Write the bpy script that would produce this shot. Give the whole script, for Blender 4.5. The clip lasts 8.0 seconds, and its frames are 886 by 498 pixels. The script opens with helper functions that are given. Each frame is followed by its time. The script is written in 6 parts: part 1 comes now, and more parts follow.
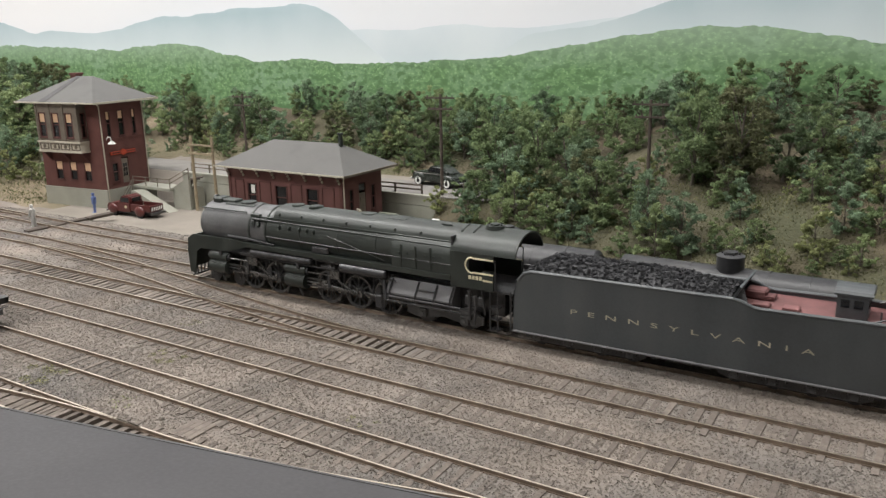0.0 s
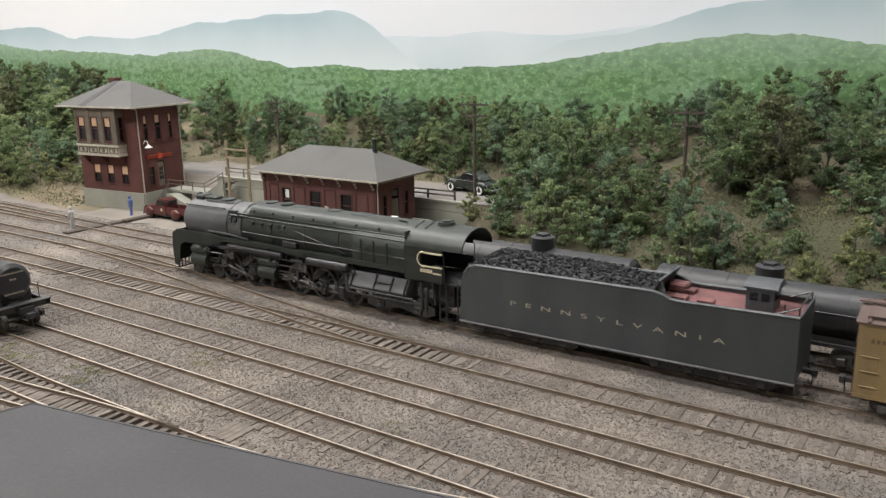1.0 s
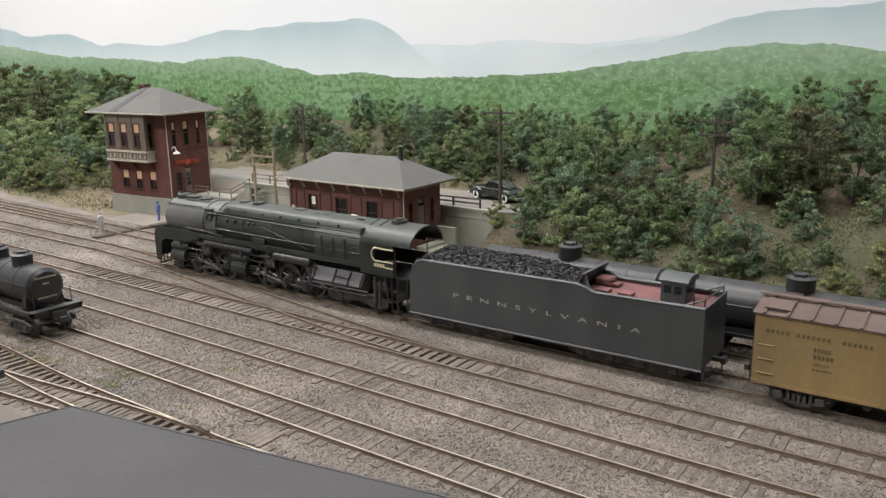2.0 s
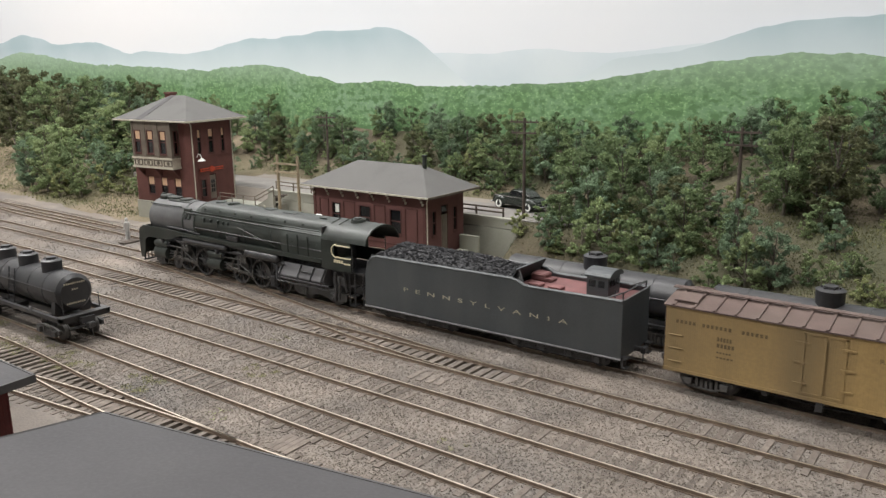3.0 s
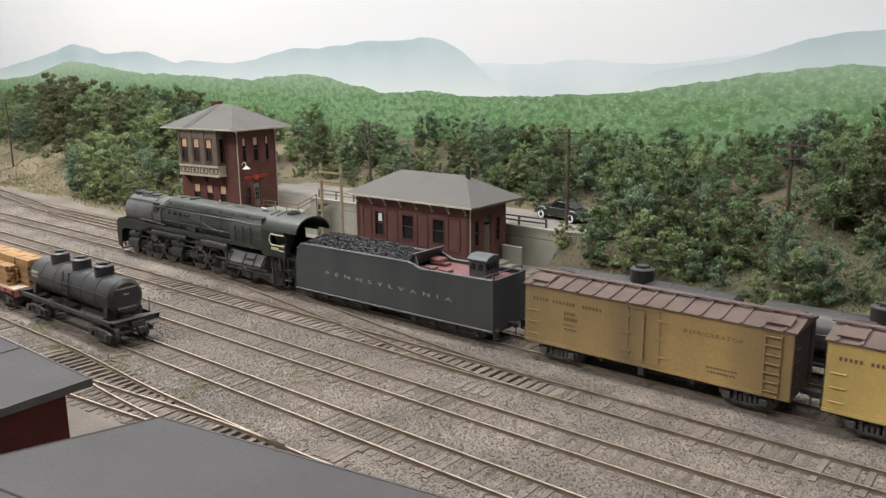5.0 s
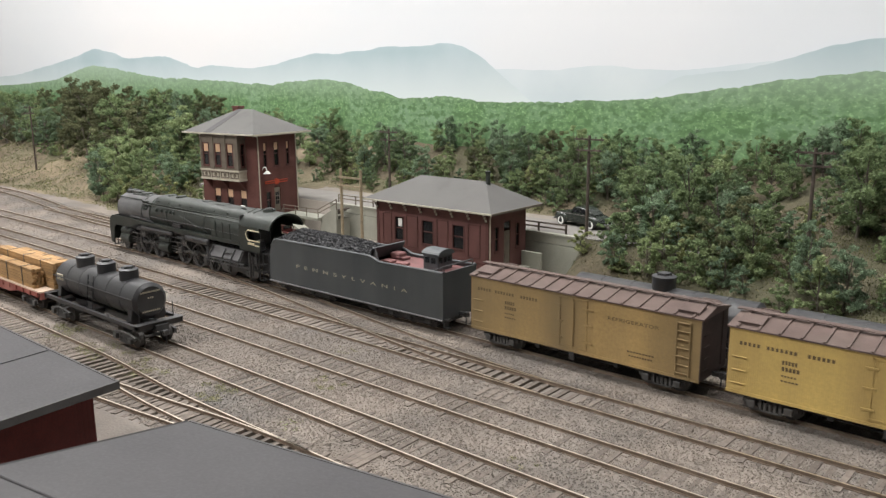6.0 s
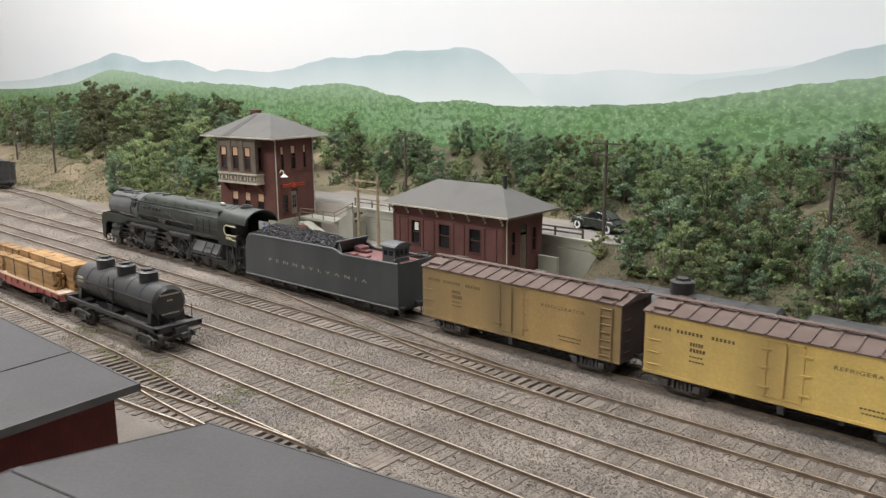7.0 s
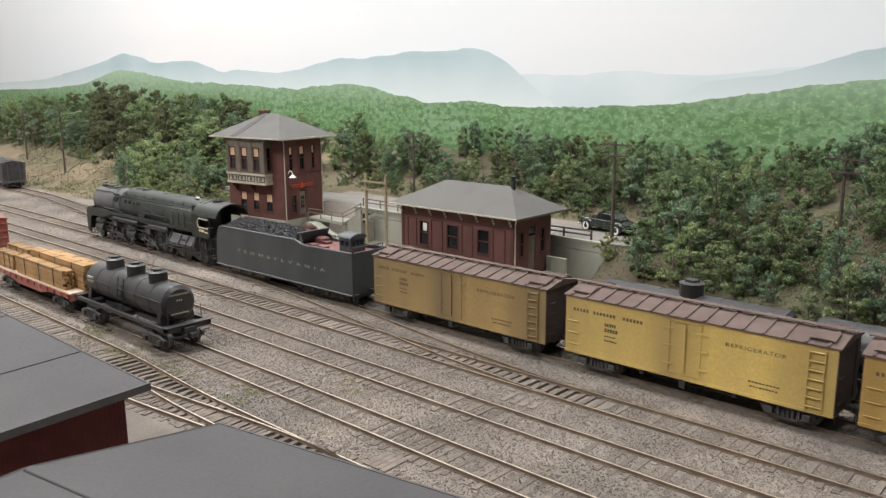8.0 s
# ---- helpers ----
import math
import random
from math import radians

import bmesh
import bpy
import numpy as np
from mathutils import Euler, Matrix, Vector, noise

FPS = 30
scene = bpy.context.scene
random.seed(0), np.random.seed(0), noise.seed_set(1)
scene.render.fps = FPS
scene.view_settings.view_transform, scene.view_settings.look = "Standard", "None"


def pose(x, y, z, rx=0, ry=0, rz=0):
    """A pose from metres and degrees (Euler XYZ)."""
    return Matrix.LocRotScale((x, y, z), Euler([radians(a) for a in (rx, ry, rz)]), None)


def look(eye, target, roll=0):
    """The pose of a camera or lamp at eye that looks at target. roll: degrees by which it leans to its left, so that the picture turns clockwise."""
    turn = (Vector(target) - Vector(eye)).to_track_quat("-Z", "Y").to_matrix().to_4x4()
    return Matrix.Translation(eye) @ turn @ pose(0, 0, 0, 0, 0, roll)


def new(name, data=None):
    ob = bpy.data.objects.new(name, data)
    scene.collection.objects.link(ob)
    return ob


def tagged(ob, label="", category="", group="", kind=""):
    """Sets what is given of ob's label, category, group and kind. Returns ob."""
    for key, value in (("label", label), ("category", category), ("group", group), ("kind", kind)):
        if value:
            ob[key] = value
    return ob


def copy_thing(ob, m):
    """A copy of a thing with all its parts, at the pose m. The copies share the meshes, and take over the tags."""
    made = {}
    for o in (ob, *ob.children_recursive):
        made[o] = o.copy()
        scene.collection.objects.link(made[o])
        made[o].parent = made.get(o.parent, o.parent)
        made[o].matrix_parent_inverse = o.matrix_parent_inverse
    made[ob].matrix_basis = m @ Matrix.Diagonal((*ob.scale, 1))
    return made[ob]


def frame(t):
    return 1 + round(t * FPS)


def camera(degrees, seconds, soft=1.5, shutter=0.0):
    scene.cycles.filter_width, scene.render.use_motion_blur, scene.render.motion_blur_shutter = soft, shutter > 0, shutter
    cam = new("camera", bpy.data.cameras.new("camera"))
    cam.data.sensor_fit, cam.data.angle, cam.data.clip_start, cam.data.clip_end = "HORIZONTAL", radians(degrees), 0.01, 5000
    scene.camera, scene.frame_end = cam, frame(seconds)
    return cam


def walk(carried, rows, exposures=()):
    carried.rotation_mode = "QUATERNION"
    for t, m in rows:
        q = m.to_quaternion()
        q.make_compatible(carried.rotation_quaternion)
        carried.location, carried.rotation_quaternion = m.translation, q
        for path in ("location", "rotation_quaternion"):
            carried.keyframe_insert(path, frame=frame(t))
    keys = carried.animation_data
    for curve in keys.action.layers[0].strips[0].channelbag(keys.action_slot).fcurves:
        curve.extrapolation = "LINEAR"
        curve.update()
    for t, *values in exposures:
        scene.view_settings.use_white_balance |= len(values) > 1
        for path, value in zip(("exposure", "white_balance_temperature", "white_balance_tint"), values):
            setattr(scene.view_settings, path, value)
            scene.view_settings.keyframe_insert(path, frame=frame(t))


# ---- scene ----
import itertools

cam = camera(57.43, 8.0, soft=1.35, shutter=0.4)
# seconds, eye, then yaw, pitch and lean in degrees
PATH = [
    (0, (0.02400, 0.07073, 0.15155), 32.310, -14.637, -1.190),
    (0.5, (0.02192, 0.06904, 0.15197), 33.367, -14.372, -1.073),
    (1, (0.01992, 0.06735, 0.15235), 34.196, -14.199, -0.957),
    (1.5, (0.01825, 0.06560, 0.15269), 34.937, -13.982, -0.863),
    (3, (0.01427, 0.06205, 0.15403), 37.005, -13.128, -0.678),
    (3.5, (0.01283, 0.06128, 0.15412), 37.693, -13.004, -0.650),
    (4, (0.01172, 0.05991, 0.15440), 38.197, -12.817, -0.588),
    (4.5, (0.01054, 0.05890, 0.15475), 38.851, -12.654, -0.526),
    (6, (0.00755, 0.05460, 0.15643), 40.630, -12.158, -0.341),
    (6.5, (0.00688, 0.05309, 0.15693), 41.131, -12.029, -0.297),
    (7, (0.00630, 0.05276, 0.15700), 41.637, -11.913, -0.311),
    (7.5, (0.00598, 0.05233, 0.15698), 41.968, -11.856, -0.288),
    (8, (0.00557, 0.05211, 0.15716), 42.152, -11.867, -0.271),
]


def aim(eye, yaw, pitch, lean):
    a, b = radians(yaw), radians(pitch)
    way = Vector((-math.sin(a) * math.cos(b), math.cos(a) * math.cos(b), math.sin(b)))
    return look(eye, Vector(eye) + way, lean)


walk(cam, [(t, aim(eye, yaw, pitch, lean)) for t, eye, yaw, pitch, lean in PATH],
     exposures=[(0.0, 0.0), (2.0, 0.02), (4.0, 0.04), (6.0, 0.08), (8.0, 0.1)])

# ---- world and lights: a hobby room with fluorescent fittings under the ceiling ----
world = bpy.data.worlds.new("room_air")
world.use_nodes = True
scene.world = world
world.node_tree.nodes["Background"].inputs[0].default_value = (0.85, 0.9, 1.0, 1)
world.node_tree.nodes["Background"].inputs[1].default_value = 0.12


def area_light(name, x, y, z, sx, sy, watts, tint=(1.0, 0.985, 0.97)):
    d = bpy.data.lights.new(name, "AREA")
    d.shape, d.size, d.size_y, d.energy, d.color = "RECTANGLE", sx, sy, watts, tint
    ob = new(name, d)
    ob.matrix_basis = pose(x, y, z)
    return ob


LAMPS = [(-1.35, 0.40), (-0.2, 0.40), (-0.8, -0.55)]
for (lx, ly), watts in zip(LAMPS, (16.6, 10.4, 20.0)):
    area_light("fluorescent_lamp", lx, ly, 1.228, 1.1, 0.24, watts)

# ---- helpers: meshes are drawn in millimetres ----
MM = 0.001


def link(name, bm, material, parent=None, label="", smooth=False):
    bmesh.ops.recalc_face_normals(bm, faces=bm.faces)
    bmesh.ops.scale(bm, vec=(MM, MM, MM), verts=bm.verts)
    me = bpy.data.meshes.new(name)
    bm.to_mesh(me)
    bm.free()
    if smooth:
        for p in me.polygons:
            p.use_smooth = True
        me.set_sharp_from_angle(angle=radians(35))
    me.materials.append(material)
    ob = new(name, me)
    if parent is not None:
        ob.parent = parent
    if label:
        tagged(ob, label)
    return ob


part = link


def thing(name, label, category, x=0, y=0, z=0, rz=0, group=""):
    ob = new(name)
    ob.empty_display_size = 0.01
    ob.matrix_basis = pose(x * MM, y * MM, z * MM, 0, 0, rz)
    return tagged(ob, label, category, group)


def structure(ob, label, category=""):
    return tagged(ob, label, category, kind="structure")


def bm_new():
    return bmesh.new()


def box(bm, x0, x1, y0, y1, z0, z1, bevel=0.0):
    r = bmesh.ops.create_cube(bm, size=1.0)
    for v in r["verts"]:
        v.co = Vector(((x0 + x1) / 2 + v.co.x * (x1 - x0), (y0 + y1) / 2 + v.co.y * (y1 - y0), (z0 + z1) / 2 + v.co.z * (z1 - z0)))
    if bevel:
        es = list({e for v in r["verts"] for e in v.link_edges})
        bmesh.ops.bevel(bm, geom=es, offset=bevel, segments=1, affect="EDGES")
    return bm


def rod(bm, a, b, r, r2=None, n=10, caps=True):
    a, b = Vector(a), Vector(b)
    r2 = r if r2 is None else r2
    d = b - a
    m = Matrix.Translation((a + b) / 2) @ d.to_track_quat("Z", "Y").to_matrix().to_4x4()
    bmesh.ops.create_cone(bm, cap_ends=caps, segments=n, radius1=r, radius2=r2, depth=d.length, matrix=m)
    return bm


def ball(bm, c, r, sx=1, sy=1, sz=1, n=8):
    m = Matrix.Translation(c) @ Matrix.Diagonal((sx, sy, sz, 1))
    bmesh.ops.create_uvsphere(bm, u_segments=n * 2, v_segments=n, radius=r, matrix=m)
    return bm


def prism(bm, pts, axis, a, b):
    """A 2D outline pushed along an axis from a to b: x takes (y, z), y takes (x, z), z takes (x, y)."""
    def at(p, w):
        return {"x": (w, p[0], p[1]), "y": (p[0], w, p[1]), "z": (p[0], p[1], w)}[axis]
    v0 = [bm.verts.new(at(p, a)) for p in pts]
    v1 = [bm.verts.new(at(p, b)) for p in pts]
    bm.faces.new(v0)
    bm.faces.new(list(reversed(v1)))
    n = len(pts)
    for i in range(n):
        bm.faces.new((v0[i], v1[i], v1[(i + 1) % n], v0[(i + 1) % n]))
    return bm


def arc(cx, cy, rx, ry, a0, a1, n):
    return [(cx + rx * math.cos(radians(a0 + (a1 - a0) * i / n)), cy + ry * math.sin(radians(a0 + (a1 - a0) * i / n))) for i in range(n + 1)]


def mesh_arrays(name, verts, faces, material, parent=None, label="", smooth=False):
    """A mesh from arrays of millimetre places and of faces with equal corner counts."""
    verts = np.asarray(verts, dtype=np.float32) * MM
    faces = np.asarray(faces, dtype=np.int32)
    k = faces.shape[1]
    me = bpy.data.meshes.new(name)
    me.vertices.add(len(verts))
    me.vertices.foreach_set("co", verts.ravel())
    me.loops.add(faces.size)
    me.loops.foreach_set("vertex_index", faces.ravel())
    me.polygons.add(len(faces))
    me.polygons.foreach_set("loop_start", np.arange(0, faces.size, k, dtype=np.int32))
    me.polygons.foreach_set("use_smooth", np.full(len(faces), smooth))
    me.update(calc_edges=True)
    me.validate()
    me.materials.append(material)
    ob = new(name, me)
    if parent is not None:
        ob.parent = parent
    if label:
        tagged(ob, label)
    return ob


# ---- materials ----
def mat(name, base, rough=0.7, metal=0.0, var=0.25, scale=150, fine=1500, bump=0.25, dirt=None, dirt_amount=0.4, dirt_scale=40, rnd=0.0, isl=0.0, spec=0.35, grooves=0.0, groove_axis=0, streak=False, height=0.0003):
    m = bpy.data.materials.new(name)
    m.use_nodes = True
    nt = m.node_tree
    n, l = nt.nodes, nt.links
    p = n["Principled BSDF"]
    p.inputs["Roughness"].default_value, p.inputs["Metallic"].default_value = rough, metal
    p.inputs["Specular IOR Level"].default_value = spec
    tc = n.new("ShaderNodeTexCoord")

    def noise_node(sc, detail=4.0, stretch=None):
        t = n.new("ShaderNodeTexNoise")
        t.inputs["Scale"].default_value, t.inputs["Detail"].default_value = sc, detail
        if stretch:
            mp = n.new("ShaderNodeMapping")
            mp.inputs["Scale"].default_value = stretch
            l.new(tc.outputs["Object"], mp.inputs["Vector"])
            l.new(mp.outputs["Vector"], t.inputs["Vector"])
        else:
            l.new(tc.outputs["Object"], t.inputs["Vector"])
        return t

    def mixer(fac, a, b, blend="MIX"):
        x = n.new("ShaderNodeMix")
        x.data_type, x.blend_type = "RGBA", blend
        for key, v in ((0, fac), (6, a), (7, b)):
            if hasattr(v, "links"):
                l.new(v, x.inputs[key])
            else:
                x.inputs[key].default_value = v if key == 0 else (*v, 1)
        return x.outputs[2]

    def spread(out, lo=0.3, hi=0.7, a=0.0, b=1.0):
        r = n.new("ShaderNodeMapRange")
        for key, v in ((1, lo), (2, hi), (3, a), (4, b)):
            r.inputs[key].default_value = v
        l.new(out, r.inputs[0])
        return r.outputs[0]

    big, small = noise_node(scale), noise_node(fine, 3.0)
    dark = tuple(c * (1 - var) for c in base)
    light = tuple(min(1, c * (1 + var)) for c in base)
    col = mixer(spread(big.outputs[0]), dark, light)
    f2 = spread(small.outputs[0], 0.3, 0.7, 1 - var * 0.7, 1 + var * 0.7)
    g = n.new("ShaderNodeVectorMath")
    g.operation = "SCALE"
    l.new(col, g.inputs[0])
    l.new(f2, g.inputs["Scale"])
    col = g.outputs[0]
    if dirt:
        d = noise_node(dirt_scale, 6.0, (1.0, 1.0, 0.15) if streak else None)
        col = mixer(spread(d.outputs[0], 0.42, 0.72, 0, dirt_amount), col, dirt)
    for kind, amount in (("rnd", rnd), ("isl", isl)):
        if amount:
            src = n.new("ShaderNodeObjectInfo").outputs["Random"] if kind == "rnd" else n.new("ShaderNodeNewGeometry").outputs["Random Per Island"]
            k = n.new("ShaderNodeVectorMath")
            k.operation = "SCALE"
            l.new(col, k.inputs[0])
            l.new(spread(src, 0, 1, 1 - amount, 1 + amount), k.inputs["Scale"])
            col = k.outputs[0]
    l.new(col, p.inputs["Base Color"])
    rr = spread(small.outputs[0], 0.2, 0.8, max(0.05, rough - 0.12), min(1, rough + 0.12))
    l.new(rr, p.inputs["Roughness"])
    h = small.outputs[0]
    if grooves:
        w = n.new("ShaderNodeTexWave")
        w.wave_type, w.bands_direction, w.wave_profile = "BANDS", ("X", "Y", "Z")[groove_axis], "SAW"
        w.inputs["Scale"].default_value = 2 * math.pi / 20 / (grooves * MM)
        l.new(tc.outputs["Object"], w.inputs["Vector"])
        sm = spread(w.outputs["Fac"], 0.0, 0.18, 0, 1)
        ad = n.new("ShaderNodeMath")
        ad.operation = "ADD"
        l.new(sm, ad.inputs[0])
        l.new(small.outputs[0], ad.inputs[1])
        h = ad.outputs[0]
    if bump:
        b = n.new("ShaderNodeBump")
        b.inputs["Strength"].default_value, b.inputs["Distance"].default_value = bump, height
        l.new(h, b.inputs["Height"])
        l.new(b.outputs["Normal"], p.inputs["Normal"])
    return m


def plain(name, base, rough=0.5, metal=0.0):
    return mat(name, base, rough, metal, var=0.12, scale=200, fine=2500, bump=0.08)


M_GRAVEL = mat("gravel", (0.184, 0.157, 0.134), 0.95, var=0.24, scale=25, fine=900, bump=0.5, dirt=(0.102, 0.098, 0.095), dirt_amount=0.75, dirt_scale=13, height=0.0004)
M_STONES = mat("gravel_stones", (0.194, 0.165, 0.141), 0.95, var=0.2, scale=25, fine=900, bump=0.1, dirt=(0.106, 0.102, 0.098), dirt_amount=0.75, dirt_scale=13, isl=0.24)
M_TIE = mat("weathered_tie", (0.128, 0.107, 0.091), 0.95, var=0.25, scale=300, fine=1800, bump=0.2, rnd=0.25)
M_TIES = mat("weathered_ties", (0.128, 0.107, 0.091), 0.95, var=0.25, scale=300, fine=1800, bump=0.2, isl=0.25)
M_RAILSIDE = mat("rusty_rail", (0.19, 0.143, 0.108), 0.8, 0.1, var=0.25)
M_RAILTOP = mat("worn_rail_top", (0.56, 0.49, 0.40), 0.36, 0.9, var=0.12, bump=0.05)
M_EARTH = mat("earth", (0.084, 0.068, 0.044), 0.95, var=0.3, scale=18, fine=500, bump=0.8, dirt=(0.062, 0.068, 0.036), dirt_amount=0.95, dirt_scale=11, height=0.001)
M_BANK = mat("sandy_bank", (0.158, 0.126, 0.084), 0.95, var=0.3, scale=15, fine=400, bump=0.9, dirt=(0.085, 0.085, 0.045), dirt_amount=0.95, dirt_scale=9, height=0.001)
M_WEED = mat("dry_weeds", (0.172, 0.168, 0.086), 0.9, var=0.25, scale=120, fine=900, bump=0.0, isl=0.3, spec=0.1)
M_SAND = mat("packed_dirt", (0.215, 0.19, 0.163), 0.95, var=0.15, scale=25, fine=900, bump=0.5, dirt=(0.17, 0.15, 0.125), dirt_amount=0.5, dirt_scale=20)
M_ROAD = mat("asphalt_road", (0.19, 0.178, 0.165), 0.9, var=0.15, scale=30, fine=1200, bump=0.3)
M_CONCRETE = mat("concrete", (0.30, 0.295, 0.25), 0.85, var=0.12, scale=40, fine=900, bump=0.2, dirt=(0.26, 0.27, 0.22), dirt_amount=0.5, dirt_scale=25)
M_BLACK = mat("engine_black", (0.021, 0.026, 0.022), 0.43, 0.0, var=0.3, scale=60, fine=900, bump=0.16, dirt=(0.045, 0.045, 0.041), dirt_amount=0.35, dirt_scale=55, spec=0.5)
M_SMOKEBOX = mat("graphite_smokebox", (0.095, 0.095, 0.096), 0.45, 0.0, var=0.25, scale=60, fine=900, bump=0.15, dirt=(0.045, 0.043, 0.042), dirt_amount=0.5, spec=0.45)
M_GEAR = mat("running_gear_black", (0.040, 0.040, 0.042), 0.32, 0.2, var=0.3, scale=120, fine=1400, bump=0.2, dirt=(0.075, 0.071, 0.068), dirt_amount=0.45, spec=0.55)
M_TRUCK = mat("dusty_truck_iron", (0.075, 0.073, 0.072), 0.6, 0.1, var=0.3, scale=120, fine=1400, bump=0.2, dirt=(0.11, 0.10, 0.088), dirt_amount=0.4)
M_STEEL = mat("oily_rod_steel", (0.17, 0.168, 0.165), 0.3, 0.85, var=0.25)
M_ASH = mat("dusty_grey_panel", (0.115, 0.113, 0.116), 0.7, var=0.2, scale=80)
M_TENDER = mat("tender_dark_green_black", (0.041, 0.047, 0.051), 0.42, var=0.2, scale=30, fine=900, bump=0.10, dirt=(0.095, 0.10, 0.102), dirt_amount=0.4, streak=True, spec=0.7)
M_DECKRED = mat("faded_red_deck", (0.155, 0.07, 0.068), 0.75, var=0.25, scale=90)
M_COAL = mat("coal", (0.03, 0.03, 0.033), 0.6, var=0.3, scale=200, fine=1500, bump=0.3, isl=0.4, spec=0.4)
M_GOLD = plain("pale_gold_paint", (0.62, 0.56, 0.38), 0.6)
M_LETTER = plain("faded_pale_lettering", (0.36, 0.33, 0.25), 0.7)
M_WHITE = plain("white_paint", (0.72, 0.72, 0.68), 0.6)
M_YELLOW = mat("weathered_yellow_boards", (0.66, 0.475, 0.15), 0.75, var=0.12, scale=30, fine=700, bump=0.5, dirt=(0.30, 0.21, 0.09), dirt_amount=0.7, dirt_scale=22, grooves=1.0, streak=True)
M_YELLOW_DIRTY = mat("sooty_yellow_boards", (0.37, 0.25, 0.103), 0.8, var=0.15, scale=30, fine=700, bump=0.5, dirt=(0.19, 0.14, 0.075), dirt_amount=0.9, dirt_scale=22, grooves=1.0, streak=True)
M_ORANGE = mat("weathered_orange_boards", (0.50, 0.32, 0.10), 0.75, var=0.12, scale=30, fine=700, bump=0.5, dirt=(0.22, 0.14, 0.05), dirt_amount=0.5, dirt_scale=22, grooves=1.0, streak=True)
M_ROOFBROWN = mat("oxide_brown_roof", (0.108, 0.076, 0.067), 0.85, var=0.22, scale=60, dirt=(0.15, 0.118, 0.10), dirt_amount=0.5)
M_ENDBROWN = mat("sooty_brown_end", (0.06, 0.042, 0.036), 0.85, var=0.3, scale=60)
M_DARKTEXT = plain("dark_lettering", (0.13, 0.092, 0.048), 0.8)
M_TANK = mat("tank_black", (0.022, 0.022, 0.024), 0.42, var=0.25, scale=50, fine=900, bump=0.12, dirt=(0.075, 0.072, 0.07), dirt_amount=0.4, spec=0.5)
M_FLATRED = mat("faded_red_flatcar", (0.26, 0.075, 0.06), 0.8, var=0.2, scale=80, dirt=(0.32, 0.22, 0.18), dirt_amount=0.4)
M_DECKWOOD = mat("pale_deck_boards", (0.52, 0.40, 0.31), 0.85, var=0.2, scale=60, fine=800, bump=0.4, grooves=1.6)
M_LUMBER = mat("fresh_lumber", (0.31, 0.185, 0.082), 0.75, var=0.22, scale=60, fine=900, bump=0.3, rnd=0.3)
M_BRICK = mat("brick_red", (0.122, 0.05, 0.042), 0.85, var=0.2, scale=80, fine=1600, bump=0.5, dirt=(0.085, 0.036, 0.03), dirt_amount=0.4, grooves=0.85, groove_axis=2)
M_DEPOT = mat("brown_red_clapboard", (0.128, 0.057, 0.051), 0.8, var=0.14, scale=60, fine=1200, bump=0.2, dirt=(0.10, 0.046, 0.04), dirt_amount=0.45)
M_TRIMRED = mat("dark_maroon_trim", (0.09, 0.036, 0.031), 0.75, var=0.15)
M_TRIMGREY = mat("grey_brown_trim", (0.15, 0.125, 0.10), 0.8, var=0.15)
M_CREAM = mat("cream_trim", (0.42, 0.385, 0.31), 0.75, var=0.12)
M_SHINGLE = mat("grey_shingles", (0.125, 0.122, 0.118), 0.92, var=0.14, scale=40, fine=1300, bump=0.3, dirt=(0.09, 0.087, 0.083), dirt_amount=0.45, spec=0.2)
M_SLATE = mat("dark_slate_strip", (0.075, 0.073, 0.073), 0.9, var=0.12)
M_TARROOF = mat("tar_paper_roof", (0.049, 0.047, 0.050), 0.72, var=0.10, scale=20, fine=900, bump=0.12, dirt=(0.078, 0.076, 0.075), dirt_amount=0.4, dirt_scale=9)
M_SHEDRED = mat("dark_red_shed_boards", (0.09, 0.022, 0.02), 0.85, var=0.25, scale=60, bump=0.4, grooves=2.0, groove_axis=1)
M_GLASS = mat("dark_window_glass", (0.012, 0.013, 0.015), 0.12, var=0.05, bump=0.0, spec=0.5)
# peach base carries the blinds' warm lit look; no light stands behind them
M_BLIND = mat("warm_lit_window_blind", (0.60, 0.40, 0.26), 0.8, var=0.08)
M_POLE = mat("creosote_pole", (0.07, 0.055, 0.045), 0.9, var=0.3, scale=200)
M_WOOD = mat("weathered_timber", (0.26, 0.21, 0.14), 0.9, var=0.2, scale=200)
M_PICKUP = mat("dark_red_truck_paint", (0.078, 0.018, 0.016), 0.35, var=0.15, spec=0.5)
M_CARGREEN = mat("black_green_car_paint", (0.02, 0.025, 0.02), 0.25, var=0.15, spec=0.6)
M_RUBBER = plain("tyre_rubber", (0.02, 0.02, 0.02), 0.8)
M_CHROME = plain("chrome", (0.7, 0.7, 0.7), 0.2, 0.9)
M_SIGN = plain("orange_red_sign", (0.42, 0.06, 0.025), 0.6)
M_BARK = mat("bark", (0.115, 0.10, 0.08), 0.95, var=0.3, scale=300, bump=0.5)
M_LEAF = [mat("leaves_" + w, c, 0.8, var=0.2, scale=120, fine=900, bump=0.0, isl=0.3, rnd=0.12, spec=0.15) for w, c in
          (("mid_green", (0.192, 0.252, 0.126)), ("blue_green", (0.188, 0.258, 0.164)), ("light_green", (0.255, 0.312, 0.158)), ("dark_green", (0.145, 0.20, 0.106)), ("olive_brown", (0.13, 0.138, 0.074)), ("yellow_green", (0.262, 0.285, 0.135)))]
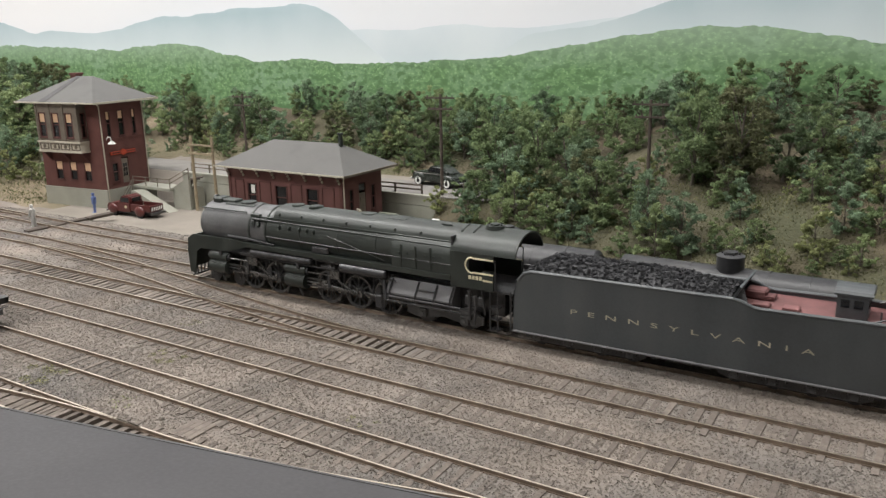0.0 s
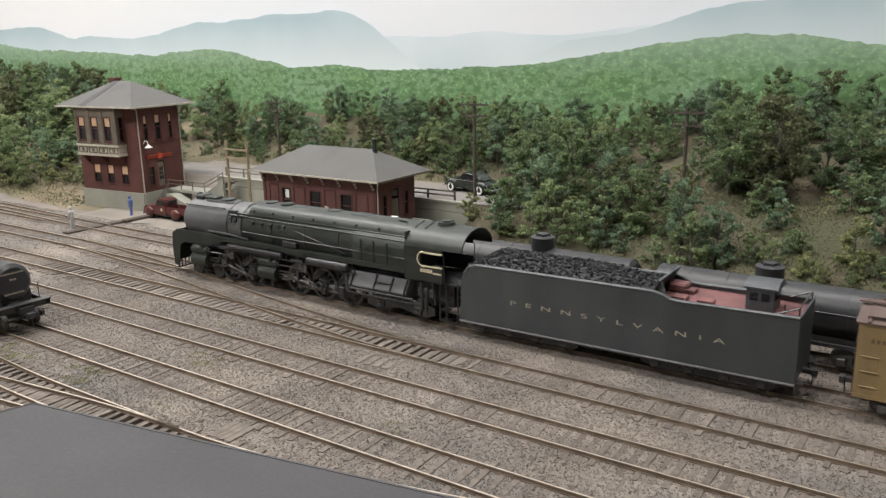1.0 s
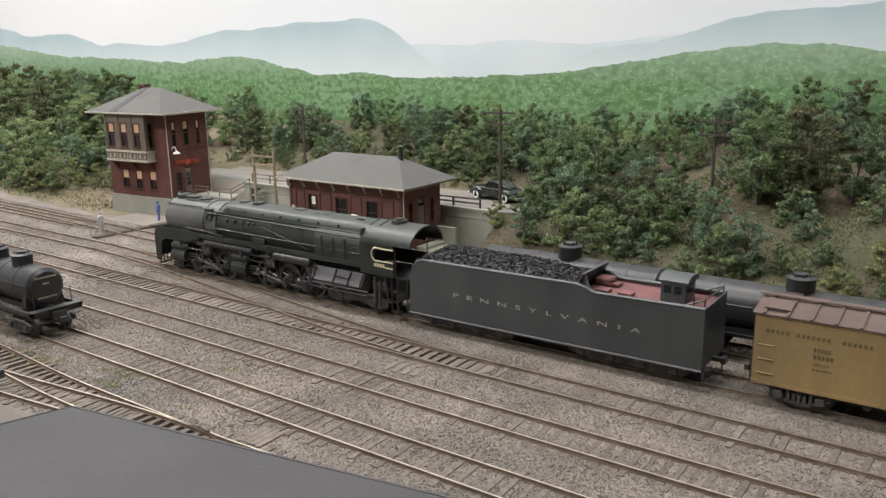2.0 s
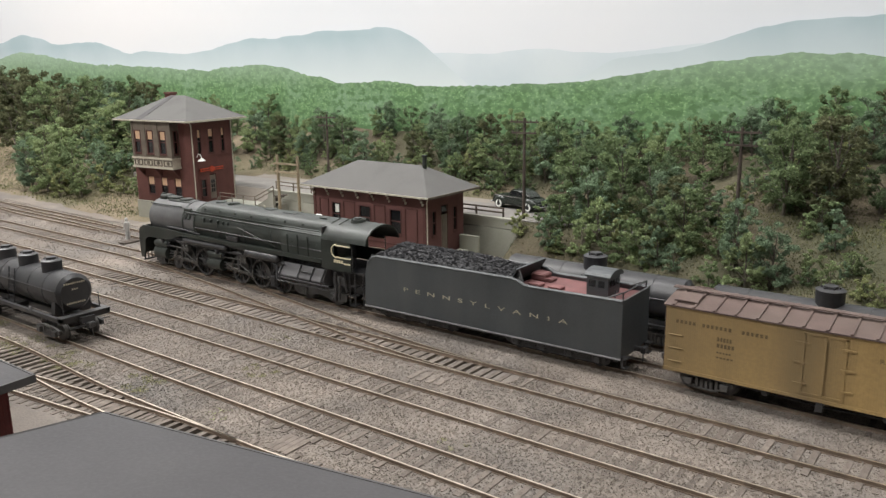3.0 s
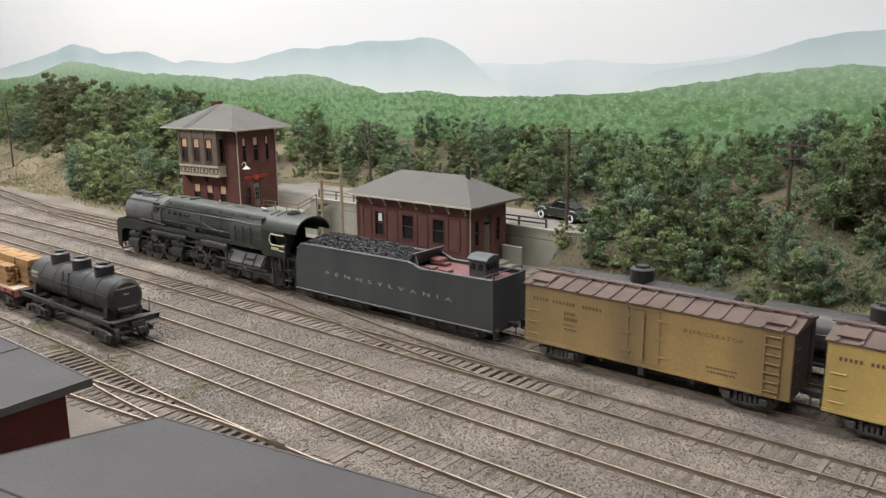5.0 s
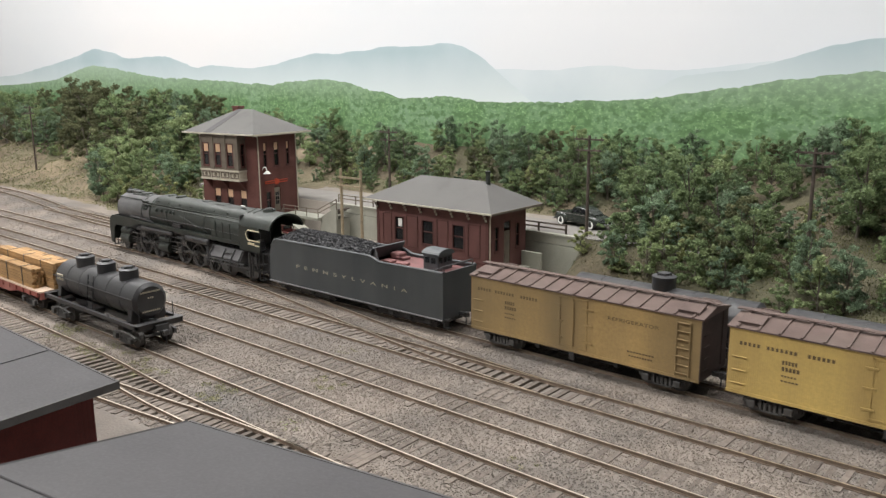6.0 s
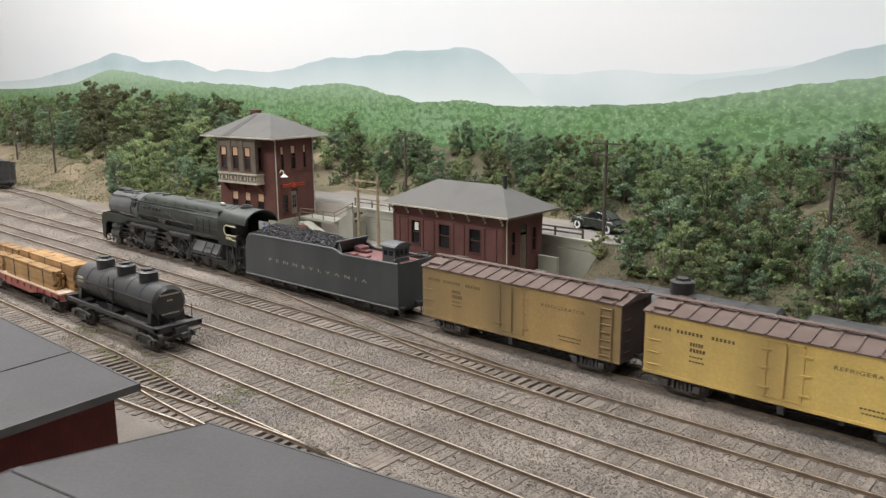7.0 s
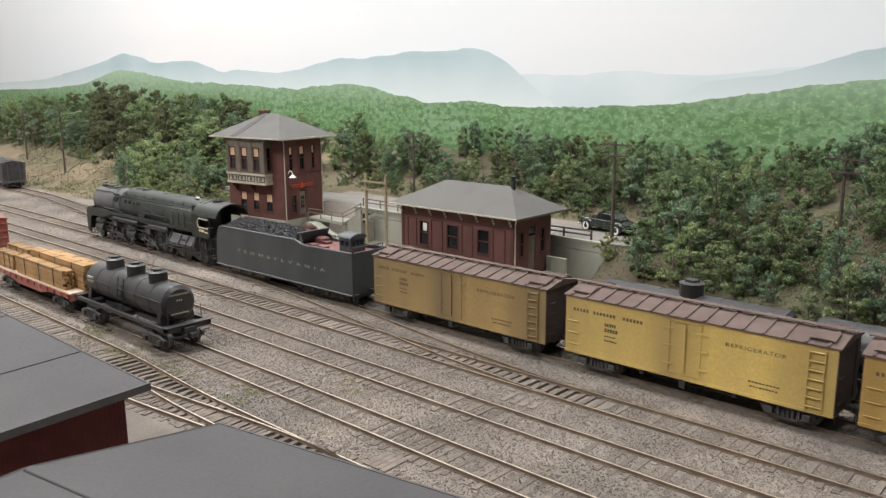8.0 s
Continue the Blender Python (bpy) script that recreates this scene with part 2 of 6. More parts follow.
for m_ in M_LEAF:
    # thin foam leaves let some light through
    n_, l_ = m_.node_tree.nodes, m_.node_tree.links
    p_, o_ = n_["Principled BSDF"], n_["Material Output"]
    tr_, mx_ = n_.new("ShaderNodeBsdfTranslucent"), n_.new("ShaderNodeMixShader")
    mx_.inputs[0].default_value = 0.42
    l_.new(p_.inputs["Base Color"].links[0].from_socket, tr_.inputs["Color"])
    l_.new(p_.outputs[0], mx_.inputs[1])
    l_.new(tr_.outputs[0], mx_.inputs[2])
    l_.new(mx_.outputs[0], o_.inputs["Surface"])

# ---- room and table ----
def slab(name, x0, x1, y0, y1, z0, z1, m, label, category):
    return structure(link(name, box(bm_new(), x0, x1, y0, y1, z0, z1), m), label, category)


M_WALL = plain("matt_wall_paint", (0.74, 0.74, 0.72), 0.9)
M_FLOOR = plain("grey_room_floor", (0.36, 0.35, 0.34), 0.8)
slab("floor", -2700, 2100, -1900, 1000, -1010, -1000, M_FLOOR, "plain grey floor of the hobby room", "floor")
slab("ceiling", -2700, 2100, -1900, 1000, 1260, 1270, M_WALL, "plain pale ceiling above the model railway", "ceiling")
slab("wall_south", -2700, 2100, -1910, -1900, -1000, 1260, M_WALL, "plain pale wall behind the viewer", "wall")
slab("wall_west", -2710, -2700, -1900, 1000, -1000, 1260, M_WALL, "plain pale wall closing the room", "wall")
slab("wall_east", 2100, 2110, -1900, 1000, -1000, 1260, M_WALL, "plain pale wall closing the room", "wall")
M_TUBE = bpy.data.materials.new("fluorescent_diffuser")
M_TUBE.use_nodes = True
M_TUBE.node_tree.nodes["Principled BSDF"].inputs["Emission Color"].default_value = (1, 0.97, 0.92, 1)
M_TUBE.node_tree.nodes["Principled BSDF"].inputs["Emission Strength"].default_value = 4.0
for lx, ly in LAMPS:
    lamp = thing("ceiling_light", "long white fluorescent ceiling light", "ceiling light", lx * 1000, ly * 1000, 1240, 0, "ceiling lights")
    part("housing", box(bm_new(), -570, 570, -130, 130, 0, 20, 2), M_WHITE, lamp)
    part("diffuser", box(bm_new(), -555, 555, -122, 122, -8, 0, 2), M_TUBE, lamp)

# ---- painted backdrop on the north wall ----
BACK_Y = 830.0


def painted(name, base, other, scale, stretch=(1, 1, 1), lo=0.4, hi=0.62, third=None, fade=None):
    m = bpy.data.materials.new(name)
    m.use_nodes = True
    n, l = m.node_tree.nodes, m.node_tree.links
    p = n["Principled BSDF"]
    p.inputs["Roughness"].default_value = 0.95
    p.inputs["Specular IOR Level"].default_value = 0.1
    tc, mp = n.new("ShaderNodeTexCoord"), n.new("ShaderNodeMapping")
    mp.inputs["Scale"].default_value = stretch
    l.new(tc.outputs["Object"], mp.inputs["Vector"])

    def ramp_noise(sc, a, b, detail=5.0):
        t = n.new("ShaderNodeTexNoise")
        t.inputs["Scale"].default_value, t.inputs["Detail"].default_value = sc, detail
        l.new(mp.outputs["Vector"], t.inputs["Vector"])
        r = n.new("ShaderNodeMapRange")
        r.inputs[1].default_value, r.inputs[2].default_value = a, b
        l.new(t.outputs[0], r.inputs[0])
        return r.outputs[0]

    def mix(f, a, b):
        x = n.new("ShaderNodeMix")
        x.data_type = "RGBA"
        for key, v in ((0, f), (6, a), (7, b)):
            if hasattr(v, "links"):
                l.new(v, x.inputs[key])
            else:
                x.inputs[key].default_value = v if key == 0 else (*v, 1)
        return x.outputs[2]
    col = mix(ramp_noise(scale, lo, hi), base, other)
    if third:
        col = mix(ramp_noise(scale * 0.10, 0.45, 0.75, 3.0), col, third)
        col = mix(ramp_noise(scale * 1.6, 0.55, 0.68, 3.0), col, tuple(min(1, c * 1.3 + 0.03) for c in other))
        col = mix(ramp_noise(scale * 0.6, 0.40, 0.52, 4.0), tuple(c * 0.9 for c in base), col)
    if fade:
        z0, z1, tint = fade
        s = n.new("ShaderNodeSeparateXYZ")
        l.new(tc.outputs["Object"], s.inputs[0])
        r = n.new("ShaderNodeMapRange")
        r.inputs[1].default_value, r.inputs[2].default_value = z0 * MM, z1 * MM
        l.new(s.outputs["Z"], r.inputs[0])
        col = mix(r.outputs[0], col, tint)
    l.new(col, p.inputs["Base Color"])
    return m


M_SKY = painted("painted_sky", (0.72, 0.712, 0.722), (0.645, 0.672, 0.705), 1.6, (1, 1, 2.2), 0.35, 0.7)
M_FAR = painted("painted_pale_mountain", (0.60, 0.65, 0.67), (0.55, 0.61, 0.64), 9.0)
M_NEAR = painted("painted_blue_mountain", (0.38, 0.47, 0.50), (0.44, 0.52, 0.55), 12.0, (1, 1, 1), 0.35, 0.65, None, (185, 125, (0.62, 0.67, 0.68)))
M_HILL = painted("painted_green_hill", (0.115, 0.205, 0.095), (0.175, 0.295, 0.135), 170.0, (1, 1, 1.4), 0.40, 0.62, (0.21, 0.32, 0.20), (118, 200, (0.40, 0.50, 0.40)))
structure(link("backdrop", box(bm_new(), -2690, 2090, BACK_Y, BACK_Y + 12, -60, 1255), M_SKY), "white painted sky backdrop board behind the layout", "backdrop")


def ridge(name, knots, depth, m, label, rough=1.5, low=-40, step=2.5, seed=0.0, fuzz=0.3):
    """A painted silhouette: straight runs between a few summits, softened and roughened by noise."""
    xs = np.arange(knots[0][0], knots[-1][0] + step, step)
    kx, kz = np.array([k[0] for k in knots], float), np.array([k[1] for k in knots], float)
    zs = np.interp(xs, kx, kz)
    w = np.hanning(27)
    w /= w.sum()
    zs = np.convolve(np.pad(zs, 13, mode="edge"), w, mode="valid")
    zs = np.array([z + rough * noise.fractal((x * 0.03 + seed, seed, 0), 1.0, 2.0, 3) + fuzz * noise.noise((x * 0.17, seed, 4)) for x, z in zip(xs, zs)])
    n = len(xs)
    f, b = BACK_Y - depth, BACK_Y - depth + 0.15
    v = np.concatenate([np.stack([xs, np.full(n, y), z], 1) for y, z in ((f, zs), (f, np.full(n, low)), (b, zs))])
    i = np.arange(n - 1)
    faces = np.concatenate([np.stack([i, i + n, i + n + 1, i + 1], 1), np.stack([i, i + 1, i + 1 + 2 * n, i + 2 * n], 1)])
    return structure(mesh_arrays(name, v, faces, m), label, "backdrop")


ridge("backdrop_far_mountain", [(-2690, 150), (-1000, 150), (-620, 160), (-560, 163), (-500, 160), (-440, 166), (-380, 160), (-330, 160), (-250, 168), (-100, 160), (2090, 165)], 2.0, M_FAR, "pale misty mountains painted on the backdrop", 1.2, seed=3.0)
ridge("backdrop_mountain", [(-2690, 140), (-1900, 160), (-1720, 180), (-1600, 195), (-1535, 209), (-1480, 204), (-1400, 187), (-1330, 191), (-1270, 190), (-1190, 169), (-1150, 174), (-1030, 167), (-960, 176), (-900, 187), (-830, 185), (-753, 193), (-690, 191), (-640, 195), (-600, 182), (-555, 150), (-500, 110), (-430, 110), (-345, 154), (-280, 160), (-250, 167), (-200, 181), (-164, 185), (-110, 186), (50, 200), (250, 190), (2090, 170)], 4.0, M_NEAR, "blue-grey hazy mountain ridge painted on the backdrop", 2.0, seed=7.0)
ridge("backdrop_hill", [(-2690, 130), (-1900, 140), (-1700, 150), (-1540, 179), (-1440, 170), (-1310, 155), (-1140, 150), (-1000, 143), (-900, 151), (-850, 151), (-720, 127), (-640, 131), (-590, 124), (-512, 126), (-385, 130), (-280, 145), (-190, 156), (-150, 158), (-80, 150), (-30, 139), (100, 130), (400, 150), (2090, 140)], 6.0, M_HILL, "bright green wooded hills painted on the backdrop", 2.5, seed=11.0, fuzz=1.8)

# ---- tracks ----
T1, T2, T3, T4, T5 = 292.7, 338.7, 383.6, 432.9, 478.5


def smooth(a):
    a = min(1.0, max(0.0, a))
    return a * a * (3 - 2 * a)


def y_of(name, x):
    if name == "yard":
        return T1 - 42 * smooth((30 - x) / 270) + 5.5 * smooth((-330 - x) / 120)
    if name == "spur":
        return y_of("yard", x) - 40 * smooth((-245 - x) / 330)
    if name == "cross":
        return T3 + (T4 - T3) * (0.75 * smooth((-195 - x) / 400) + 0.25 * min(1, max(0, (-195 - x) / 400)))
    if name == "back":
        return T5 + 10 * smooth((-560 - x) / 300) - 8 * smooth((-900 - x) / 400)
    if name == "rear":
        return T5 + 38 * smooth((-820 - x) / 400)
    return {"one": T1, "two": T2, "three": T3, "main": T4}[name]


def strip(v, f, pts, half, z0, z1):
    """Adds a bar of half width along pts to lists of vertices and quads."""
    n0 = len(v)
    for i, (x, y) in enumerate(pts):
        a, b = pts[max(0, i - 1)], pts[min(len(pts) - 1, i + 1)]
        d = Vector((b[0] - a[0], b[1] - a[1])).normalized()
        nx, ny = -d.y * half, d.x * half
        v += [(x - nx, y - ny, z0), (x + nx, y + ny, z0), (x + nx, y + ny, z1), (x - nx, y - ny, z1)]
    for i in range(len(pts) - 1):
        a, b = n0 + 4 * i, n0 + 4 * i + 4
        for k in range(4):
            f.append((a + k, a + (k + 1) % 4, b + (k + 1) % 4, b + k))
    f += [(n0, n0 + 1, n0 + 2, n0 + 3), tuple(len(v) - 4 + k for k in range(4))]


TIE_MESH = {}


def tie_mesh(k):
    if k not in TIE_MESH:
        bm = box(bm_new(), -1.3, 1.3, -14.6, 14.6, -2.2, 0.0)
        for v in bm.verts:
            v.co += Vector((random.uniform(-0.25, 0.25), random.uniform(-0.5, 0.5), random.uniform(-0.15, 0.1)))
        bmesh.ops.scale(bm, vec=(MM, MM, MM), verts=bm.verts)
        me = bpy.data.meshes.new("tie")
        bm.to_mesh(me)
        bm.free()
        me.materials.append(M_TIE)
        TIE_MESH[k] = me
    return TIE_MESH[k]


def lay_track(key, label, x0, x1, ties=None, near=(-430, 40), gap=()):
    """Rails and ties from x0 to x1; the ties of the near stretch are single pieces."""
    tr = thing("track", label, "railway track")
    tr["kind"] = "structure"
    xs = np.arange(x0, x1 + 1, 12.0)
    for side, nm in ((-8.7, "rail"), (8.7, "rail")):
        v, f = [], []
        pts = [(x, y_of(key, x) + side) for x in xs]
        strip(v, f, pts, 0.36, -1.0, -0.12)
        strip(v, f, pts, 0.62, -2.0, -1.5)
        strip(v, f, pts, 0.2, -1.55, -0.95)
        mesh_arrays(nm, v, f, M_RAILSIDE, tr)
        v, f = [], []
        strip(v, f, pts, 0.4, -0.115, 0.0)
        mesh_arrays("railhead", v, f, M_RAILTOP, tr, "bright worn steel rail top")
    a, b = ties or (x0, x1)
    v, f = [], []
    x = a
    rnd = random.Random(key)
    while x < b:
        y = y_of(key, x)
        turn = math.atan2(y_of(key, x + 5) - y_of(key, x - 5), 10) + rnd.uniform(-0.03, 0.03)
        if near[0] < x < near[1]:
            ob = new("tie", tie_mesh(rnd.randrange(8)))
            ob.parent = tr
            ob.matrix_basis = pose(x * MM, (y + rnd.uniform(-0.7, 0.7)) * MM, (-1.6 + rnd.uniform(-0.4, 0.1)) * MM, 0, 0, math.degrees(turn))
        else:
            n0 = len(v)
            c, s = math.cos(turn), math.sin(turn)
            jy, jz = rnd.uniform(-0.7, 0.7), rnd.uniform(-0.4, 0.1)
            for dz in (-4.0, -1.6 + jz):
                for dx, dy in ((-1.3, -14.6), (1.3, -14.6), (1.3, 14.6), (-1.3, 14.6)):
                    v.append((x + dx * c - dy * s, y + jy + dx * s + dy * c, dz))
            f += [(n0 + i, n0 + (i + 1) % 4, n0 + 4 + (i + 1) % 4, n0 + 4 + i) for i in range(4)] + [(n0 + 4, n0 + 5, n0 + 6, n0 + 7)]
        x += rnd.uniform(5.6, 6.6)
    if v:
        tagged(mesh_arrays("ties", v, f, M_TIES, tr), kind="stuff")
    return tr


# ---- ground: one sheet, flat yard, then the wooded bank ----
WALL_Y = 628.0


def open_bed(x, y):
    """Depth of the hollows between the ties where ballast is missing."""
    siding = smooth((12 - abs(y - 387)) / 5) * (0.35 * smooth((x + 560) / 30) * smooth((-150 - x) / 60) + 0.65 * smooth((x + 335) / 30) * smooth((-188 - x) / 30))
    spur = smooth((13 - abs(y - y_of("yard", x))) / 5) * smooth((x + 460) / 30) * smooth((-215 - x) / 50)
    return 1.35 * max(siding, spur)


def ground_height(x, y):
    n1 = noise.fractal((x * 0.012, y * 0.012, 0.3), 1.0, 2.0, 4)
    yard = -2.0 + 0.3 * n1 - open_bed(x, y)
    low = smooth((y - 497) / 40) * smooth((x + 1050) / 250) * smooth((-240 - x) / 60)
    yard -= 6.8 * low
    foot = 545 + 70 * smooth((-150 - x) / 120) + 15 * math.sin(x * 0.013)
    if x < -720:
        foot = 600 - 35 * smooth((-720 - x) / 300)
    rise = max(0.0, y - foot)
    bank = rise * 0.33 + 6 * smooth(rise / 25) * n1 + 6 * n1 * smooth(rise / 60)
    if -720 <= x <= -262 or (-760 < x < -200):
        w = smooth((x + 760) / 60) * smooth((-200 - x) / 70)
        step = 22.0 if y > WALL_Y + 1 else yard
        slope = yard + (22.0 - yard) * smooth((y - 586) / 46) + 1.5 * n1 * smooth((y - 586) / 20)
        k = smooth((x + 339) / 12)
        shelf = step * (1 - k) + slope * k + max(0, y - 712) * 0.45 + (4 * n1 if y > 720 else 0.0)
        bank = bank * (1 - w) + (shelf - yard) * w
    return yard + bank


def ground_sheet():
    xs = np.concatenate([np.linspace(-2690, -1400, 60, endpoint=False), np.linspace(-1400, 120, 300, endpoint=False), np.linspace(120, 2090, 60)])
    ys = np.concatenate([np.linspace(60, 500, 80, endpoint=False), np.linspace(500, WALL_Y, 40, endpoint=False), [WALL_Y, WALL_Y + 2], np.linspace(WALL_Y + 4, BACK_Y - 9, 60)])
    v = [(x, y, ground_height(x, y)) for y in ys for x in xs]
    nx, ny = len(xs), len(ys)
    j, i = np.meshgrid(np.arange(ny - 1), np.arange(nx - 1), indexing="ij")
    a = (j * nx + i).ravel()
    f = np.stack([a, a + 1, a + nx + 1, a + nx], 1)
    ob = mesh_arrays("ground", v, f, M_GRAVEL, smooth=True)
    me = ob.data
    me.materials.append(M_EARTH)
    me.materials.append(M_SAND)
    me.materials.append(M_BANK)
    idx = []
    for p in me.polygons:
        c = p.center * 1000
        k = 0
        if c.y > 500 + 8 * noise.noise((c.x * 0.03, 0, 0)):
            k = 2 if -740 < c.x < -345 + 12 * noise.noise((c.y * 0.05, 1, 0)) and c.y < WALL_Y + 80 else 1
            if -740 > c.x:
                k = 0 if c.y < 540 + 9 * noise.noise((c.x * 0.03, 3, 0)) else 3
            elif k == 1 and WALL_Y + 108 > c.y > WALL_Y + 80 and c.x < -240:
                k = 3 if noise.noise((c.x * 0.012, c.y * 0.012, 5)) > -0.1 else 1
        idx.append(k)
    me.polygons.foreach_set("material_index", idx)
    return structure(ob, "grey-tan gravel yard rising to a brown wooded bank", "ground")


ground_sheet()


def stones(count, x0, x1, y0, y1, r0, r1, seed, name, label):
    """Loose angular stones on the yard, one joined layer."""
    g = np.random.default_rng(seed)
    c = np.stack([g.uniform(x0, x1, count), g.uniform(y0, y1, count), np.full(count, -1.98)], 1)
    gx, gy = np.arange(x0, x1 + 5, 5.0), np.arange(y0, y1 + 5, 5.0)
    grid = np.array([[-2.0 + 0.3 * noise.fractal((px * 0.012, py * 0.012, 0.3), 1.0, 2.0, 4) for px in gx] for py in gy])
    c[:, 2] = grid[((c[:, 1] - y0) / 5).astype(int), ((c[:, 0] - x0) / 5).astype(int)]
    if y1 > 500:
        c[:, 2] -= [6.8 * smooth((py - 497) / 40) * smooth((px + 1050) / 250) * smooth((-240 - px) / 60) for px, py in c[:, :2]]
    c[:, 2] += g.uniform(-0.2, 0.25, count)
    c = c[[open_bed(px, py) < 0.3 for px, py in c[:, :2]]]
    count = len(c)
    r = g.uniform(r0, r1, count) * np.where(g.random(count) > 0.93, 1.5, 1.0)
    base = np.array([(1, 0, 0), (-0.4, 0.9, 0), (-0.6, -0.8, 0), (0.1, 0, 0.8), (0, 0.1, -0.6)])
    v = base[None] * r[:, None, None] + g.normal(0, 0.22, (count, 5, 3)) * r[:, None, None]
    a = g.uniform(0, 6.28, count)
    ca, sa = np.cos(a)[:, None], np.sin(a)[:, None]
    v = np.stack([v[:, :, 0] * ca - v[:, :, 1] * sa, v[:, :, 0] * sa + v[:, :, 1] * ca, v[:, :, 2]], 2) + c[:, None]
    tri = np.array([(0, 1, 3), (1, 2, 3), (2, 0, 3)])
    f = (tri[None] + 5 * np.arange(count)[:, None, None]).reshape(-1, 3)
    return tagged(mesh_arrays(name, v.reshape(-1, 3), f, M_STONES), label, "gravel", kind="stuff")


stones(250000, -500, 50, 230, 500, 0.26, 0.56, 1, "gravel", "loose grey and tan gravel between the tracks")
stones(70000, -1300, -500, 235, 515, 0.35, 0.75, 2, "gravel", "loose grey and tan gravel in the far yard")

for key, label, x0, x1, ties in (
        ("one", "yard track with weathered ties half buried in gravel", -1400, 400, None),
        ("two", "yard track with bright worn rails", -1400, 400, None),
        ("three", "siding track with weathered ties", -1400, 400, None),
        ("main", "main track under the passing train", -1500, 500, None),
        ("back", "rear track holding parked tank cars", -1000, 400, None),
        ("rear", "far track curving behind the yard", -1700, -700, None),
        ("yard", "front track joining the yard by a switch", -1200, 25, (-1200, -60)),
        ("spur", "short spur leading under the shed roofs", -700, -240, (-700, -285)),
        ("cross", "crossover with switch rails between two tracks", -600, -195, (-560, -240))):
    lay_track(key, label, x0, x1, ties)

# ---- rolling stock ----
SPEED = -53.29
WHEEL_TIMES = [round(0.1 * i, 1) for i in range(81)]
ROLLING = []
SPINNING = []
RODS = []
MAIN_RODS = []


def ring(bm, y0, y1, r0, r1, n):
    """A flat-sided hoop about the y axis."""
    loops = [[bm.verts.new((r_ * math.cos(2 * math.pi * i / n), y, r_ * math.sin(2 * math.pi * i / n))) for i in range(n)] for y, r_ in ((y0, r0), (y0, r1), (y1, r1), (y1, r0))]
    for k in range(4):
        a, b = loops[k], loops[(k + 1) % 4]
        for i in range(n):
            j = (i + 1) % n
            bm.faces.new((a[i], a[j], b[j], b[i]))


def wheelset(parent, x, z, r, width=9.2, m=None, spokes=0):
    """Two wheels and an axle; it turns about its own middle."""
    bm = rod(bm_new(), (0, -width - 1.7, 0), (0, width + 1.7, 0), 1.0, n=8)
    if not spokes:
        for s in (-1, 1):
            rod(bm, (0, s * (width - 1.2), 0), (0, s * (width + 1.2), 0), r, n=20)
            rod(bm, (0, s * (width - 1.5), 0), (0, s * (width - 1.2), 0), r + 0.6, n=20)
            rod(bm, (0, s * (width + 1.2), 0), (0, s * (width + 1.6), 0), r * 0.35, n=10)
    ob = part("wheelset", bm, m or M_GEAR, parent)
    for s in ((-1, 1) if spokes else ()):
        bm = bm_new()
        ring(bm, s * (width - 1.2), s * (width + 1.2), r - 1.5, r - 0.75, 28)
        part("rim", bm, M_GEAR, ob)
        bm = bm_new()
        ring(bm, s * (width - 1.4), s * (width + 1.3), r - 0.75, r, 28)
        part("tyre", bm, M_STEEL, ob, "worn steel tyre")
        part("hub", rod(bm_new(), (0, s * (width - 0.6), 0), (0, s * (width + 1.6), 0), r * 0.24, n=12), M_GEAR, ob)
        part("counterweight", prism(bm_new(), arc(0, 0, r - 1.3, r - 1.3, 130, 230, 8), "y", s * (width - 0.2), s * (width + 1.0)), M_GEAR, ob)
        part("crank_pin", rod(bm_new(), (r * 0.42, s * width, 0), (r * 0.42, s * (width + 2.6), 0), 1.0, n=8), M_STEEL, ob)
        for k in range(spokes):
            a = 2 * math.pi * k / spokes
            part("spoke", rod(bm_new(), (0, s * width, 0), ((r - 1.2) * math.cos(a), s * (width + 0.3), (r - 1.2) * math.sin(a)), 0.75, 0.5, n=5), M_GEAR, ob)
    ob.matrix_basis = pose(x * MM, 0, z * MM)
    SPINNING.append((ob, x, z, r))
    return ob


def freight_truck(parent, x, wheel_r=4.9, base=17.0):
    bm = bm_new()
    for s in (-1, 1):
        y0, y1 = sorted((s * 12.4, s * 13.8))
        # arch bars above and below the columns
        prism(bm, [(x - 12.5, 6.0), (x - 11, 6.0), (x - 5, 7.4), (x + 5, 7.4), (x + 11, 6.0), (x + 12.5, 6.0), (x + 12.5, 6.9), (x + 5, 8.4), (x - 5, 8.4), (x - 12.5, 6.9)], "y", y0, y1)
        prism(bm, [(x - 12.5, 5.9), (x - 12.5, 5.2), (x - 4.5, 1.7), (x + 4.5, 1.7), (x + 12.5, 5.2), (x + 12.5, 5.9), (x + 11, 5.9), (x + 4.2, 2.6), (x - 4.2, 2.6), (x - 11, 5.9)], "y", y0, y1)
        for dx in (-4.6, 4.6):
            box(bm, x + dx - 0.7, x + dx + 0.7, y0, y1, 2.3, 7.6)
        for dx in (-base / 2, base / 2):
            box(bm, x + dx - 1.9, x + dx + 1.9, s * 14.0 - 1.2, s * 14.0 + 1.2, 3.2, 6.6, 0.3)
        for dx in (-2.2, 0, 2.2):
            rod(bm, (x + dx, s * 13.1, 2.6), (x + dx, s * 13.1, 6.4), 0.85, n=8)
    box(bm, x - 2, x + 2, -13, 13, 4.5, 7.4)
    part("truck_frame", bm, M_TRUCK, parent)
    for dx in (-base / 2, base / 2):
        wheelset(parent, x + dx, wheel_r, wheel_r, m=M_TRUCK)


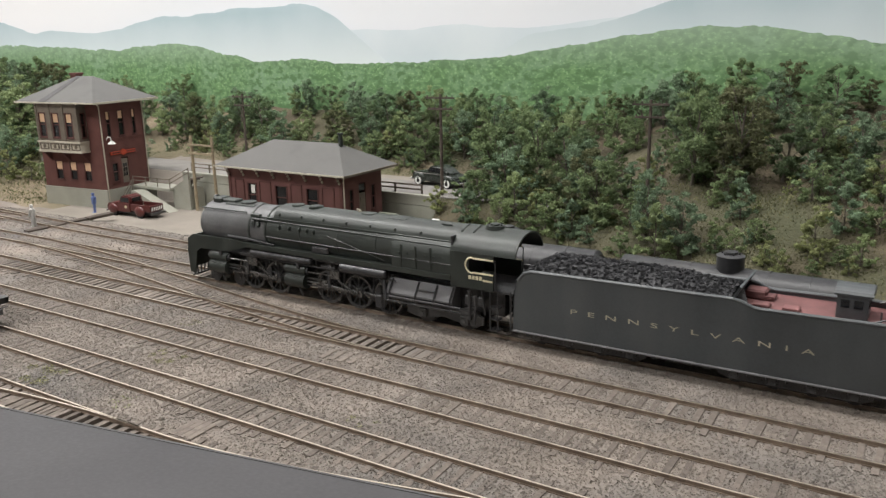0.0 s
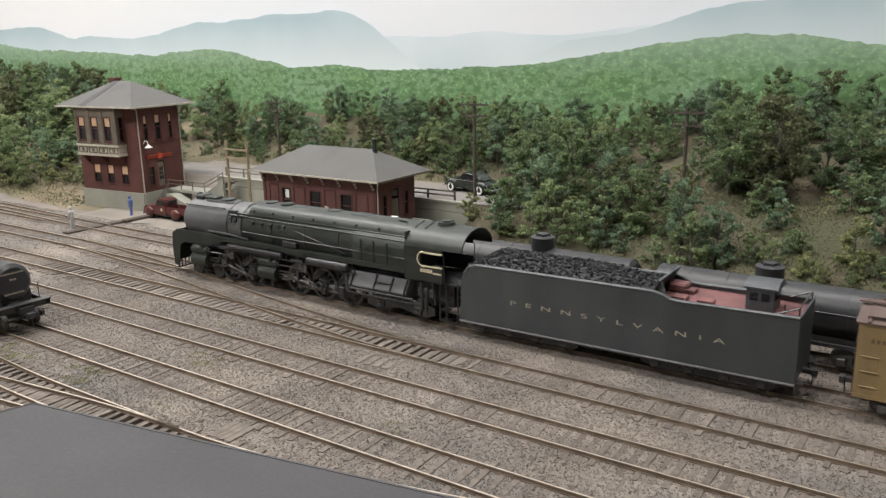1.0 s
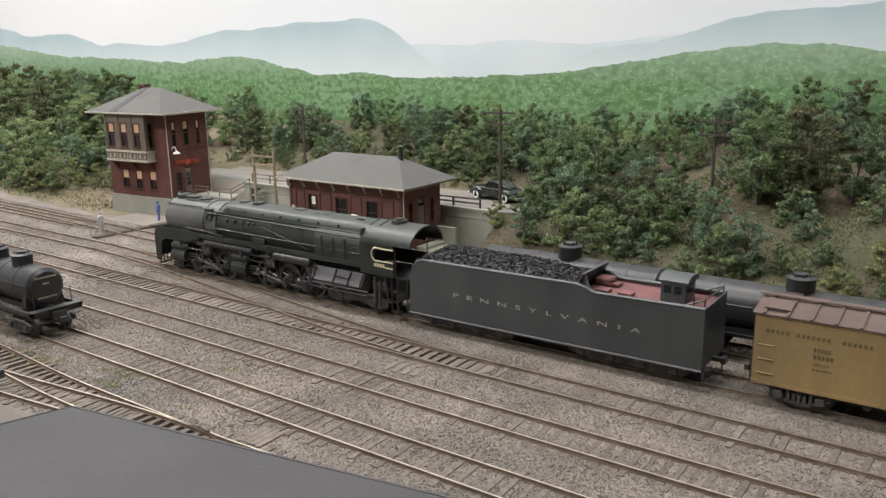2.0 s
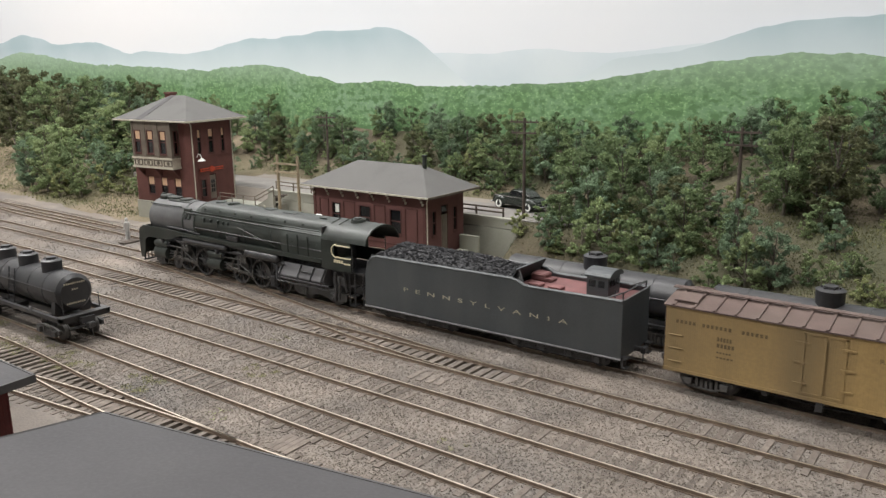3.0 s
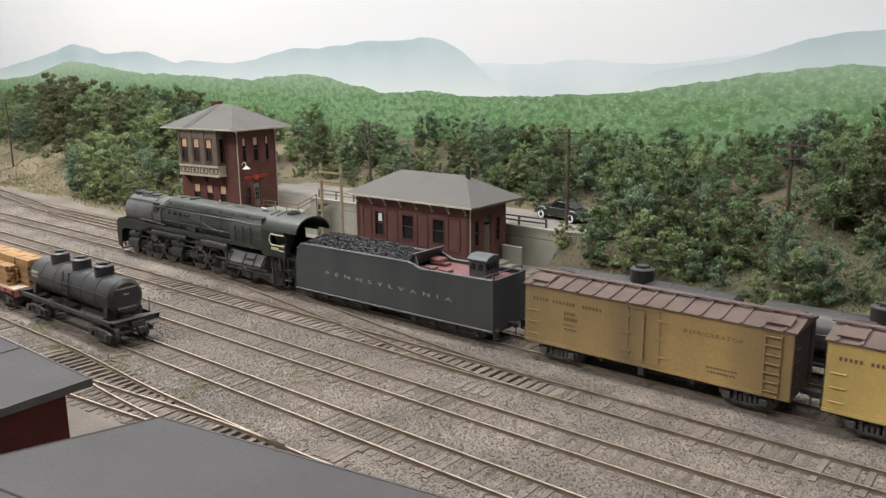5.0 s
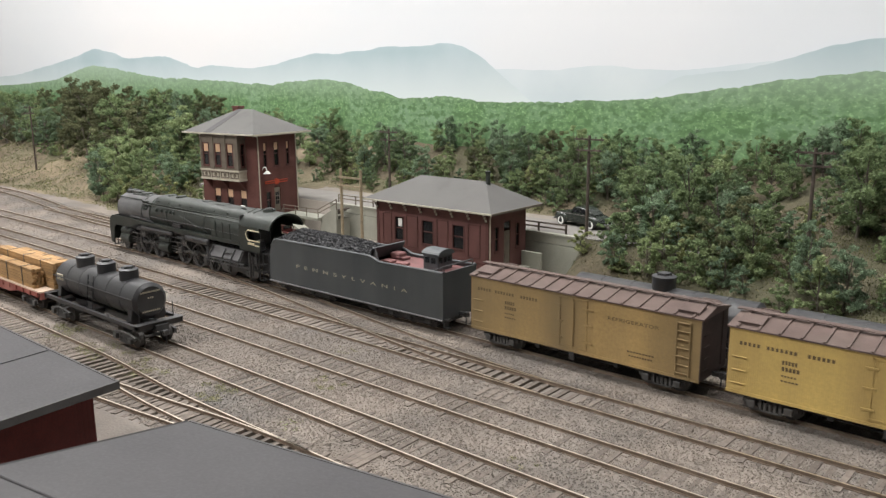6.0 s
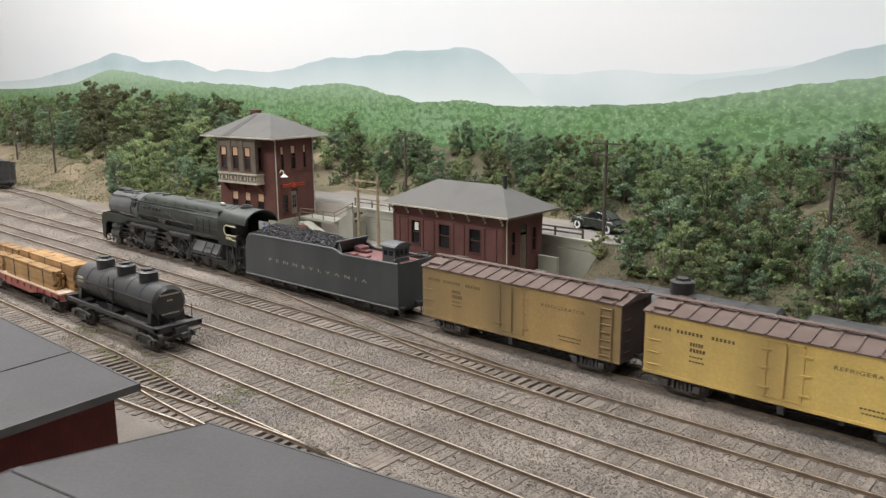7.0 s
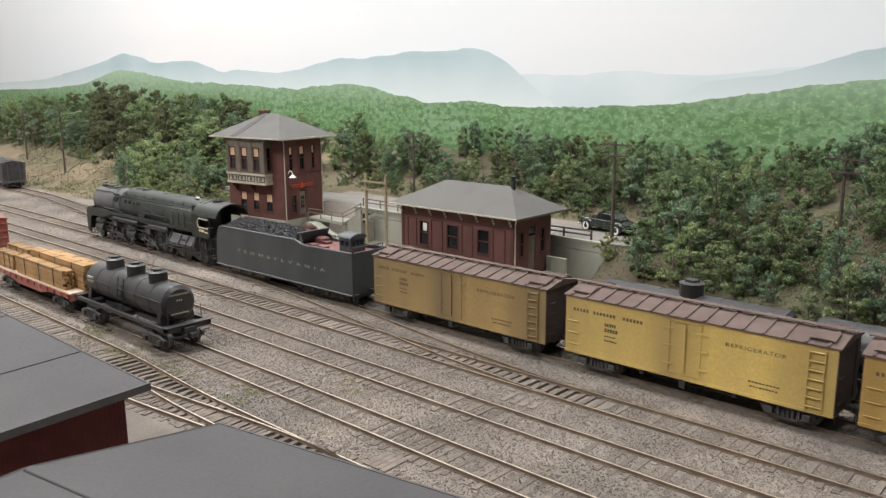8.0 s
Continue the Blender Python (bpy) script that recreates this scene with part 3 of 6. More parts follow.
def coupler(parent, x, way, z=9.5):
    bm = bm_new()
    box(bm, min(x, x + way * 5), max(x, x + way * 5), -1.1, 1.1, z - 1.2, z + 1.2, 0.3)
    box(bm, min(x + way * 4, x + way * 6.5), max(x + way * 4, x + way * 6.5), -2.0, 2.0, z - 1.7, z + 1.7, 0.4)
    rod(bm, (x + way * 4.5, 0.8, z), (x + way * 4.2, 1.0, z - 7), 0.35, n=6)
    part("coupler", bm, M_GEAR, parent)


def lettering(parent, text, x, z, y, size, spacing, m, spread_to=None):
    """Raised letters on a side that faces -y; each run is one mesh."""
    cu = bpy.data.curves.new("lettering", "FONT")
    cu.body, cu.size, cu.space_character, cu.extrude = text, size * MM, spacing, 0.00004
    tmp = bpy.data.objects.new("lettering", cu)
    me = bpy.data.meshes.new_from_object(tmp)
    bpy.data.objects.remove(tmp)
    me.materials.append(m)
    xs = [v.co.x for v in me.vertices]
    if spread_to:
        k = spread_to * MM / (max(xs) - min(xs))
        for v in me.vertices:
            v.co.x *= k
    ob = new("lettering", me)
    ob.parent = parent
    ob.matrix_basis = pose(x * MM, y * MM, z * MM, 90, 0, 0)
    return ob


def steam_engine(x):
    e = thing("steam_locomotive", "large black duplex steam locomotive rolling on the main track", "locomotive", x, T4, 0)
    # boiler
    bm = bm_new()
    rod(bm, (62, 0, 38.5), (160, 0, 38.8), 14.3, 14.8, n=48)
    part("boiler", bm, M_BLACK, e, smooth=True)
    bm = bm_new()
    rod(bm, (6, 0, 38.0), (62, 0, 38.5), 14.0, 14.2, n=48)
    rod(bm, (3.2, 0, 38.0), (6, 0, 38.0), 12.2, 14.0, n=48)
    part("smokebox", bm, M_SMOKEBOX, e, "graphite-grey smokebox", smooth=True)
    bm = bm_new()
    rod(bm, (1.6, 0, 38), (3.3, 0, 38), 9.0, 11.0, n=32)
    rod(bm, (0.6, 0, 38), (1.7, 0, 38), 2.4, 2.8, n=16)
    for a in range(0, 360, 30):
        ball(bm, (2.6, 10.2 * math.cos(radians(a)), 38 + 10.2 * math.sin(radians(a))), 0.7, n=3)
    part("smokebox_door", bm, M_SMOKEBOX, e, smooth=True)
    for xr, w, rr in ((48.5, 1.4, 14.5), (62.3, 1.2, 14.75), (90, 0.8, 14.75), (118, 0.8, 14.95), (146, 0.8, 15.1)):
        bm = bm_new()
        rod(bm, (xr - w / 2, 0, 38.4), (xr + w / 2, 0, 38.4), rr, n=48)
        part("boiler_band", bm, M_BLACK, e, smooth=True)
    # skyline casing
    prof = [(-11.5, 47.2), (-11.2, 49.4)] + arc(0, 49.6, 10.6, 5.2, 168, 12, 10) + [(11.2, 49.4), (11.5, 47.2)]
    part("top_casing", prism(bm_new(), prof, "x", 68, 200), M_BLACK, e, smooth=True)
    for s in (-1, 1):
        bm = bm_new()
        box(bm, 67, 197, s * 11.9 - 0.35, s * 11.9 + 0.35, 46.4, 48.0)
        part("casing_ledge", bm, M_BLACK, e)
    bm = bm_new()
    for xs_, r_, h in ((92, 4.6, 0.8), (92, 3.6, 1.2)):
        rod(bm, (xs_, 0, 54.3), (xs_, 0, 54.5 + h), r_, n=20)
    rod(bm, (78, 0, 54.2), (78, 0, 55.3), 4.2, 3.9, n=20)
    part("smokestack", bm, M_BLACK, e, smooth=True)
    for xv in (121, 123, 125):
        bm = rod(bm_new(), (xv, 2.0 - (xv - 123) * 0.6, 54.2), (xv, 2.0 - (xv - 123) * 0.6, 56.0), 0.55, n=8)
        part("safety_valve", bm, M_CREAM, e, "small pale safety valve")
    part("whistle", box(bm_new(), 172, 177, 3.5, 4.8, 54.0, 54.9, 0.3), M_WHITE, e, "pale whistle cover")
    # things on the front
    bm = bm_new()
    box(bm, 8, 16, -4.5, 4.5, 50.5, 54.6, 0.8)
    box(bm, 16, 28, -3.4, 3.4, 51, 54.0, 0.6)
    rod(bm, (6.4, 0, 53.2), (8.2, 0, 53.2), 2.3, n=16)
    part("headlight", bm, M_BLACK, e)
    part("headlight_lens", rod(bm_new(), (6.1, 0, 53.2), (6.4, 0, 53.2), 1.9, n=16), M_CHROME, e)
    bm = bm_new()
    for s in (-1, 1):
        rod(bm, (5, s * 10.4, 48.8), (44, s * 10.6, 49.2), 0.42, n=6)
        for k in range(5):
            rod(bm, (6 + 9.4 * k, s * 10.4, 48.9), (6 + 9.4 * k, s * 9.6, 48.0), 0.3, n=5)
    part("handrail", bm, M_BLACK, e)
    bm = bm_new()
    for k, dx in enumerate((52, 57, 74, 82, 90, 96, 101)):
        rod(bm, (dx, -13.6, 44.5), (dx, -14.6, 42.0), 0.7 if k > 1 else 1.2, n=6)
        ball(bm, (dx, -14.3, 43.6), 1.0, n=4)
    rod(bm, (52, -13.4, 46.2), (62, -13.4, 46.2), 0.8, n=6)
    rod(bm, (60, -13.7, 46.5), (195, -14.0, 45.5), 0.45, n=6)
    rod(bm, (112, -14.8, 42.2), (152, -15.5, 33.2), 0.25, n=5)
    part("pipework", bm, M_BLACK, e)
    bm = bm_new()
    for s in (-1, 1):
        rod(bm, (64, s * 15.0, 36.6), (196, s * 15.9, 36.2), 0.35, n=6)
        for k in range(9):
            rod(bm, (70 + 15 * k, s * 14.2, 36.6), (70 + 15 * k, s * 15.4, 36.5), 0.35, n=5)
        rod(bm, (30, s * 14.2, 33), (48, s * 14.6, 33.2), 0.9, n=8)
        rod(bm, (48, s * 14.6, 33.2), (70, s * 14.9, 31.8), 0.7, n=8)
        box(bm, 100, 112, min(s * 13, s * 15.6), max(s * 13, s * 15.6), 31, 35, 0.6)
    part("side_piping", bm, M_GEAR, e)
    for k in range(7):
        part("casing_seam", box(bm_new(), 72 + 17 * k, 72.8 + 17 * k, -11.4, 11.4, 49.4, 50.9), M_BLACK, e)
    part("sand_hatch", box(bm_new(), 128, 136, -3, 3, 54.2, 55.2, 0.3), M_BLACK, e)
    part("sand_hatch", box(bm_new(), 148, 160, -4, 4, 54.2, 54.9, 0.3), M_BLACK, e)
    part("grab_rail", rod(bm_new(), (184, -4, 54.9), (190, -4, 54.9), 0.5, n=6), M_BLACK, e)
    # piping collar between smokebox and casing, turret and top fittings
    bm = bm_new()
    box(bm, 50, 58, -13.4, -11.0, 46.6, 49.4, 0.4)
    rod(bm, (53, -12.6, 46), (53, -14.6, 41.5), 0.6, n=6)
    rod(bm, (56.5, -12.6, 46), (56.5, -14.6, 41.5), 0.6, n=6)
    rod(bm, (58, -12.4, 47.8), (68, -12.0, 47.8), 0.6, n=6)
    part("feedwater_check", bm, M_BLACK, e)
    bm = bm_new()
    box(bm, 20, 46, -5.6, 5.6, 50.8, 52.4, 0.6)
    rod(bm, (36, 0, 51.5), (36, 0, 53.4), 5.4, 5.0, n=22)
    part("stack_saddle", bm, M_BLACK, e)
    part("headlight_bracket", box(bm_new(), 4.6, 9, -6.5, 6.5, 49.2, 50.6, 0.3), M_GEAR, e)
    bm = rod(bm_new(), (214, 0, 54.6), (214, 0, 56.6), 5.2, 4.8, n=22)
    rod(bm, (214, 0, 56.4), (214, 0, 57.4), 2.6, n=14)
    for k in range(6):
        rod(bm, (214 + 3.9 * math.cos(k), 3.9 * math.sin(k), 56), (214 + 3.9 * math.cos(k), 3.9 * math.sin(k), 57.2), 0.45, n=5)
    part("roof_hatch", bm, M_BLACK, e, smooth=True)
    for q in (199, 206):
        part("roof_grab", rod(bm_new(), (q, -9, 53.6), (q, 0, 55.8), 0.35, n=5), M_BLACK, e)
    for k in range(6):
        part("washout_plug", rod(bm_new(), (163 + 5.6 * k, -15.9, 39.2), (163 + 5.6 * k, -16.25, 39.2), 0.55, n=8), M_BLACK, e)
    # running board and front shroud
    for s in (-1, 1):
        y0, y1 = sorted((s * 12.4, s * 16.4))
        bm = box(bm_new(), 44, 196, y0, y1, 29.8, 30.9)
        ye0, ye1 = sorted((s * 15.9, s * 16.6))
        box(bm, 44, 196, ye0, ye1, 28.2, 31.0)
        part("running_board", bm, M_BLACK, e)
        pts = [(-5.0, 28.5), (-6.2, 20), (-5.4, 6), (-1.0, 5.2), (0.6, 12), (2.2, 20.5), (6, 23), (30, 23.6), (38, 25.5), (47, 28.0), (47, 31), (32, 32), (0, 31.6)]
        y0, y1 = sorted((s * 15.7, s * 16.6))
        part("front_shroud", prism(bm_new(), pts, "y", y0, y1), M_BLACK, e)
    bm = prism(bm_new(), [(-5.2, 28.5), (-6.3, 20), (-6.8, 8), (-5.8, 8), (-4.5, 20), (0, 31.4), (4, 32.2), (4, 31), (-2, 28)], "y", -15.7, 15.7)
    part("pilot", bm, M_BLACK, e)
    bm = bm_new()
    for k in range(9):
        y = -13 + 3.25 * k
        rod(bm, (-6.6, y, 9), (-8.0 + abs(y) * 0.12, y * 0.96, 2.2), 0.5, n=6)
    box(bm, -8.2, -6.6, -13, 13, 1.8, 2.8)
    part("pilot_slats", bm, M_GEAR, e)
    # frame
    bm = box(bm_new(), 2, 170, -6.0, 6.0, 9, 24)
    box(bm, 160, 224, -8, 8, 10, 24)
    part("engine_frame", bm, M_GEAR, e)
    # cylinders
    for cx in (20.5, 86):
        for s in (-1, 1):
            bm = bm_new()
            rod(bm, (cx - 7.4, s * 13.0, 12.0), (cx + 7.4, s * 13.0, 12.0), 4.6, n=20)
            rod(bm, (cx - 8.4, s * 13.0, 12.0), (cx - 7.2, s * 13.0, 12.0), 3.6, n=16)
            rod(bm, (cx - 7.8, s * 13.2, 18.6), (cx + 7.8, s * 13.2, 18.6), 3.0, n=16)
            box(bm, cx - 6.4, cx + 6.4, min(s * 9, s * 14.5), max(s * 9, s * 14.5), 11, 20.5, 0.6)
            part("cylinder", bm, M_BLACK, e, smooth=True)
            bm = bm_new()
            box(bm, cx + 7.5, cx + 24, s * 13.2 - 0.7, s * 13.2 + 0.7, 13.8, 14.6)
            box(bm, cx + 7.5, cx + 24, s * 13.2 - 0.7, s * 13.2 + 0.7, 9.6, 10.4)
            rod(bm, (cx + 7, s * 13.2, 12.1), (cx + 17, s * 13.2, 12.1), 0.6, n=8)
            rod(bm, (cx + 8, s * 14.4, 18.4), (cx + 30, s * 14.8, 18.8), 0.5, n=6)
            rod(bm, (cx + 18, s * 14.6, 12), (cx + 19.5, s * 14.6, 18.6), 0.5, n=6)
            rod(bm, (cx + 30, s * 14.8, 18.6), (cx + 27, s * 14.8, 25), 0.7, n=6)
            box(bm, cx + 26, cx + 33, s * 14.2 - 0.6, s * 14.2 + 0.6, 16.5, 22, 0.4)
            part("valve_gear", bm, M_STEEL, e)
    for xa, xb, zz, rr in ((51, 99, 26.0, 2.0), (122, 153, 25.8, 2.7)):
        for s in (-1, 1):
            bm = bm_new()
            rod(bm, (xa, s * 15.2, zz - 0.6), (xb, s * 15.2, zz - 0.6), rr, n=16)
            for q in (xa, xb):
                ball(bm, (q, s * 15.2, zz - 0.6), rr, 0.5, 1, 1, n=6)
            part("air_reservoir", bm, M_GEAR, e, smooth=True)
    bm = bm_new()
    for k in range(16):
        xx = 50 + 6.4 * k
        rod(bm, (xx, -13, 29.5), (xx + random.uniform(-2, 2), -13.5, 20 + random.uniform(-2, 3)), 0.45, n=5)
    rod(bm, (48, -15.6, 23.0), (160, -15.4, 22.4), 0.4, n=5)
    rod(bm, (100, -14.6, 27.5), (122, -14.6, 27), 1.1, n=8)
    rod(bm, (148, -16, 24), (158, -16.2, 10), 0.6, n=6)
    part("brake_rigging", bm, M_GEAR, e)
    # wheels and rods
    for wx in (11.5, 33.0):
        wheelset(e, wx, 5.0, 5.0)
    groups = ((46, 67), (108, 129.5, 151))
    for g in groups:
        for wx in g:
            wheelset(e, wx, 10.0, 10.0, spokes=12)
    for g in groups:
        for s in (-1, 1):
            bm = bm_new()
            mid = (g[0] + g[-1]) / 2
            box(bm, g[0] - mid - 1, g[-1] - mid + 1, s * 12.1 - 0.4, s * 12.1 + 0.4, -0.9, 0.9, 0.25)
            for wx in g:
                rod(bm, (wx - mid, s * 12.1 - 0.6, 0), (wx - mid, s * 12.1 + 0.6, 0), 1.8, n=12)
            ob = part("side_rod", bm, M_STEEL, e, "oily steel side rod")
            ob.matrix_basis = pose(mid * MM, 0, 10 * MM)
            RODS.append((ob, mid, 10.0, 4.2, 10.0))
    for wx in (67.0, 129.5):
        for s in (-1, 1):
            length = 27.0
            bm = box(bm_new(), -length, 0, s * 14.1 - 0.35, s * 14.1 + 0.35, -0.8, 0.8, 0.2)
            rod(bm, (0, s * 13.5, 0), (0, s * 14.8, 0), 1.9, n=14)
            rod(bm, (-length, s * 13.6, 0), (-length, s * 14.6, 0), 1.3, n=12)
            main = part("main_rod", bm, M_STEEL, e, "oily steel main rod")
            head = part("crosshead", box(bm_new(), -2.2, 2.0, s * 13.2 - 1.0, s * 13.2 + 1.0, -1.9, 1.9, 0.3), M_STEEL, e)
            MAIN_RODS.append((main, head, wx, 10.0, 4.2, length))
            ecc = rod(bm_new(), (0, s * 15.2, 0), (-14, s * 15.2, 6.5), 0.45, n=6)
            box(ecc, -0.6, 0.6, s * 15.2 - 0.4, s * 15.2 + 0.4, -0.6, 4.2, 0.15)
            ob = part("eccentric_rod", ecc, M_STEEL, e)
            RODS.append((ob, wx, 10.0, 3.0, 10.0))
    # links, hangers and springs behind the rods
    for wx in (46, 67, 108, 129.5, 151):
        for s in (-1, 1):
            bm = bm_new()
            for k in range(4):
                box(bm, wx - 7.5 + 1.2 * k, wx + 7.5 - 1.2 * k, s * 8.6 - 1.4, s * 8.6 + 1.4, 21.4 + 0.7 * k, 22.0 + 0.7 * k)
            box(bm, wx - 1.8, wx + 1.8, s * 8.6 - 1.8, s * 8.6 + 1.8, 20.4, 25.5, 0.3)
            rod(bm, (wx + 10.6, s * 9.2, 22), (wx + 11.0, s * 10.4, 6.5), 0.6, n=6)
            box(bm, wx + 9.6, wx + 11.2, s * 9.4 - 1.3, s * 9.4 + 1.3, 6.5, 13, 0.3)
            part("spring_rigging", bm, M_GEAR, e)
    for cx in (20.5, 86):
        for s in (-1, 1):
            bm = bm_new()
            box(bm, cx + 24.5, cx + 26.5, s * 14.4 - 0.7, s * 14.4 + 0.7, 11, 24.5, 0.3)
            box(bm, cx + 20.5, cx + 31, s * 15.4 - 0.6, s * 15.4 + 0.6, 22.4, 24.2, 0.3)
            for k in range(5):
                rod(bm, (cx - 6 + 3 * k, s * 17.2, 15.6), (cx - 6 + 3 * k, s * 17.7, 15.6), 0.45, n=6)
            rod(bm, (cx - 9.2, s * 13.2, 18.6), (cx + 9.2, s * 13.2, 18.6), 2.2, n=14)
            rod(bm, (cx + 3, s * 15.6, 20), (cx + 1, s * 14.6, 29), 1.3, n=8)
            rod(bm, (cx - 4, s * 16.8, 9), (cx - 6, s * 16.4, 3.6), 0.4, n=5)
            rod(bm, (cx + 4, s * 16.8, 9), (cx + 6, s * 16.4, 3.6), 0.4, n=5)
            part("steam_chest_trim", bm, M_GEAR, e)
    for wx in (176.5, 203.0):
        wheelset(e, wx, 6.2, 6.2, m=M_TRUCK)
    bm = bm_new()
    for s in (-1, 1):
        y0, y1 = sorted((s * 11.8, s * 13.4))
        prism(bm, [(166, 5), (172, 3.5), (182, 4.5), (190, 6), (198, 4.5), (208, 3.5), (214, 5), (214, 9), (206, 11), (172, 11), (166, 9)], "y", y0, y1)
        for wx in (176.5, 203):
            box(bm, wx - 2.6, wx + 2.6, s * 14 - 1.1, s * 14 + 1.1, 4, 9, 0.5)
            rod(bm, (wx, s * 14.8, 6.2), (wx, s * 15.6, 6.2), 1.3, n=10)
    part("trailing_truck", bm, M_TRUCK, e)
    # firebox, ash pan, cab
    prof = [(-15.8, 31), (-15.8, 41)] + arc(0, 40.5, 15.6, 11.2, 172, 8, 14) + [(15.8, 41), (15.8, 31)]
    part("firebox", prism(bm_new(), prof, "x", 158, 197), M_BLACK, e, smooth=True)
    for xs_ in (164, 173.5, 183):
        bm = box(bm_new(), xs_, xs_ + 0.7, -16.2, -15.7, 30, 44)
        part("rib", bm, M_BLACK, e)
    bm = bm_new()
    prism(bm, [(-12.8, 23.5), (-17.3, 16.2), (-17.3, 15.2), (-9, 11.5), (9, 11.5), (17.3, 15.2), (17.3, 16.2), (12.8, 23.5)], "x", 154.5, 197)
    part("ash_pan", bm, M_ASH, e, "dusty grey ash pan")
    bm = bm_new()
    box(bm, 156, 203, -18.6, -17.5, 13.4, 14.6, 0.2)
    rod(bm, (155, -18.2, 11.6), (203, -18.2, 11.6), 0.5, n=6)
    for q in (157, 174, 186, 196):
        rod(bm, (q, -13.6, 23.4), (q, -18.0, 16.6), 0.5, n=5)
        rod(bm, (q, -18.0, 16.6), (q, -18.2, 11.6), 0.5, n=5)
    rod(bm, (174, -16.2, 20.0), (186, -16.2, 20.0), 0.45, n=6)
    rod(bm, (152.5, -16.2, 22), (155, -18.2, 11.6), 0.9, n=6)
    rod(bm, (152.5, -16.2, 22), (152.0, -16.0, 6.5), 0.7, n=6)
    box(bm, 146.5, 151.5, -17.4, -14.8, 5.5, 13.0, 0.6)
    part("injector_piping", bm, M_GEAR, e)
    # cab sides with an opening for the window
    for s in (-1, 1):
        y0, y1 = sorted((s * 15.5, s * 16.3))
        bm = bm_new()
        box(bm, 196, 207, y0, y1, 25.5, 44.5)
        box(bm, 207, 221.5, y0, y1, 25.5, 34.4)
        box(bm, 207, 221.5, y0, y1, 41.8, 44.5)
        part("cab_side", bm, M_BLACK, e)
        bm = bm_new()
        yy0, yy1 = sorted((s * 16.2, s * 16.75))
        box(bm, 209.5, 221.6, yy0, yy1, 33.9, 34.7)
        box(bm, 209.5, 221.6, yy0, yy1, 41.5, 42.3)
        ring = arc(209.5, 38.1, 4.2, 4.2, 90, 270, 10)
        for a, b in zip(ring, ring[1:]):
            rod(bm, (a[0], (yy0 + yy1) / 2, a[1]), (b[0], (yy0 + yy1) / 2, b[1]), 0.45, n=6)
        part("window_frame", bm, M_GOLD, e, "pale gold cab window frame")
        bm = bm_new()
        for k in range(4):
            box(bm, 207.0 + 2.1 * k, 208.6 + 2.1 * k, min(s * 16.3, s * 16.45), max(s * 16.3, s * 16.45), 30.6, 32.6)
        box(bm, 215.4, 221.0, min(s * 16.3, s * 16.42), max(s * 16.3, s * 16.42), 30.2, 31.2)
        part("number_strip", bm, M_GOLD, e, "small pale gold bars of lettering")
    bm = bm_new()
    outer_roof = arc(0, 43.5, 16.3, 11.6, 176, 4, 18)
    inner_roof = list(reversed(arc(0, 43.2, 15.4, 10.9, 176, 4, 18)))
    prism(bm, outer_roof + inner_roof, "x", 196, 234)
    part("cab_roof", bm, M_BLACK, e, smooth=True)
    bm = box(bm_new(), 196, 197.2, -15.4, 15.4, 25.5, 52)
    box(bm, 196, 232, -14.5, 14.5, 24.6, 25.6)
    box(bm, 197, 203, -9, 9, 26, 46, 1)
    rod(bm, (203, -5, 40), (203.6, -5, 40), 2, n=10)
    part("cab_interior", bm, M_GEAR, e)
    part("crew_seat", box(bm_new(), 212, 218, -13, -8, 26, 34, 0.6), M_GEAR, e)
    for s in (-1, 1):
        bm = bm_new()
        for zz in (4, 10, 16):
            box(bm, 219, 224, min(s * 11, s * 15.6), max(s * 11, s * 15.6), zz, zz + 0.7)
        for xx in (219.2, 223.6):
            rod(bm, (xx, s * 15.4, 4), (xx, s * 15.4, 26), 0.4, n=5)
        rod(bm, (222.4, s * 15.8, 26), (222.4, s * 15.8, 42), 0.35, n=5)
        rod(bm, (207, s * 15.4, 24), (207, s * 15.4, 8), 1.1, n=8)
        rod(bm, (211, s * 15.6, 22), (210, s * 15.6, 6), 0.8, n=8)
        rod(bm, (214, s * 15.0, 25), (216, s * 15.0, 12), 0.6, n=6)
        box(bm, 204, 215, s * 14.4 - 1, s * 14.4 + 1, 16, 21, 0.5)
        part("cab_ladder", bm, M_GEAR, e)
    ROLLING.append((e, x))
    return e


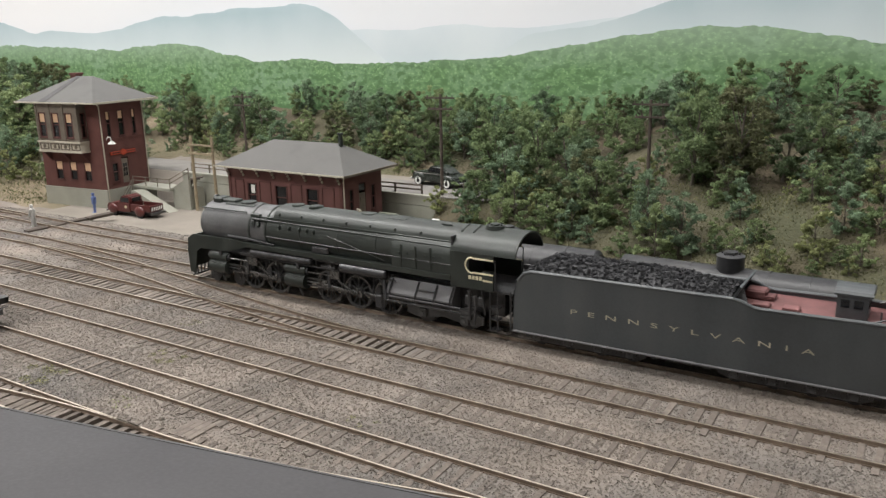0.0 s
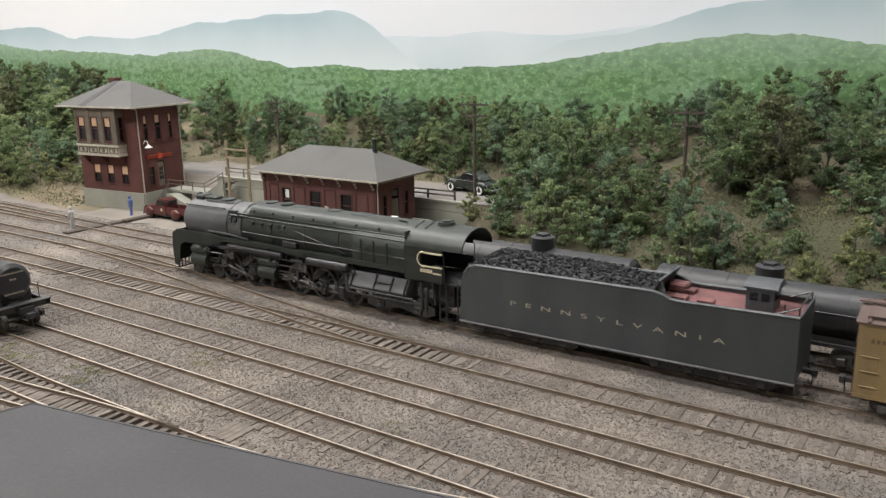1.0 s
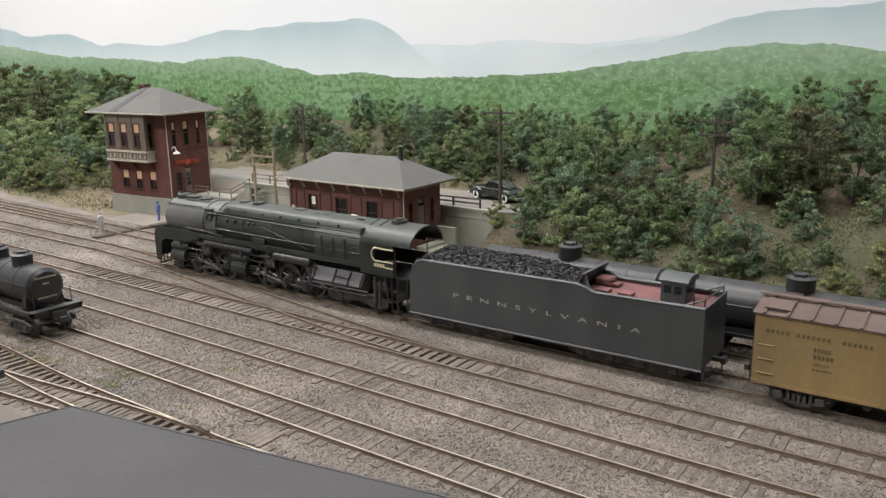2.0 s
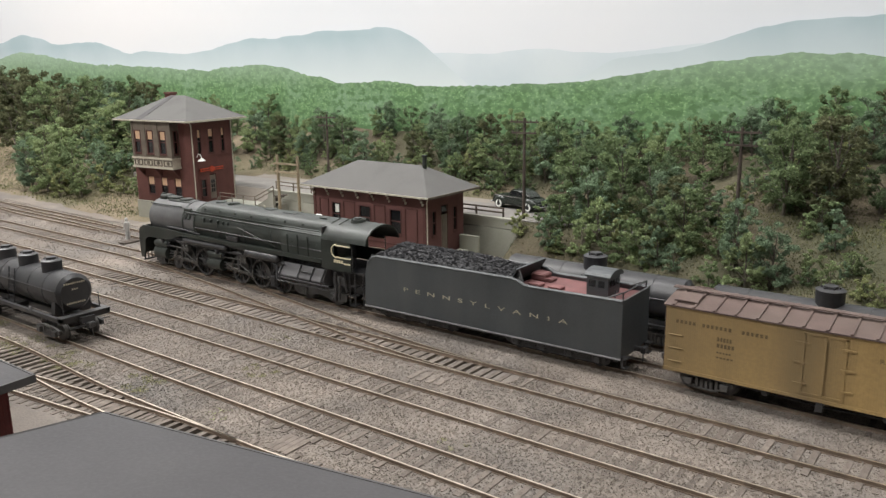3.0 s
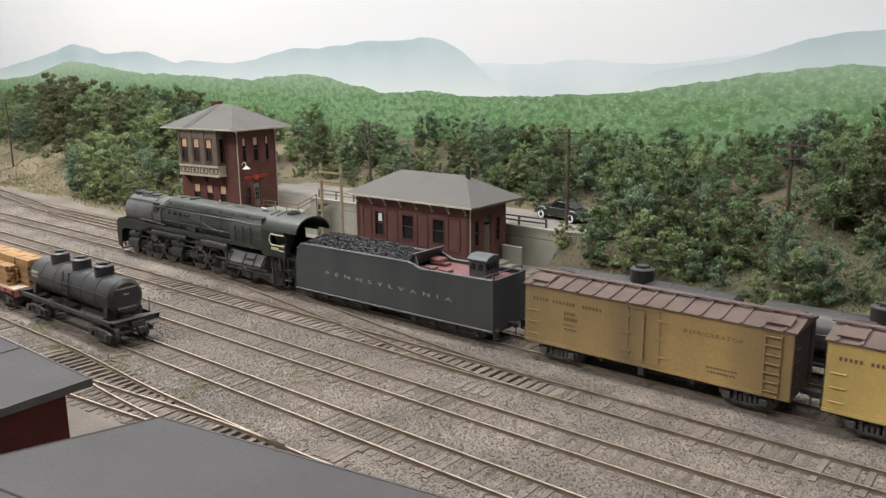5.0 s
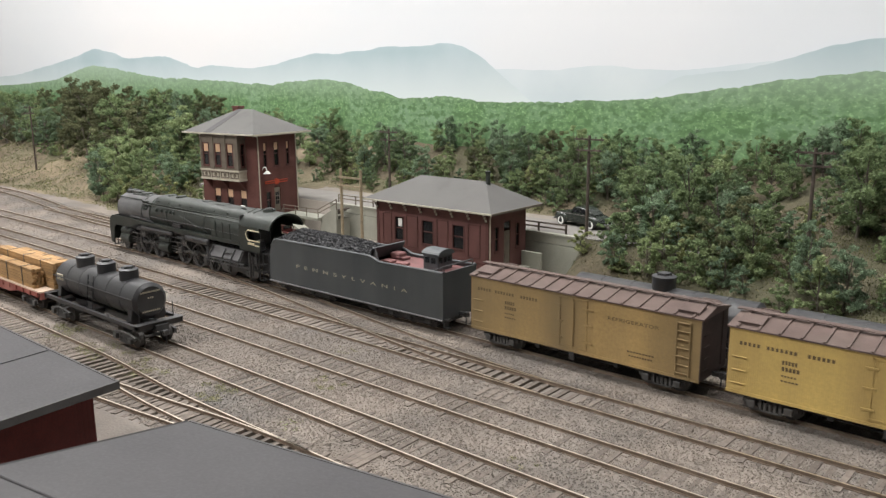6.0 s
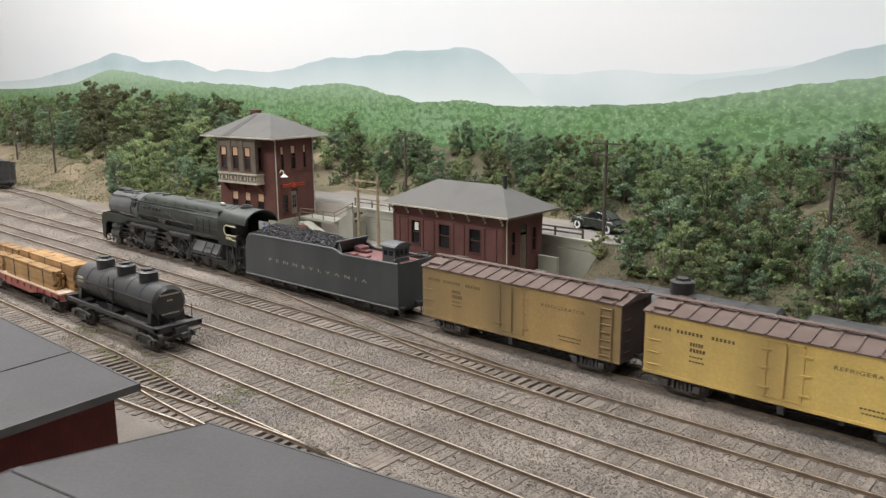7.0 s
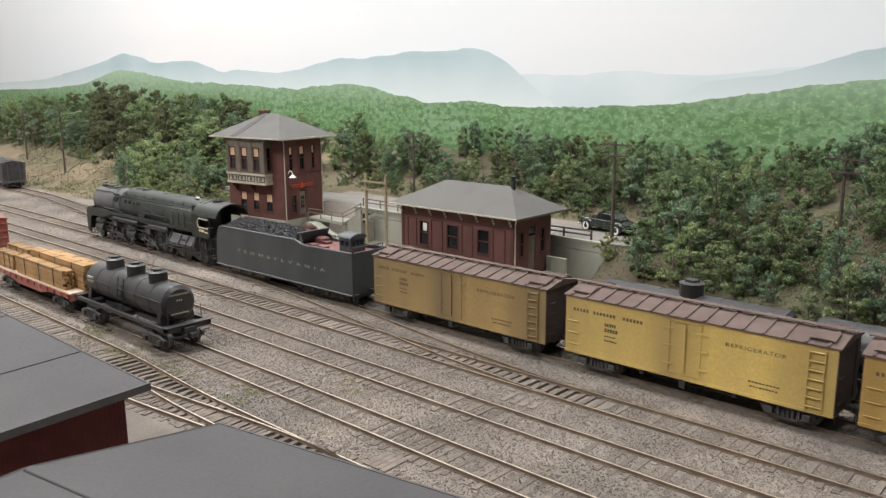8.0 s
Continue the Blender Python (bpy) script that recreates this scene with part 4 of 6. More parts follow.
def tender(x):
    t = thing("tender", "long dark green-black coal tender with pale lettering", "tender", x, T4, 0)
    side = [(0, 7.8), (170, 9.0), (170, 38.6), (118, 37.6), (114, 37.9), (110, 39.6), (106, 40.5), (10, 39.4), (6, 38.2), (2.6, 34), (0.8, 28)]
    for s in (-1, 1):
        y0, y1 = sorted((s * 15.7, s * 16.5))
        part("side_sheet", prism(bm_new(), side, "y", y0, y1), M_TENDER, t)
        bm = bm_new()
        top = [(2.6, 34), (6, 38.2), (10, 39.4), (106, 40.5), (110, 39.6), (114, 37.9), (118, 37.6), (170, 38.6)]
        for a, b in zip(top, top[1:]):
            rod(bm, (a[0], s * 15.9, a[1] - 0.4), (b[0], s * 15.9, b[1] - 0.4), 1.0, n=10)
        part("top_edge", bm, M_TENDER, t)
        part("bottom_rail", rod(bm_new(), (0, s * 16.6, 7.0), (170, s * 16.6, 8.2), 0.65, n=8), M_ASH, t, "dusty grey rail along the bottom edge")
    bm = box(bm_new(), 1.5, 2.5, -15.7, 15.7, 8, 33)
    box(bm, 169, 170, -15.7, 15.7, 9, 38.4)
    box(bm, 2, 169, -15.6, 15.6, 8, 10)
    part("end_sheet", bm, M_TENDER, t)
    # coal load
    g = np.random.default_rng(5)
    xs, ys = np.linspace(5, 104, 60), np.linspace(-15.6, 15.6, 22)
    v = []
    for yy in ys:
        for xx in xs:
            edge = 1 - (abs(yy) / 15.6) ** 2
            h = 38.0 + 6.5 * edge * smooth((xx - 3) / 16) * (1 - 0.55 * smooth((xx - 70) / 36)) + g.normal(0, 0.4)
            v.append((xx, yy, h))
    nx, ny = len(xs), len(ys)
    j, i = np.meshgrid(np.arange(ny - 1), np.arange(nx - 1), indexing="ij")
    a = (j * nx + i).ravel()
    heap = mesh_arrays("coal_load", v, np.stack([a, a + 1, a + nx + 1, a + nx], 1), M_COAL, t, "heap of black coal")
    n = 2600
    cx, cy = g.uniform(5, 104, n), g.uniform(-15.3, 15.3, n)
    edge = 1 - (np.abs(cy) / 15.6) ** 2
    sm = lambda q: np.clip(q, 0, 1) ** 2 * (3 - 2 * np.clip(q, 0, 1))
    cz = 38.2 + 6.5 * edge * sm((cx - 3) / 16) * (1 - 0.55 * sm((cx - 70) / 36)) + g.uniform(-0.2, 0.9, n)
    r = g.uniform(0.5, 1.15, n)
    base = np.array([(1, 0, 0), (-0.4, 0.9, 0), (-0.6, -0.8, 0), (0.1, 0, 0.9), (0, 0.1, -0.7)])
    vv = (base[None] + g.normal(0, 0.25, (n, 5, 3))) * r[:, None, None] + np.stack([cx, cy, cz], 1)[:, None]
    tri = np.array([(0, 1, 3), (1, 2, 3), (2, 0, 3), (1, 0, 4), (2, 1, 4), (0, 2, 4)])
    tagged(mesh_arrays("coal_rubble", vv.reshape(-1, 3), (tri[None] + 5 * np.arange(n)[:, None, None]).reshape(-1, 3), M_COAL, t), kind="stuff")
    bm = prism(bm_new(), [(103.5, 37), (104.5, 37), (109, 45.5), (108, 45.8)], "y", -15.5, 15.5)
    part("coal_bulkhead", bm, M_TENDER, t)
    part("bulkhead_gusset", prism(bm_new(), [(104.5, 37), (112, 37), (109, 45)], "y", -13.5, -12.7), M_ASH, t)
    # rear deck
    bm = box(bm_new(), 106, 169, -15.6, 15.6, 34.6, 35.6)
    part("rear_deck", bm, M_DECKRED, t, "faded red rear deck")
    for hx, hy in ((116, -7), (116, 6), (128, -7)):
        bm = box(bm_new(), hx - 3.5, hx + 3.5, hy - 3.5, hy + 3.5, 35.6, 37.4, 0.5)
        rod(bm, (hx - 3, hy - 3.8, 37.6), (hx + 3, hy - 3.8, 37.6), 0.4, n=6)
        part("water_hatch", bm, M_DECKRED, t)
    bm = box(bm_new(), 107, 116, 2, 10, 35.6, 40, 0.8)
    part("stoker_housing", bm, M_DECKRED, t)
    bm = bm_new()
    for k in range(8):
        box(bm, 112 + 4.0 * k, 114.6 + 4.0 * k, -14.5, -11.5, 35.7, 36.5)
    part("deck_cleats", bm, M_DECKRED, t)
    # lookout cabin
    bm = bm_new()
    box(bm, 145, 157, -6, 8, 35.6, 46)
    part("cabin_body", bm, M_TENDER, t)
    roof = [(-7, 45.6), (-7, 46.4)] + arc(1, 45.8, 8, 3.2, 170, 10, 8) + [(9, 46.4), (9, 45.6)]
    part("cabin_roof", prism(bm_new(), roof, "x", 144, 158.5), M_TENDER, t)
    for yw in (-4.4, -0.4, 3.6):
        part("cabin_window", box(bm_new(), 157.0, 157.3, yw, yw + 2.6, 40.6, 43.8), M_GLASS, t)
    for xw in (146.5, 151.6):
        part("cabin_window", box(bm_new(), xw, xw + 3.4, -6.3, -6.0, 40.4, 43.8), M_GLASS, t)
    bm = bm_new()
    for yy in (-14, 14):
        rod(bm, (160, yy, 38), (169, yy, 42), 0.4, n=5)
        rod(bm, (169, yy, 35), (169, yy, 42), 0.4, n=5)
    rod(bm, (169, -14, 42), (169, 14, 42), 0.4, n=5)
    rod(bm, (162, -8, 35), (162, -8, 41), 0.4, n=5)
    part("rear_railing", bm, M_GEAR, t)
    lettering(t, "PENNSYLVANIA", 30.6, 21.1, -16.56, 3.3, 2.2, M_LETTER, 109.0)
    # trucks
    for cx in (37, 132):
        bm = bm_new()
        for s in (-1, 1):
            y0, y1 = sorted((s * 11.8, s * 13.6))
            prism(bm, [(cx - 31, 4), (cx - 24, 2.6), (cx + 24, 2.6), (cx + 31, 4), (cx + 31, 7), (cx - 31, 7)], "y", y0, y1)
            for k in range(4):
                box(bm, cx - 27 + 16 * k - 2.2 + 3, cx - 27 + 16 * k + 2.2 + 3, s * 14.2 - 1.2, s * 14.2 + 1.2, 3.2, 7.2, 0.5)
        box(bm, cx - 28, cx + 28, -10, 10, 5, 8)
        part("truck_frame", bm, M_GEAR, t)
        for k in range(4):
            wheelset(t, cx - 24 + 16 * k, 5.0, 5.0)
    bm = box(bm_new(), 4, 166, -11.4, 11.4, 4.4, 8.2)
    for k in range(20):
        box(bm, 7 + 8.0 * k, 9.6 + 8.0 * k, -15.4, 15.4, 5.6, 8.0)
    part("underframe", bm, M_GEAR, t)
    for s in (-1, 1):
        bm = bm_new()
        for zz in (9, 14, 19, 24):
            rod(bm, (-1.6, s * 12, zz), (-1.6, s * 16, zz), 0.5, n=5)
        rod(bm, (-1.6, s * 12, 6), (-1.6, s * 12, 27), 0.5, n=5)
        rod(bm, (-1.6, s * 16, 6), (-1.6, s * 16, 27), 0.5, n=5)
        part("ladder", bm, M_GEAR, t)
        bm = box(bm_new(), 170, 173, s * 14 - 2, s * 14 + 2, 3.4, 4.2)
        box(bm, 170, 171, s * 14 - 2, s * 14 + 2, 3.4, 9.2)
        box(bm, 170, 173, s * 14 - 2, s * 14 + 2, 8.4, 9.2)
        part("rear_step", bm, M_GEAR, t)
    part("apron", box(bm_new(), -6, 2, -9, 9, 20, 21), M_GEAR, t)
    part("drawbar", box(bm_new(), -8, 2, -2, 2, 8, 12), M_GEAR, t)
    coupler(t, 170, 1, 9.8)
    ROLLING.append((t, x))
    return t


def reefer(x, m, label, ladder=M_YELLOW, writing=True):
    r = thing("refrigerator_car", label, "refrigerator car", x, T4, 0, 0, "refrigerator cars of the train")
    L = 142.0
    for s in (-1, 1):
        y0, y1 = sorted((s * 15.3, s * 16.1))
        part("side", box(bm_new(), 0.4, L - 0.4, y0, y1, 10.0, 40.6), m, r)
        y0, y1 = sorted((s * 15.9, s * 16.4))
        part("side_sill", box(bm_new(), 0.2, L - 0.2, y0, y1, 8.8, 10.3), m, r)
        part("eave_board", box(bm_new(), 0.2, L - 0.2, y0, y1, 39.9, 41.0), m, r)
        bm = bm_new()
        box(bm, 61.5, 79.0, y0 - 0.02 if s > 0 else y0, y1, 11.4, 12.2)
        for q in (61.5, 69.6, 78.2):
            box(bm, q, q + 0.9, min(s * 16.05, s * 16.5), max(s * 16.05, s * 16.5), 11.2, 39.2)
        box(bm, 61.5, 79.1, min(s * 16.05, s * 16.5), max(s * 16.05, s * 16.5), 38.3, 39.3)
        part("door_frame", bm, m, r)
        bm = bm_new()
        for zz in (15.5, 25, 34):
            for q in (58.5, 77.0):
                box(bm, q, q + 5.5, min(s * 16.4, s * 16.8), max(s * 16.4, s * 16.8), zz, zz + 0.9)
        rod(bm, (70.8, s * 16.9, 13), (70.8, s * 16.9, 37), 0.35, n=6)
        part("door_hardware", bm, m, r)
        bm = bm_new()
        for q in (L - 12.5, L - 5.5):
            rod(bm, (q, s * 16.9, 10), (q, s * 16.9, 39), 0.35, n=5)
        for k in range(7):
            rod(bm, (L - 12.5, s * 17.0, 12 + 4.3 * k), (L - 5.5, s * 17.0, 12 + 4.3 * k), 0.33, n=5)
        part("ladder", bm, ladder, r)
        for k in range(3):
            part("grab_iron", rod(bm_new(), (2.5, s * 16.6, 14 + 6.5 * k), (9.0, s * 16.6, 14 + 6.5 * k), 0.33, n=5), m, r)
        if s < 0 and writing:
            bm = bm_new()
            q = 5.4
            for w in (10, 15.5, 13.5):
                for k in range(int(w / 2.0)):
                    box(bm, q + 2.0 * k, q + 2.0 * k + 1.2, -16.2, -16.1, 32.9, 34.6)
                q += w + 2.4
            for zz, w in ((27.6, 7.0), (24.6, 8.2), (21.8, 7.0), (19.4, 8.0)):
                for k in range(5):
                    box(bm, 25 + w / 5 * k, 25 + w / 5 * k + w / 5 - 0.5, -16.22, -16.1, zz, zz + (1.9 if zz > 24 else 0.8))
            for k in range(9):
                box(bm, 103 + 1.7 * k, 104.2 + 1.7 * k, -16.22, -16.1, 16.4, 17.2)
                box(bm, 104 + 1.5 * k, 105.0 + 1.5 * k, -16.22, -16.1, 14.2, 15.0)
            part("lettering_strip", bm, M_DARKTEXT, r, "rows of small dark lettering bars")
            lettering(r, "REFRIGERATOR", 91, 31.4, -16.14, 2.7, 1.15, M_DARKTEXT, 28.5)
    for q0, q in ((0, -0.3), (L - 0.9, L + 0.1)):
        bm = box(bm_new(), q0, q0 + 0.9, -16.0, 16.0, 9.0, 40.8)
        for zz in (14, 20, 26, 32):
            rod(bm, (q, -13, zz), (q, -7, zz), 0.35, n=5)
        rod(bm, (q, 9, 12), (q, 9, 43), 0.45, n=6)
        part("car_end", bm, M_ENDBROWN, r)
    # roof with ribs, running board and ice hatches
    part("roof", prism(bm_new(), [(-16.9, 40.6), (-16.9, 41.3), (0, 44.6), (16.9, 41.3), (16.9, 40.6)], "x", -0.8, L + 0.8), M_ROOFBROWN, r)
    n = 15
    for k in range(n):
        q = 4 + (L - 8.8) * k / (n - 1)
        part("roof_rib", prism(bm_new(), [(-16.9, 41.2), (-16.9, 42.0), (0, 45.3), (16.9, 42.0), (16.9, 41.2), (0, 44.4)], "x", q - 0.6, q + 0.6), M_ROOFBROWN, r)
    bm = bm_new()
    for yy in (-1.9, -0.55, 0.8):
        box(bm, -2.2, L + 2.2, yy, yy + 1.15, 45.6, 46.1)
    part("running_board", bm, M_ROOFBROWN, r)
    for hx in (3, L - 14):
        for s in (-1, 1):
            bm = bm_new()
            y0, y1 = sorted((s * 5, s * 13.5))
            prism(bm, [(y0, 42.0 if s < 0 else 44.0), (y1, 44.0 if s < 0 else 42.0), (y1, 45.4 if s < 0 else 43.2), (y0, 43.2 if s < 0 else 45.4)], "x", hx, hx + 11)
            rod(bm, (hx + 1, s * 13.7, 43.4), (hx + 10, s * 13.7, 43.4), 0.35, n=5)
            part("ice_hatch", bm, M_ROOFBROWN, r)
    # underframe
    bm = box(bm_new(), 2, L - 2, -6, 6, 6.8, 9.2)
    prism(bm, [(34, 9.2), (44, 5.0), (L - 44, 5.0), (L - 34, 9.2)], "y", -4.5, 4.5)
    box(bm, 84, 93, -10, -3, 4.4, 8.8, 0.4)
    rod(bm, (66, -8, 6.6), (84, -8, 6.6), 0.5, n=6)
    box(bm, 1, L - 1, -15.4, 15.4, 8.6, 10)
    for q in (47, 70, 96):
        box(bm, q - 1.2, q + 1.2, -15, 15, 6.0, 9)
    rod(bm, (52, -5, 6), (66, -5, 6), 2.4, n=12)
    box(bm, 68.6, 71.6, -16.4, -14.6, 4.6, 9)
    rod(bm, (20, -11, 7), (70, -11, 5), 0.4, n=5)
    rod(bm, (70, -11, 5), (122, -11, 7), 0.4, n=5)
    part("underframe", bm, M_GEAR, r)
    for q in (20.5, L - 20.5):
        freight_truck(r, q)
    coupler(r, 0, -1)
    coupler(r, L, 1)
    ROLLING.append((r, x))
    return r


def tank_body(parent, x0, x1, cz, rad, domes, dome_r, dome_h, m):
    bm = rod(bm_new(), (x0 + 2, 0, cz), (x1 - 2, 0, cz), rad, n=36)
    for a, b in ((x0, x0 + 2), (x1, x1 - 2)):
        rod(bm, (a, 0, cz), (b, 0, cz), rad * 0.80, rad, n=36)
    part("tank", bm, m, parent, smooth=True)
    for k in range(1, 6):
        q = x0 + (x1 - x0) * k / 6
        part("tank_band", rod(bm_new(), (q - 0.35, 0, cz), (q + 0.35, 0, cz), rad + 0.22, n=36), m, parent, smooth=True)
    for dx in domes:
        bm = rod(bm_new(), (dx, 0, cz + rad - 1.8), (dx, 0, cz + rad + dome_h), dome_r, n=24)
        rod(bm, (dx, 0, cz + rad + dome_h), (dx, 0, cz + rad + dome_h + 0.8), dome_r + 0.25, dome_r * 0.8, n=24)
        part("dome", bm, m, parent, smooth=True)
        cover = part("dome_cover", rod(bm_new(), (dx, 0, cz + rad + dome_h + 0.7), (dx, 0, cz + rad + dome_h + 2.0), dome_r * 0.5, n=14), m, parent)
        for a in range(0, 360, 60):
            bx_, by_ = dx + dome_r * 0.62 * math.cos(radians(a)), dome_r * 0.62 * math.sin(radians(a))
            part("dome_bolt", rod(bm_new(), (bx_, by_, cz + rad + dome_h), (bx_, by_, cz + rad + dome_h + 1.8), 0.45, n=6), m, cover)


def three_dome_tank(x):
    t = thing("tank_car", "black weathered three-dome tank car parked in the yard", "tank car", x, T1, 0)
    bm = box(bm_new(), -62, 62, -4, 4, 10.5, 14)
    for s in (-1, 1):
        y0, y1 = sorted((s * 13.2, s * 15.2))
        box(bm, -59, 59, y0, y1, 13.0, 15.2)
    for q in (-59, 56.5):
        box(bm, q, q + 2.5, -15.2, 15.2, 11.8, 15.2)
        box(bm, q - 1, q + 4, -15, 15, 15.2, 15.7)
    for q in (-40, 0, 40):
        box(bm, q - 1.4, q + 1.4, -13.5, 13.5, 11.5, 14)
    part("underframe", bm, M_TANK, t)
    tank_body(t, -51, 51, 26.3, 11.0, (-27.5, 0, 27.5), 5.7, 5.0, M_TANK)
    for q in (-45, 45):
        part("tank_saddle", prism(bm_new(), [(-11.5, 15), (-10.5, 22), (-6, 17.2), (6, 17.2), (10.5, 22), (11.5, 15)], "x", q - 2, q + 2), M_TANK, t)
    bm = bm_new()
    for s in (-1, 1):
        rod(bm, (-50, s * 11.8, 29), (50, s * 11.8, 29), 0.3, n=5)
        for q in (-3.5, 3.5):
            rod(bm, (q, s * 13.4, 14), (q, s * 10.4, 36), 0.35, n=5)
        for k in range(6):
            rod(bm, (-3.5, s * (13.2 - 0.45 * k), 16 + 3.3 * k), (3.5, s * (13.2 - 0.45 * k), 16 + 3.3 * k), 0.3, n=5)
    for q in (55.5,):
        rod(bm, (q, -11, 15), (q, -11, 25), 0.3, n=5)
        rod(bm, (q, 11, 15), (q, 11, 25), 0.3, n=5)
    rod(bm, (60, 9, 10), (60, 13.5, 10), 0.3, n=5)
    part("ladder", bm, M_TANK, t)
    bm = bm_new()
    for w, zz in ((13, 31.6), (4, 28.0), (12, 20.0)):
        for k in range(int(w / 1.3)):
            box(bm, 51.05, 51.2, -w / 2 + 1.3 * k, -w / 2 + 1.3 * k + 0.9, zz, zz + 1.0)
    part("lettering_strip", bm, M_LETTER, t, "rows of tiny faded lettering bars")
    part("placard", box(bm_new(), 26, 29, -15.6, -15.3, 14.6, 18.0), M_ASH, t, "small pale placard board")
    bm = bm_new()
    for zz in (29, 26.6):
        for k in range(5):
            box(bm, -46 + 1.7 * k, -44.8 + 1.7 * k, -11.4, -10.6, zz, zz + 1.4)
    part("side_lettering", bm, M_LETTER, t, "small faded lettering bars")
    for q in (-41, 41):
        freight_truck(t, q)
    coupler(t, -59, -1)
    coupler(t, 59, 1)
    return t


def single_dome_tank(x, label):
    t = thing("tank_car", label, "tank car", x, T5, 0, 0, "tank cars on the rear track")
    bm = box(bm_new(), -66, 66, -5, 5, 9.5, 13)
    for s in (-1, 1):
        box(bm, -66, 66, s * 13 - 1, s * 13 + 1, 11, 12.6)
    for q in (-66, 63.5):
        box(bm, q, q + 2.5, -15, 15, 10, 14)
    part("underframe", bm, M_TANK, t)
    tank_body(t, -57, 57, 25.2, 11.6, (0,), 6.8, 6.2, M_TANK)
    bm = bm_new()
    for s in (-1, 1):
        rod(bm, (-56, s * 12.4, 27), (56, s * 12.4, 27), 0.3, n=5)
        for q in (-3, 3):
            rod(bm, (q, s * 13, 12), (q, s * 10.5, 34), 0.35, n=5)
    part("handrail", bm, M_TANK, t)
    for q in (-46, 46):
        freight_truck(t, q)
    coupler(t, -66, -1)
    coupler(t, 66, 1)
    return t


def flat_car(x):
    f = thing("flat_car", "faded red flat car with a pale board deck", "flat car", x, T1, 0)
    L = 138.0
    for s in (-1, 1):
        y0, y1 = sorted((s * 14.6, s * 15.8))
        part("side_sill", prism(bm_new(), [(-L, 11), (-L, 14), (0, 14), (0, 11), (-34, 10.5), (-50, 7.6), (-92, 7.6), (-106, 10.5)], "y", y0, y1), M_FLATRED, f)
        for k in range(14):
            part("stake_pocket", box(bm_new(), -5 - 11.3 * k, -2.6 - 11.3 * k, min(s * 15.8, s * 16.7), max(s * 15.8, s * 16.7), 11.0, 14.0), M_FLATRED, f)
    part("deck", box(bm_new(), -L, 0, -15.8, 15.8, 14.0, 15.0), M_DECKWOOD, f, "pale weathered board deck")
    bm = box(bm_new(), -1.6, 0.3, -15.8, 15.8, 9.5, 14)
    box(bm, -L, -L + 1.6, -15.8, 15.8, 9.5, 14)
    box(bm, -L, 0, -5, 5, 8.5, 14)
    part("end_sill", bm, M_FLATRED, f)
    for q in (-22, -L + 22):
        freight_truck(f, q)
    coupler(f, 0, 1)
    return f


def lumber_bundle(x0, x1, y0, y1, z0, z1, ny, nz):
    """A strapped stack of boards, each board a piece."""
    b = thing("lumber_bundle", "strapped bundle of fresh orange-brown lumber on the flat car", "lumber bundle", x0, y0, z0, 0, "lumber bundles on the flat car")
    dy, dz = (y1 - y0) / ny, (z1 - z0) / nz
    me = None
    for i in range(ny):
        for k in range(nz):
            bm = box(bm_new(), 0, x1 - x0, 0.14, dy - 0.14, 0.12, dz - 0.12)
            if me is None:
                ob = part("board", bm, M_LUMBER, b)
                me = ob.data
            else:
                bm.free()
                ob = new("board", me)
                ob.parent = b
            ob.matrix_basis = pose(random.uniform(-1.6, 1.6) * MM, i * dy * MM, k * dz * MM)
    for q in (0.2, 0.5, 0.8):
        xx = (x1 - x0) * q
        bm = bm_new()
        box(bm, xx - 0.4, xx + 0.4, -0.25, ny * dy + 0.25, nz * dz, nz * dz + 0.2)
        box(bm, xx - 0.4, xx + 0.4, -0.25, 0.0, 0, nz * dz)
        part("strap", bm, M_GEAR, b, "dark steel strap")
    return b


steam_engine(-386.5)
tender(-153.5)
reefer(38.1, M_YELLOW_DIRTY, "sooty weathered yellow wooden refrigerator car with brown roof", M_YELLOW_DIRTY)
reefer(193.0, M_YELLOW, "bright yellow wooden refrigerator car with dusty brown roof")
reefer(344.5, M_ORANGE, "orange-yellow wooden refrigerator car with brown roof", M_ORANGE)
three_dome_tank(-476.0)
single_dome_tank(-189.0, "black single-dome tank car parked on the rear track")
single_dome_tank(-189.0 + 141.5 - 15.5, "black single-dome tank car coupled on the rear track")
flat_car(-541.0)
lumber_bundle(-636, -553, T1 - 14.5, T1 - 7, 15.0, 28.5, 4, 6)

lumber_bundle(-678, -643, T1 - 14.0, T1 - 6.5, 15.0, 27.5, 3, 5)
lumber_bundle(-630, -540, T1 - 6, T1 + 2.0, 15.0, 33.0, 4, 8)
lumber_bundle(-678, -636, T1 - 5.5, T1 + 3, 15.0, 31.0, 4, 7)
lumber_bundle(-624, -545, T1 + 3.5, T1 + 12.5, 15.0, 30.5, 4, 7)


def box_car(x1, y, m, label, length=140.0, high=42.0):
    b = thing("freight_car", label, "freight car", x1, y, 0)
    part("body", box(bm_new(), -length, 0, -15.6, 15.6, 10, high, 0.4), m, b)
    part("roof", prism(bm_new(), [(-16, high), (-16, high + 0.6), (0, high + 3), (16, high + 0.6), (16, high)], "x", -length - 0.5, 0.5), m, b)
    for k in range(5):
        part("end_rib", box(bm_new(), 0, 0.8, -14.6, 14.6, 13 + 6 * k, 14.6 + 6 * k, 0.2), m, b)
    part("underframe", box(bm_new(), -length + 2, -2, -6, 6, 7, 10), M_GEAR, b)
    for q in (-20, -length + 20):
        freight_truck(b, q)
    coupler(b, 0, 1)
    return b


